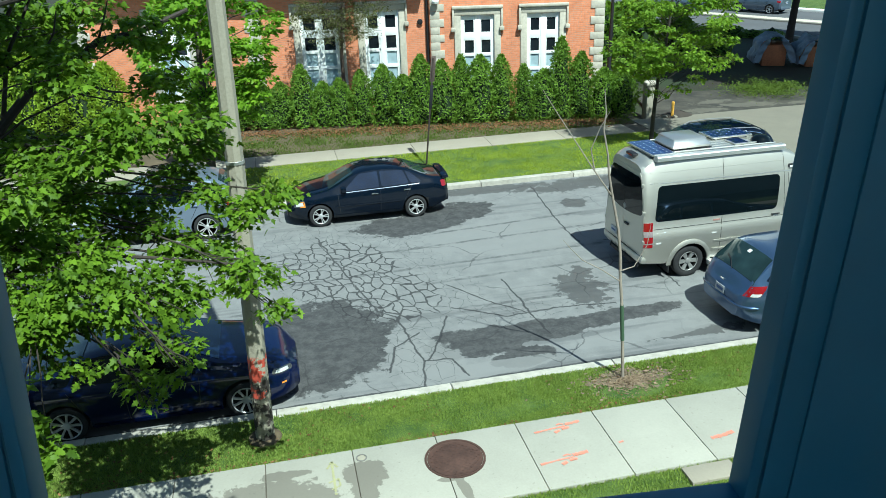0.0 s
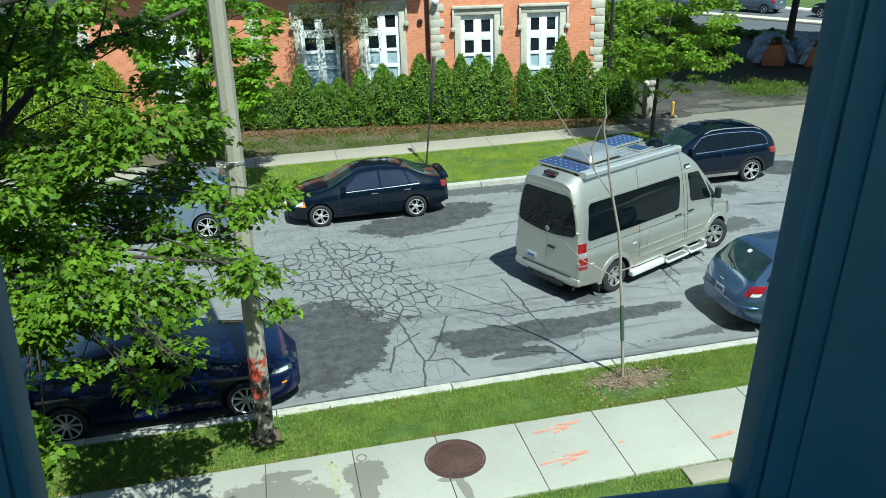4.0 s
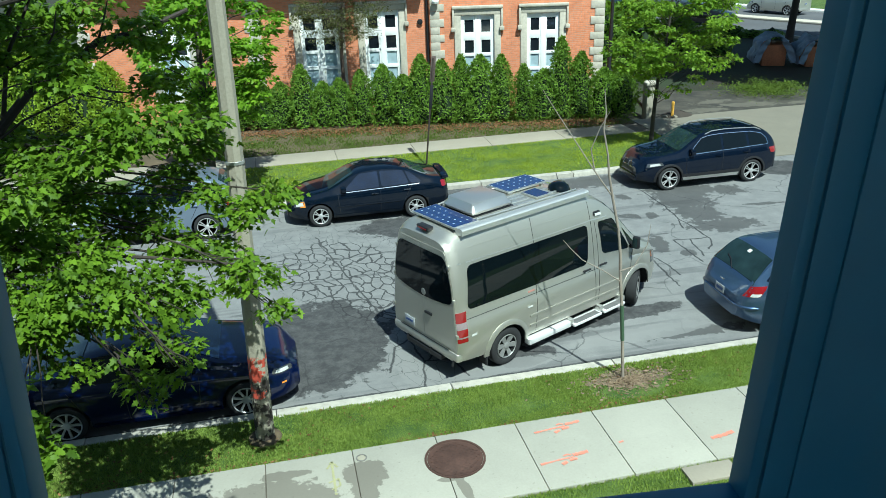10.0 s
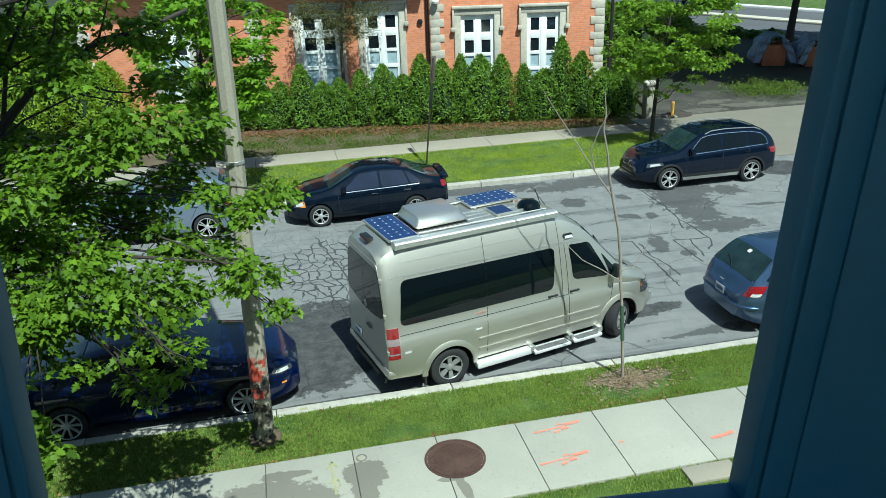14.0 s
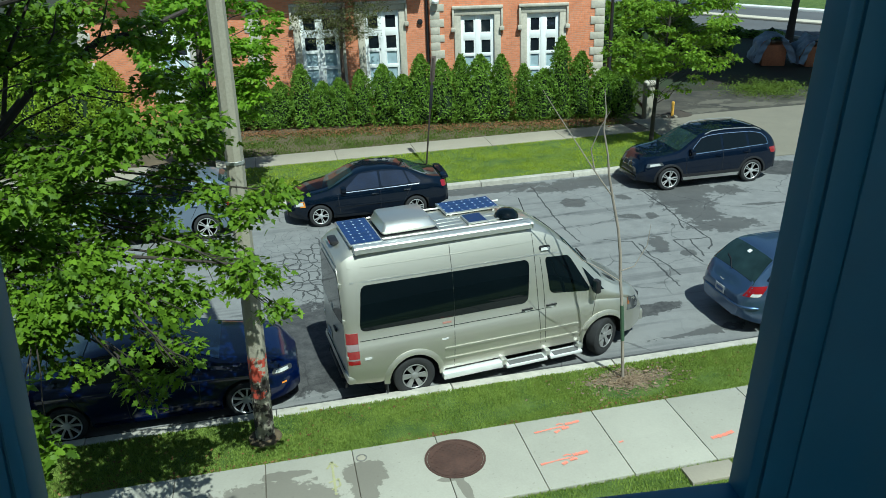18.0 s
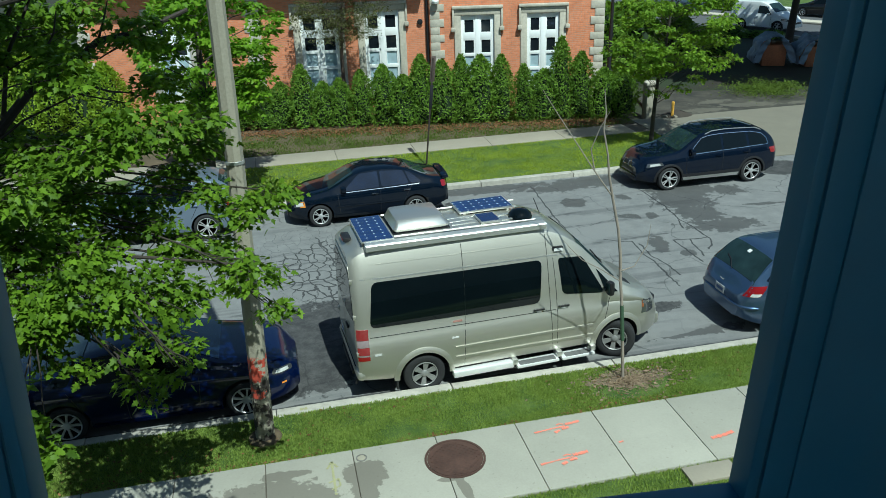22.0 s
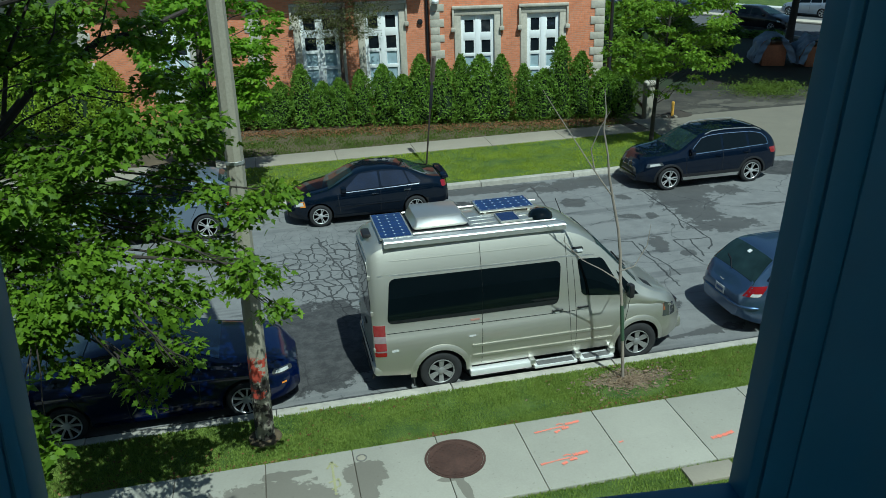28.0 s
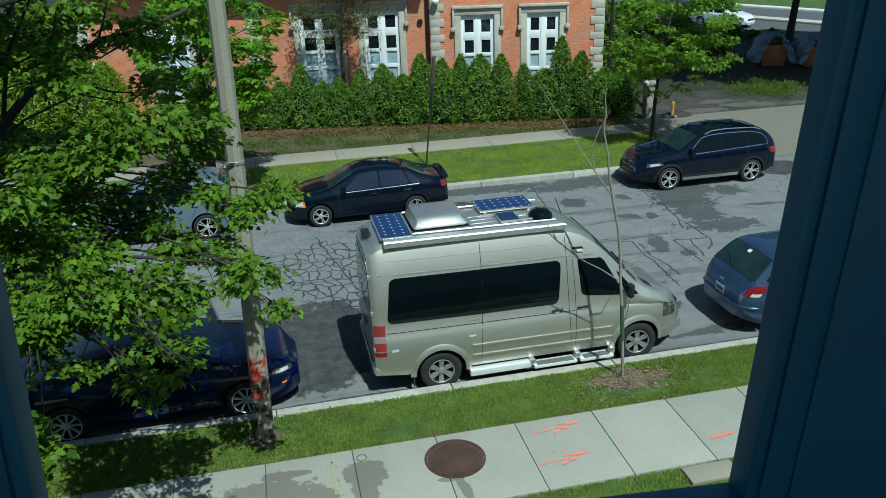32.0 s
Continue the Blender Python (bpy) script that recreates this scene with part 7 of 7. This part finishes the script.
ARROW = [([(-0.38, -0.04), (-0.1, -0.005), (0.12, 0.01)], 0.017), ([(-0.09, -0.115), (0.0, -0.075)], 0.034), ([(0.05, -0.05), (0.17, -0.035)], 0.030), ([(0.14, 0.05), (0.25, 0.06), (0.38, 0.08)], 0.036), ([(-0.01, 0.06), (0.05, 0.085), (0.11, 0.06)], 0.014), ([(-0.40, -0.045), (-0.31, -0.03)], 0.026)]
mark("paint_mark", "orange sprayed utility mark on the pavement", ARROW, M["orange_spray"], 3.82, 9.80)
mark("paint_mark", "orange sprayed utility mark on the pavement", ARROW, M["orange_spray"], 3.66, 9.04)
mark("paint_mark", "small orange sprayed dot on the pavement", [([(-0.04, 0), (0.04, 0.01)], 0.02)], M["orange_spray"], 4.62, 9.20)
mark("paint_mark", "orange sprayed dash on the pavement", [([(-0.2, -0.02), (0.0, 0.0), (0.2, 0.05)], 0.04)], M["orange_spray"], 6.18, 8.95)
mark("paint_mark", "faded yellow sprayed arrow on the pavement", [([(0, -0.38), (0, 0.36)], 0.022), ([(-0.08, 0.22), (0.0, 0.37), (0.08, 0.22)], 0.025), ([(-0.08, -0.1), (0.07, -0.04), (0.08, -0.2), (-0.06, -0.26)], 0.018)], M["yellow_spray"], 0.27, 9.5)
mark("paint_mark", "short faded yellow sprayed dash on the kerb", [([(-0.06, 0), (0.06, 0.01)], 0.04)], M["yellow_spray"], -0.05, 11.44, 0.141)
solid("paving_stone", box(5.18, 5.95, 8.05, 8.40, 0.08, 0.175, 0.012), M["walk_far"], "loose concrete paving stone in the grass", "paving stone")

# gate post, bollard and the covered pile in the yard
gp = thing("gate_post", pose(14.6, 28.6, 0.0), "grey stone gate post at the driveway", "gate post")
part("shaft", box(-0.2, 0.2, -0.2, 0.2, 0, 1.35, 0.02), M["concrete_pole"], gp)
part("capstone", box(-0.26, 0.26, -0.26, 0.26, 1.351, 1.48, 0.03), M["stone"], gp, "pale stone cap")
bo = thing("bollard", pose(15.29, 27.95, 0.1), "yellow painted steel bollard", "bollard")
part("pipe", tube([(0, 0, -0.05), (0, 0, 0.62)], 0.055, 14), M["yellow_paint"], bo)
part("cap", lathe([(0.056, 0), (0.05, 0.03), (0.001, 0.045)], "z", 14), M["yellow_paint"], bo, at=pose(0, 0, 0.62))


def tarp(x, y, w, h, seed):
    ob = thing("covered_pile", pose(x, y, 0.0, 0, 0, -30 + seed * 6), "brick pile half covered by grey plastic sheeting", "pile")
    n = 30

    def f(s, t):
        a = (s - 0.5) * 2.9
        px, pz = math.sin(a) * w, math.cos(a) * h
        py = (t - 0.5) * 1.9
        q = Vector((px, py, max(0.02, pz)))
        k = noise.fractal(q * 2.2 + Vector((seed * 7, 0, 0)), 1.0, 2.0, 4) * 0.16
        return (px * (1 + k), py + k * 0.6, max(0.0, pz * (1 + k * 0.8)))

    part("sheet", plate(f, n, 18, 0.01, out=(0, 0, 1)), M["tarp"], ob, "crumpled grey plastic sheet")
    for e in (-1, 1):
        def curtain(s, t, e=e):
            a = e * (0.25 + 1.15 * s)
            ox, oz = math.sin(a) * w, math.cos(a) * h
            ix = e * w * (0.30 + 0.35 * s)
            fold = 0.05 * math.sin(14 * s + 5 * t + seed)
            return (ox + (ix - ox) * t * 0.8, -0.96 - 0.22 * s + fold, max(0.02, oz * (1 - 0.25 * t * s) - 0.3 * t * (1 - s)))

        part("curtain", plate(curtain, 14, 8, 0.008, out=(0, -1, 0)), M["tarp"], ob, "hanging fold of the plastic sheet")
    part("bricks", box(-w * 0.55, w * 0.55, -0.85, 0.7, 0, h * 0.72, 0.05), M["orange_sheet"], ob, "stack of orange bricks")


tarp(26.0, 37.6, 1.05, 1.5, 1)
tarp(27.7, 36.6, 1.0, 1.4, 2)

car("hatchback", "white hatchback parked beside the brick house", pose(-10.6, 30.2, 0.0, 0, 0, 100), dict(HATCH), M["white_paint"], "parked cars")


def rubble(x, y, z):
    """Low heap of dark soil with broken pale stones."""
    ob = thing("rubble_heap", pose(x, y, z), "small heap of dark soil and broken pale stones", "rubble")
    rng = random.Random(3)
    part("soil_heap", plate(lambda s, t: (0.7 * t * math.cos(2 * math.pi * s), 0.5 * t * math.sin(2 * math.pi * s), 0.22 * (1 - t) ** 0.8 + 0.05 * noise.noise(Vector((s * 9, t * 5, 0))) * (1 - t)), 22, 6), M["bark"], ob)
    for i in range(9):
        b = box(-0.09, 0.09, -0.06, 0.06, -0.04, 0.05, 0.02)
        for v in b.verts:
            v.co += Vector((rng.uniform(-1, 1), rng.uniform(-1, 1), rng.uniform(-1, 1))) * 0.02
        part("stone", b, M["walk_far"], ob, at=pose(rng.uniform(-0.9, 0.6), rng.uniform(-0.5, 0.3), 0.06, 0, 0, rng.uniform(0, 180)))


rubble(15.6, 28.22, 0.13)


# ---- traffic on the cross street ----
LANES = {"near": (50.8, 1.0), "far": (59.4, -1.0)}
TRAFFIC = []


def traffic_car(lane, base, colour, label, keys, name="car"):
    """keys: (seconds, metres along the cross street); before and after them it keeps its pace."""
    key = id(base)
    if key in CAR_CACHE:
        ob = repaint(CAR_CACHE[key][0], pose(0, 0, 0), name, label, CAR_CACHE[key][1], colour)
    else:
        ob, _, _ = car(name, label, pose(0, 0, 0), base, colour, "traffic on the cross street")
        CAR_CACHE[key] = (ob, colour)
    TRAFFIC.append((ob, lane, keys))


CARGO = dict(SUV, top=[(-0.95, 1.45), (-0.9, 1.78), (-0.6, 1.86), (1.3, 1.88), (1.75, 1.72), (2.45, 1.15), (3.0, 1.02), (3.35, 0.84), (3.48, 0.58)], plan=[(-0.95, 0.80), (-0.88, 0.86)] + SUV["plan"][2:],
             belt=[(-0.95, 1.05), (2.2, 1.02), (3.1, 0.9), (3.48, 0.56)], side_glass=[[(1.15, 1.14), (2.15, 1.08), (1.72, 1.58), (1.18, 1.62)]], rear_glass=(-0.93, -0.90, 0.6, 0.6), tumble=0.12)
traffic_car("near", HATCH, M["white_paint"], "white hatchback driving along the cross street", [(8.0, -40.2), (8.5, -35.6), (9.0, -28.1)], "hatchback")
traffic_car("near", SEDAN, M["black_paint"], "dark sedan driving along the cross street", [(10.0, -35.3), (10.5, -28.8)], "sedan")
traffic_car("near", SUV, M["black_paint"], "black SUV driving along the cross street", [(11.5, -32.2), (12.0, -28.0)], "suv")
traffic_car("near", SEDAN, M["civic_paint"], "dark blue sedan driving along the cross street", [(13.0, -31.4), (13.5, -27.6)], "sedan")
traffic_car("near", SEDAN, M["black_paint"], "dark sedan driving along the cross street", [(14.5, -34.9), (15.0, -30.0)], "sedan")
traffic_car("near", SUV, M["black_paint"], "black SUV driving along the cross street", [(16.0, -32.8), (16.5, -28.1)], "suv")
traffic_car("near", SUV, M["white_paint"], "white SUV driving along the cross street", [(16.5, -33.8), (17.0, -28.2)], "suv")
traffic_car("near", HATCH, M["black_paint"], "black hatchback driving along the cross street", [(18.5, -34.8), (19.0, -29.2)], "hatchback")
traffic_car("near", SEDAN, M["silver_paint"], "silver sedan driving along the cross street", [(20.0, -33.9), (20.5, -29.3)], "sedan")
traffic_car("near", CARGO, M["white_paint"], "white delivery van driving along the cross street", [(21.5, -35.6), (22.0, -30.6), (22.3, -28.1)], "cargo_van")
traffic_car("near", SUV, M["black_paint"], "black SUV driving along the cross street", [(23.5, -33.5), (24.0, -29.2)], "suv")
traffic_car("near", SUV, M["black_paint"], "black SUV driving along the cross street", [(27.2, -30.2), (27.5, -27.7)], "suv")
traffic_car("near", HATCH, M["black_paint"], "black hatchback driving along the cross street", [(27.8, -33.3), (28.0, -31.0), (28.3, -29.3), (28.6, -27.7)], "hatchback")
traffic_car("near", SEDAN, M["black_paint"], "dark sedan driving along the cross street", [(29.6, -33.5), (30.2, -29.1), (30.5, -27.5)], "sedan")
traffic_car("near", SEDAN, M["white_paint"], "white sedan driving along the cross street", [(31.4, -38.8), (32.0, -33.9)], "sedan")
traffic_car("far", SUV, M["grey_paint"], "grey blue wagon waiting on the cross street", [(0, -36.4), (3.5, -36.4), (4.5, -37.3), (5.5, -39.3), (6.5, -42.5)], "suv")
traffic_car("far", SUV, M["black_paint"], "black SUV driving off along the cross street", [(5.0, -31.6), (6.0, -32.2), (7.0, -33.5), (8.0, -36.2), (9.0, -39.5)], "suv")
traffic_car("far", CARGO, M["van_paint"], "beige minivan driving along the cross street", [(8.5, -31.8), (9.5, -33.2), (10.5, -36.7), (11.5, -40.2)], "minivan")
traffic_car("far", SUV, M["civic_paint"], "dark wagon driving along the cross street", [(12.0, -32.4), (12.5, -33.6), (13.0, -35.8), (14.0, -41.2)], "suv")
traffic_car("far", SEDAN, M["white_paint"], "white sedan driving along the cross street", [(16.5, -31.9), (17.0, -35.7), (17.5, -39.3)], "sedan")
traffic_car("far", SUV, M["civic_paint"], "dark SUV driving along the cross street", [(21.0, -31.9), (21.5, -34.8)], "suv")
traffic_car("far", SEDAN, M["black_paint"], "black sedan driving along the cross street", [(22.2, -32.5), (22.5, -34.6)], "sedan")
traffic_car("far", HATCH, M["white_paint"], "white hatchback driving along the cross street", [(23.0, -31.8), (23.5, -34.5), (24.0, -38.9)], "hatchback")
traffic_car("far", CARGO, M["silver_paint"], "silver minivan driving along the cross street", [(25.0, -30.0), (25.5, -33.1)], "minivan")
traffic_car("far", HATCH, M["silver_paint"], "silver hatchback driving along the cross street", [(28.0, -32.2), (28.3, -34.1), (28.6, -37.6), (29.0, -41.3)], "hatchback")


# ---- what moves ----
VAN_PATH = [(0, 8.66, 15.62, 2.0), (1, 8.10, 15.65, 3.0), (2, 7.56, 15.62, 9.0), (3, 6.98, 15.53, 17.0), (3.5, 6.69, 15.40, 21.0), (4.5, 6.12, 15.10, 30.0), (5.5, 5.52, 14.74, 37.5),
            (6, 5.26, 14.55, 38.8), (7, 4.66, 14.04, 37.0), (8, 4.07, 13.52, 34.2), (9, 3.67, 13.24, 30.2), (10, 3.28, 13.00, 25.7), (11, 2.95, 12.82, 21.6), (12, 2.68, 12.72, 18.0),
            (13, 2.48, 12.66, 15.7), (14, 2.31, 12.62, 13.6), (16.5, 1.92, 12.54, 8.9), (17.5, 1.78, 12.53, 6.8), (18, 1.77, 12.53, 6.5), (20, 1.77, 12.53, 6.3), (21, 1.86, 12.54, 5.2),
            (22, 2.00, 12.56, 3.6), (23, 2.23, 12.57, 1.2), (24, 2.35, 12.57, 0.4)]
STEER = [(0, -6), (2, -18), (3.5, -24), (5, -10), (6, 8), (7.5, 26), (9, 32), (12, 30), (16, 28), (18, 28), (19, 8), (20, -12), (20.5, -24), (22, -27), (23, -14), (24, -3), (32, -2)]


def hermite(rows, t, col):
    """Smooth value between the rows of a path."""
    ts, vs = [r[0] for r in rows], [r[col] for r in rows]
    if t <= ts[0] or t >= ts[-1]:
        return vs[0] if t <= ts[0] else vs[-1]
    i = max(k for k in range(len(ts) - 1) if ts[k] <= t)

    def slope(k):
        if k == 0 or k == len(ts) - 1:
            j = min(k, len(ts) - 2)
            return (vs[j + 1] - vs[j]) / (ts[j + 1] - ts[j]) if k == 0 else 0.0
        a, b = (vs[k] - vs[k - 1]) / (ts[k] - ts[k - 1]), (vs[k + 1] - vs[k]) / (ts[k + 1] - ts[k])
        return 0.0 if a * b <= 0 else 2 * a * b / (a + b)

    h = ts[i + 1] - ts[i]
    u = (t - ts[i]) / h
    return (vs[i] * (1 + 2 * u) * (1 - u) ** 2 + vs[i + 1] * u * u * (3 - 2 * u) + h * slope(i) * u * (1 - u) ** 2 - h * slope(i + 1) * u * u * (1 - u))


def motions():
    times = [i * 0.25 for i in range(129)]
    path = [(t, *(hermite(VAN_PATH, t, c) for c in (1, 2, 3))) for t in times]
    walk(VAN, [(t, pose(x, y, 0.0, 0, 0, h)) for t, x, y, h in path])
    # distance rolled, backwards negative
    roll, rolled = [0.0], 0.0
    for (t0, x0, y0, h0), (t1, x1, y1, h1) in zip(path, path[1:]):
        a = radians((h0 + h1) / 2)
        rolled += (x1 - x0) * math.cos(a) + (y1 - y0) * math.sin(a)
        roll.append(rolled)
    for k, wheel in enumerate(VAN_WHEELS):
        front, side = k >= 2, -1 if k % 2 == 0 else 1
        rows = []
        for t, d in zip(times, roll):
            st = float(np.interp(t, [s[0] for s in STEER], [s[1] for s in STEER])) if front else 0.0
            spin = math.degrees(d / 0.372)
            turn = Matrix.Rotation(radians(st + (0 if side < 0 else 180)), 4, "Z") @ Matrix.Rotation(radians(spin * (1 if side < 0 else -1)), 4, "Y")
            rows.append((t, Matrix.Translation((3.665 if front else 0.0, side * 0.865, 0.372)) @ turn))
        walk(wheel, rows)
    for ob, lane, keys in TRAFFIC:
        n, way = LANES[lane]
        (ta, sa), (tb, sb) = keys[0], keys[1]
        (tc, sc), (td, sd) = keys[-2], keys[-1]
        va = way * max(2.0, abs((sb - sa) / (tb - ta))) if ta > 0 else 0.0
        vd = way * (12.0 if sd > -29.5 or sd < -38 else max(2.0, abs((sd - sc) / (td - tc))))
        rows = []
        for t in sorted({*range(33), *[k[0] for k in keys]}):
            if t < ta:
                s = sa + va * (t - ta)
            elif t > td:
                s = sd + vd * (t - td)
            else:
                s = float(np.interp(t, [k[0] for k in keys], [k[1] for k in keys]))
            x, y = n * 0.9075 + s * 0.42, n * 0.42 - s * 0.9075
            rows.append((t, pose(x - way * 0.42 * 1.3, y + way * 0.9075 * 1.3, 0.004, 0, 0, -65.17 if way > 0 else 114.83)))
        walk(ob, rows)


motions()
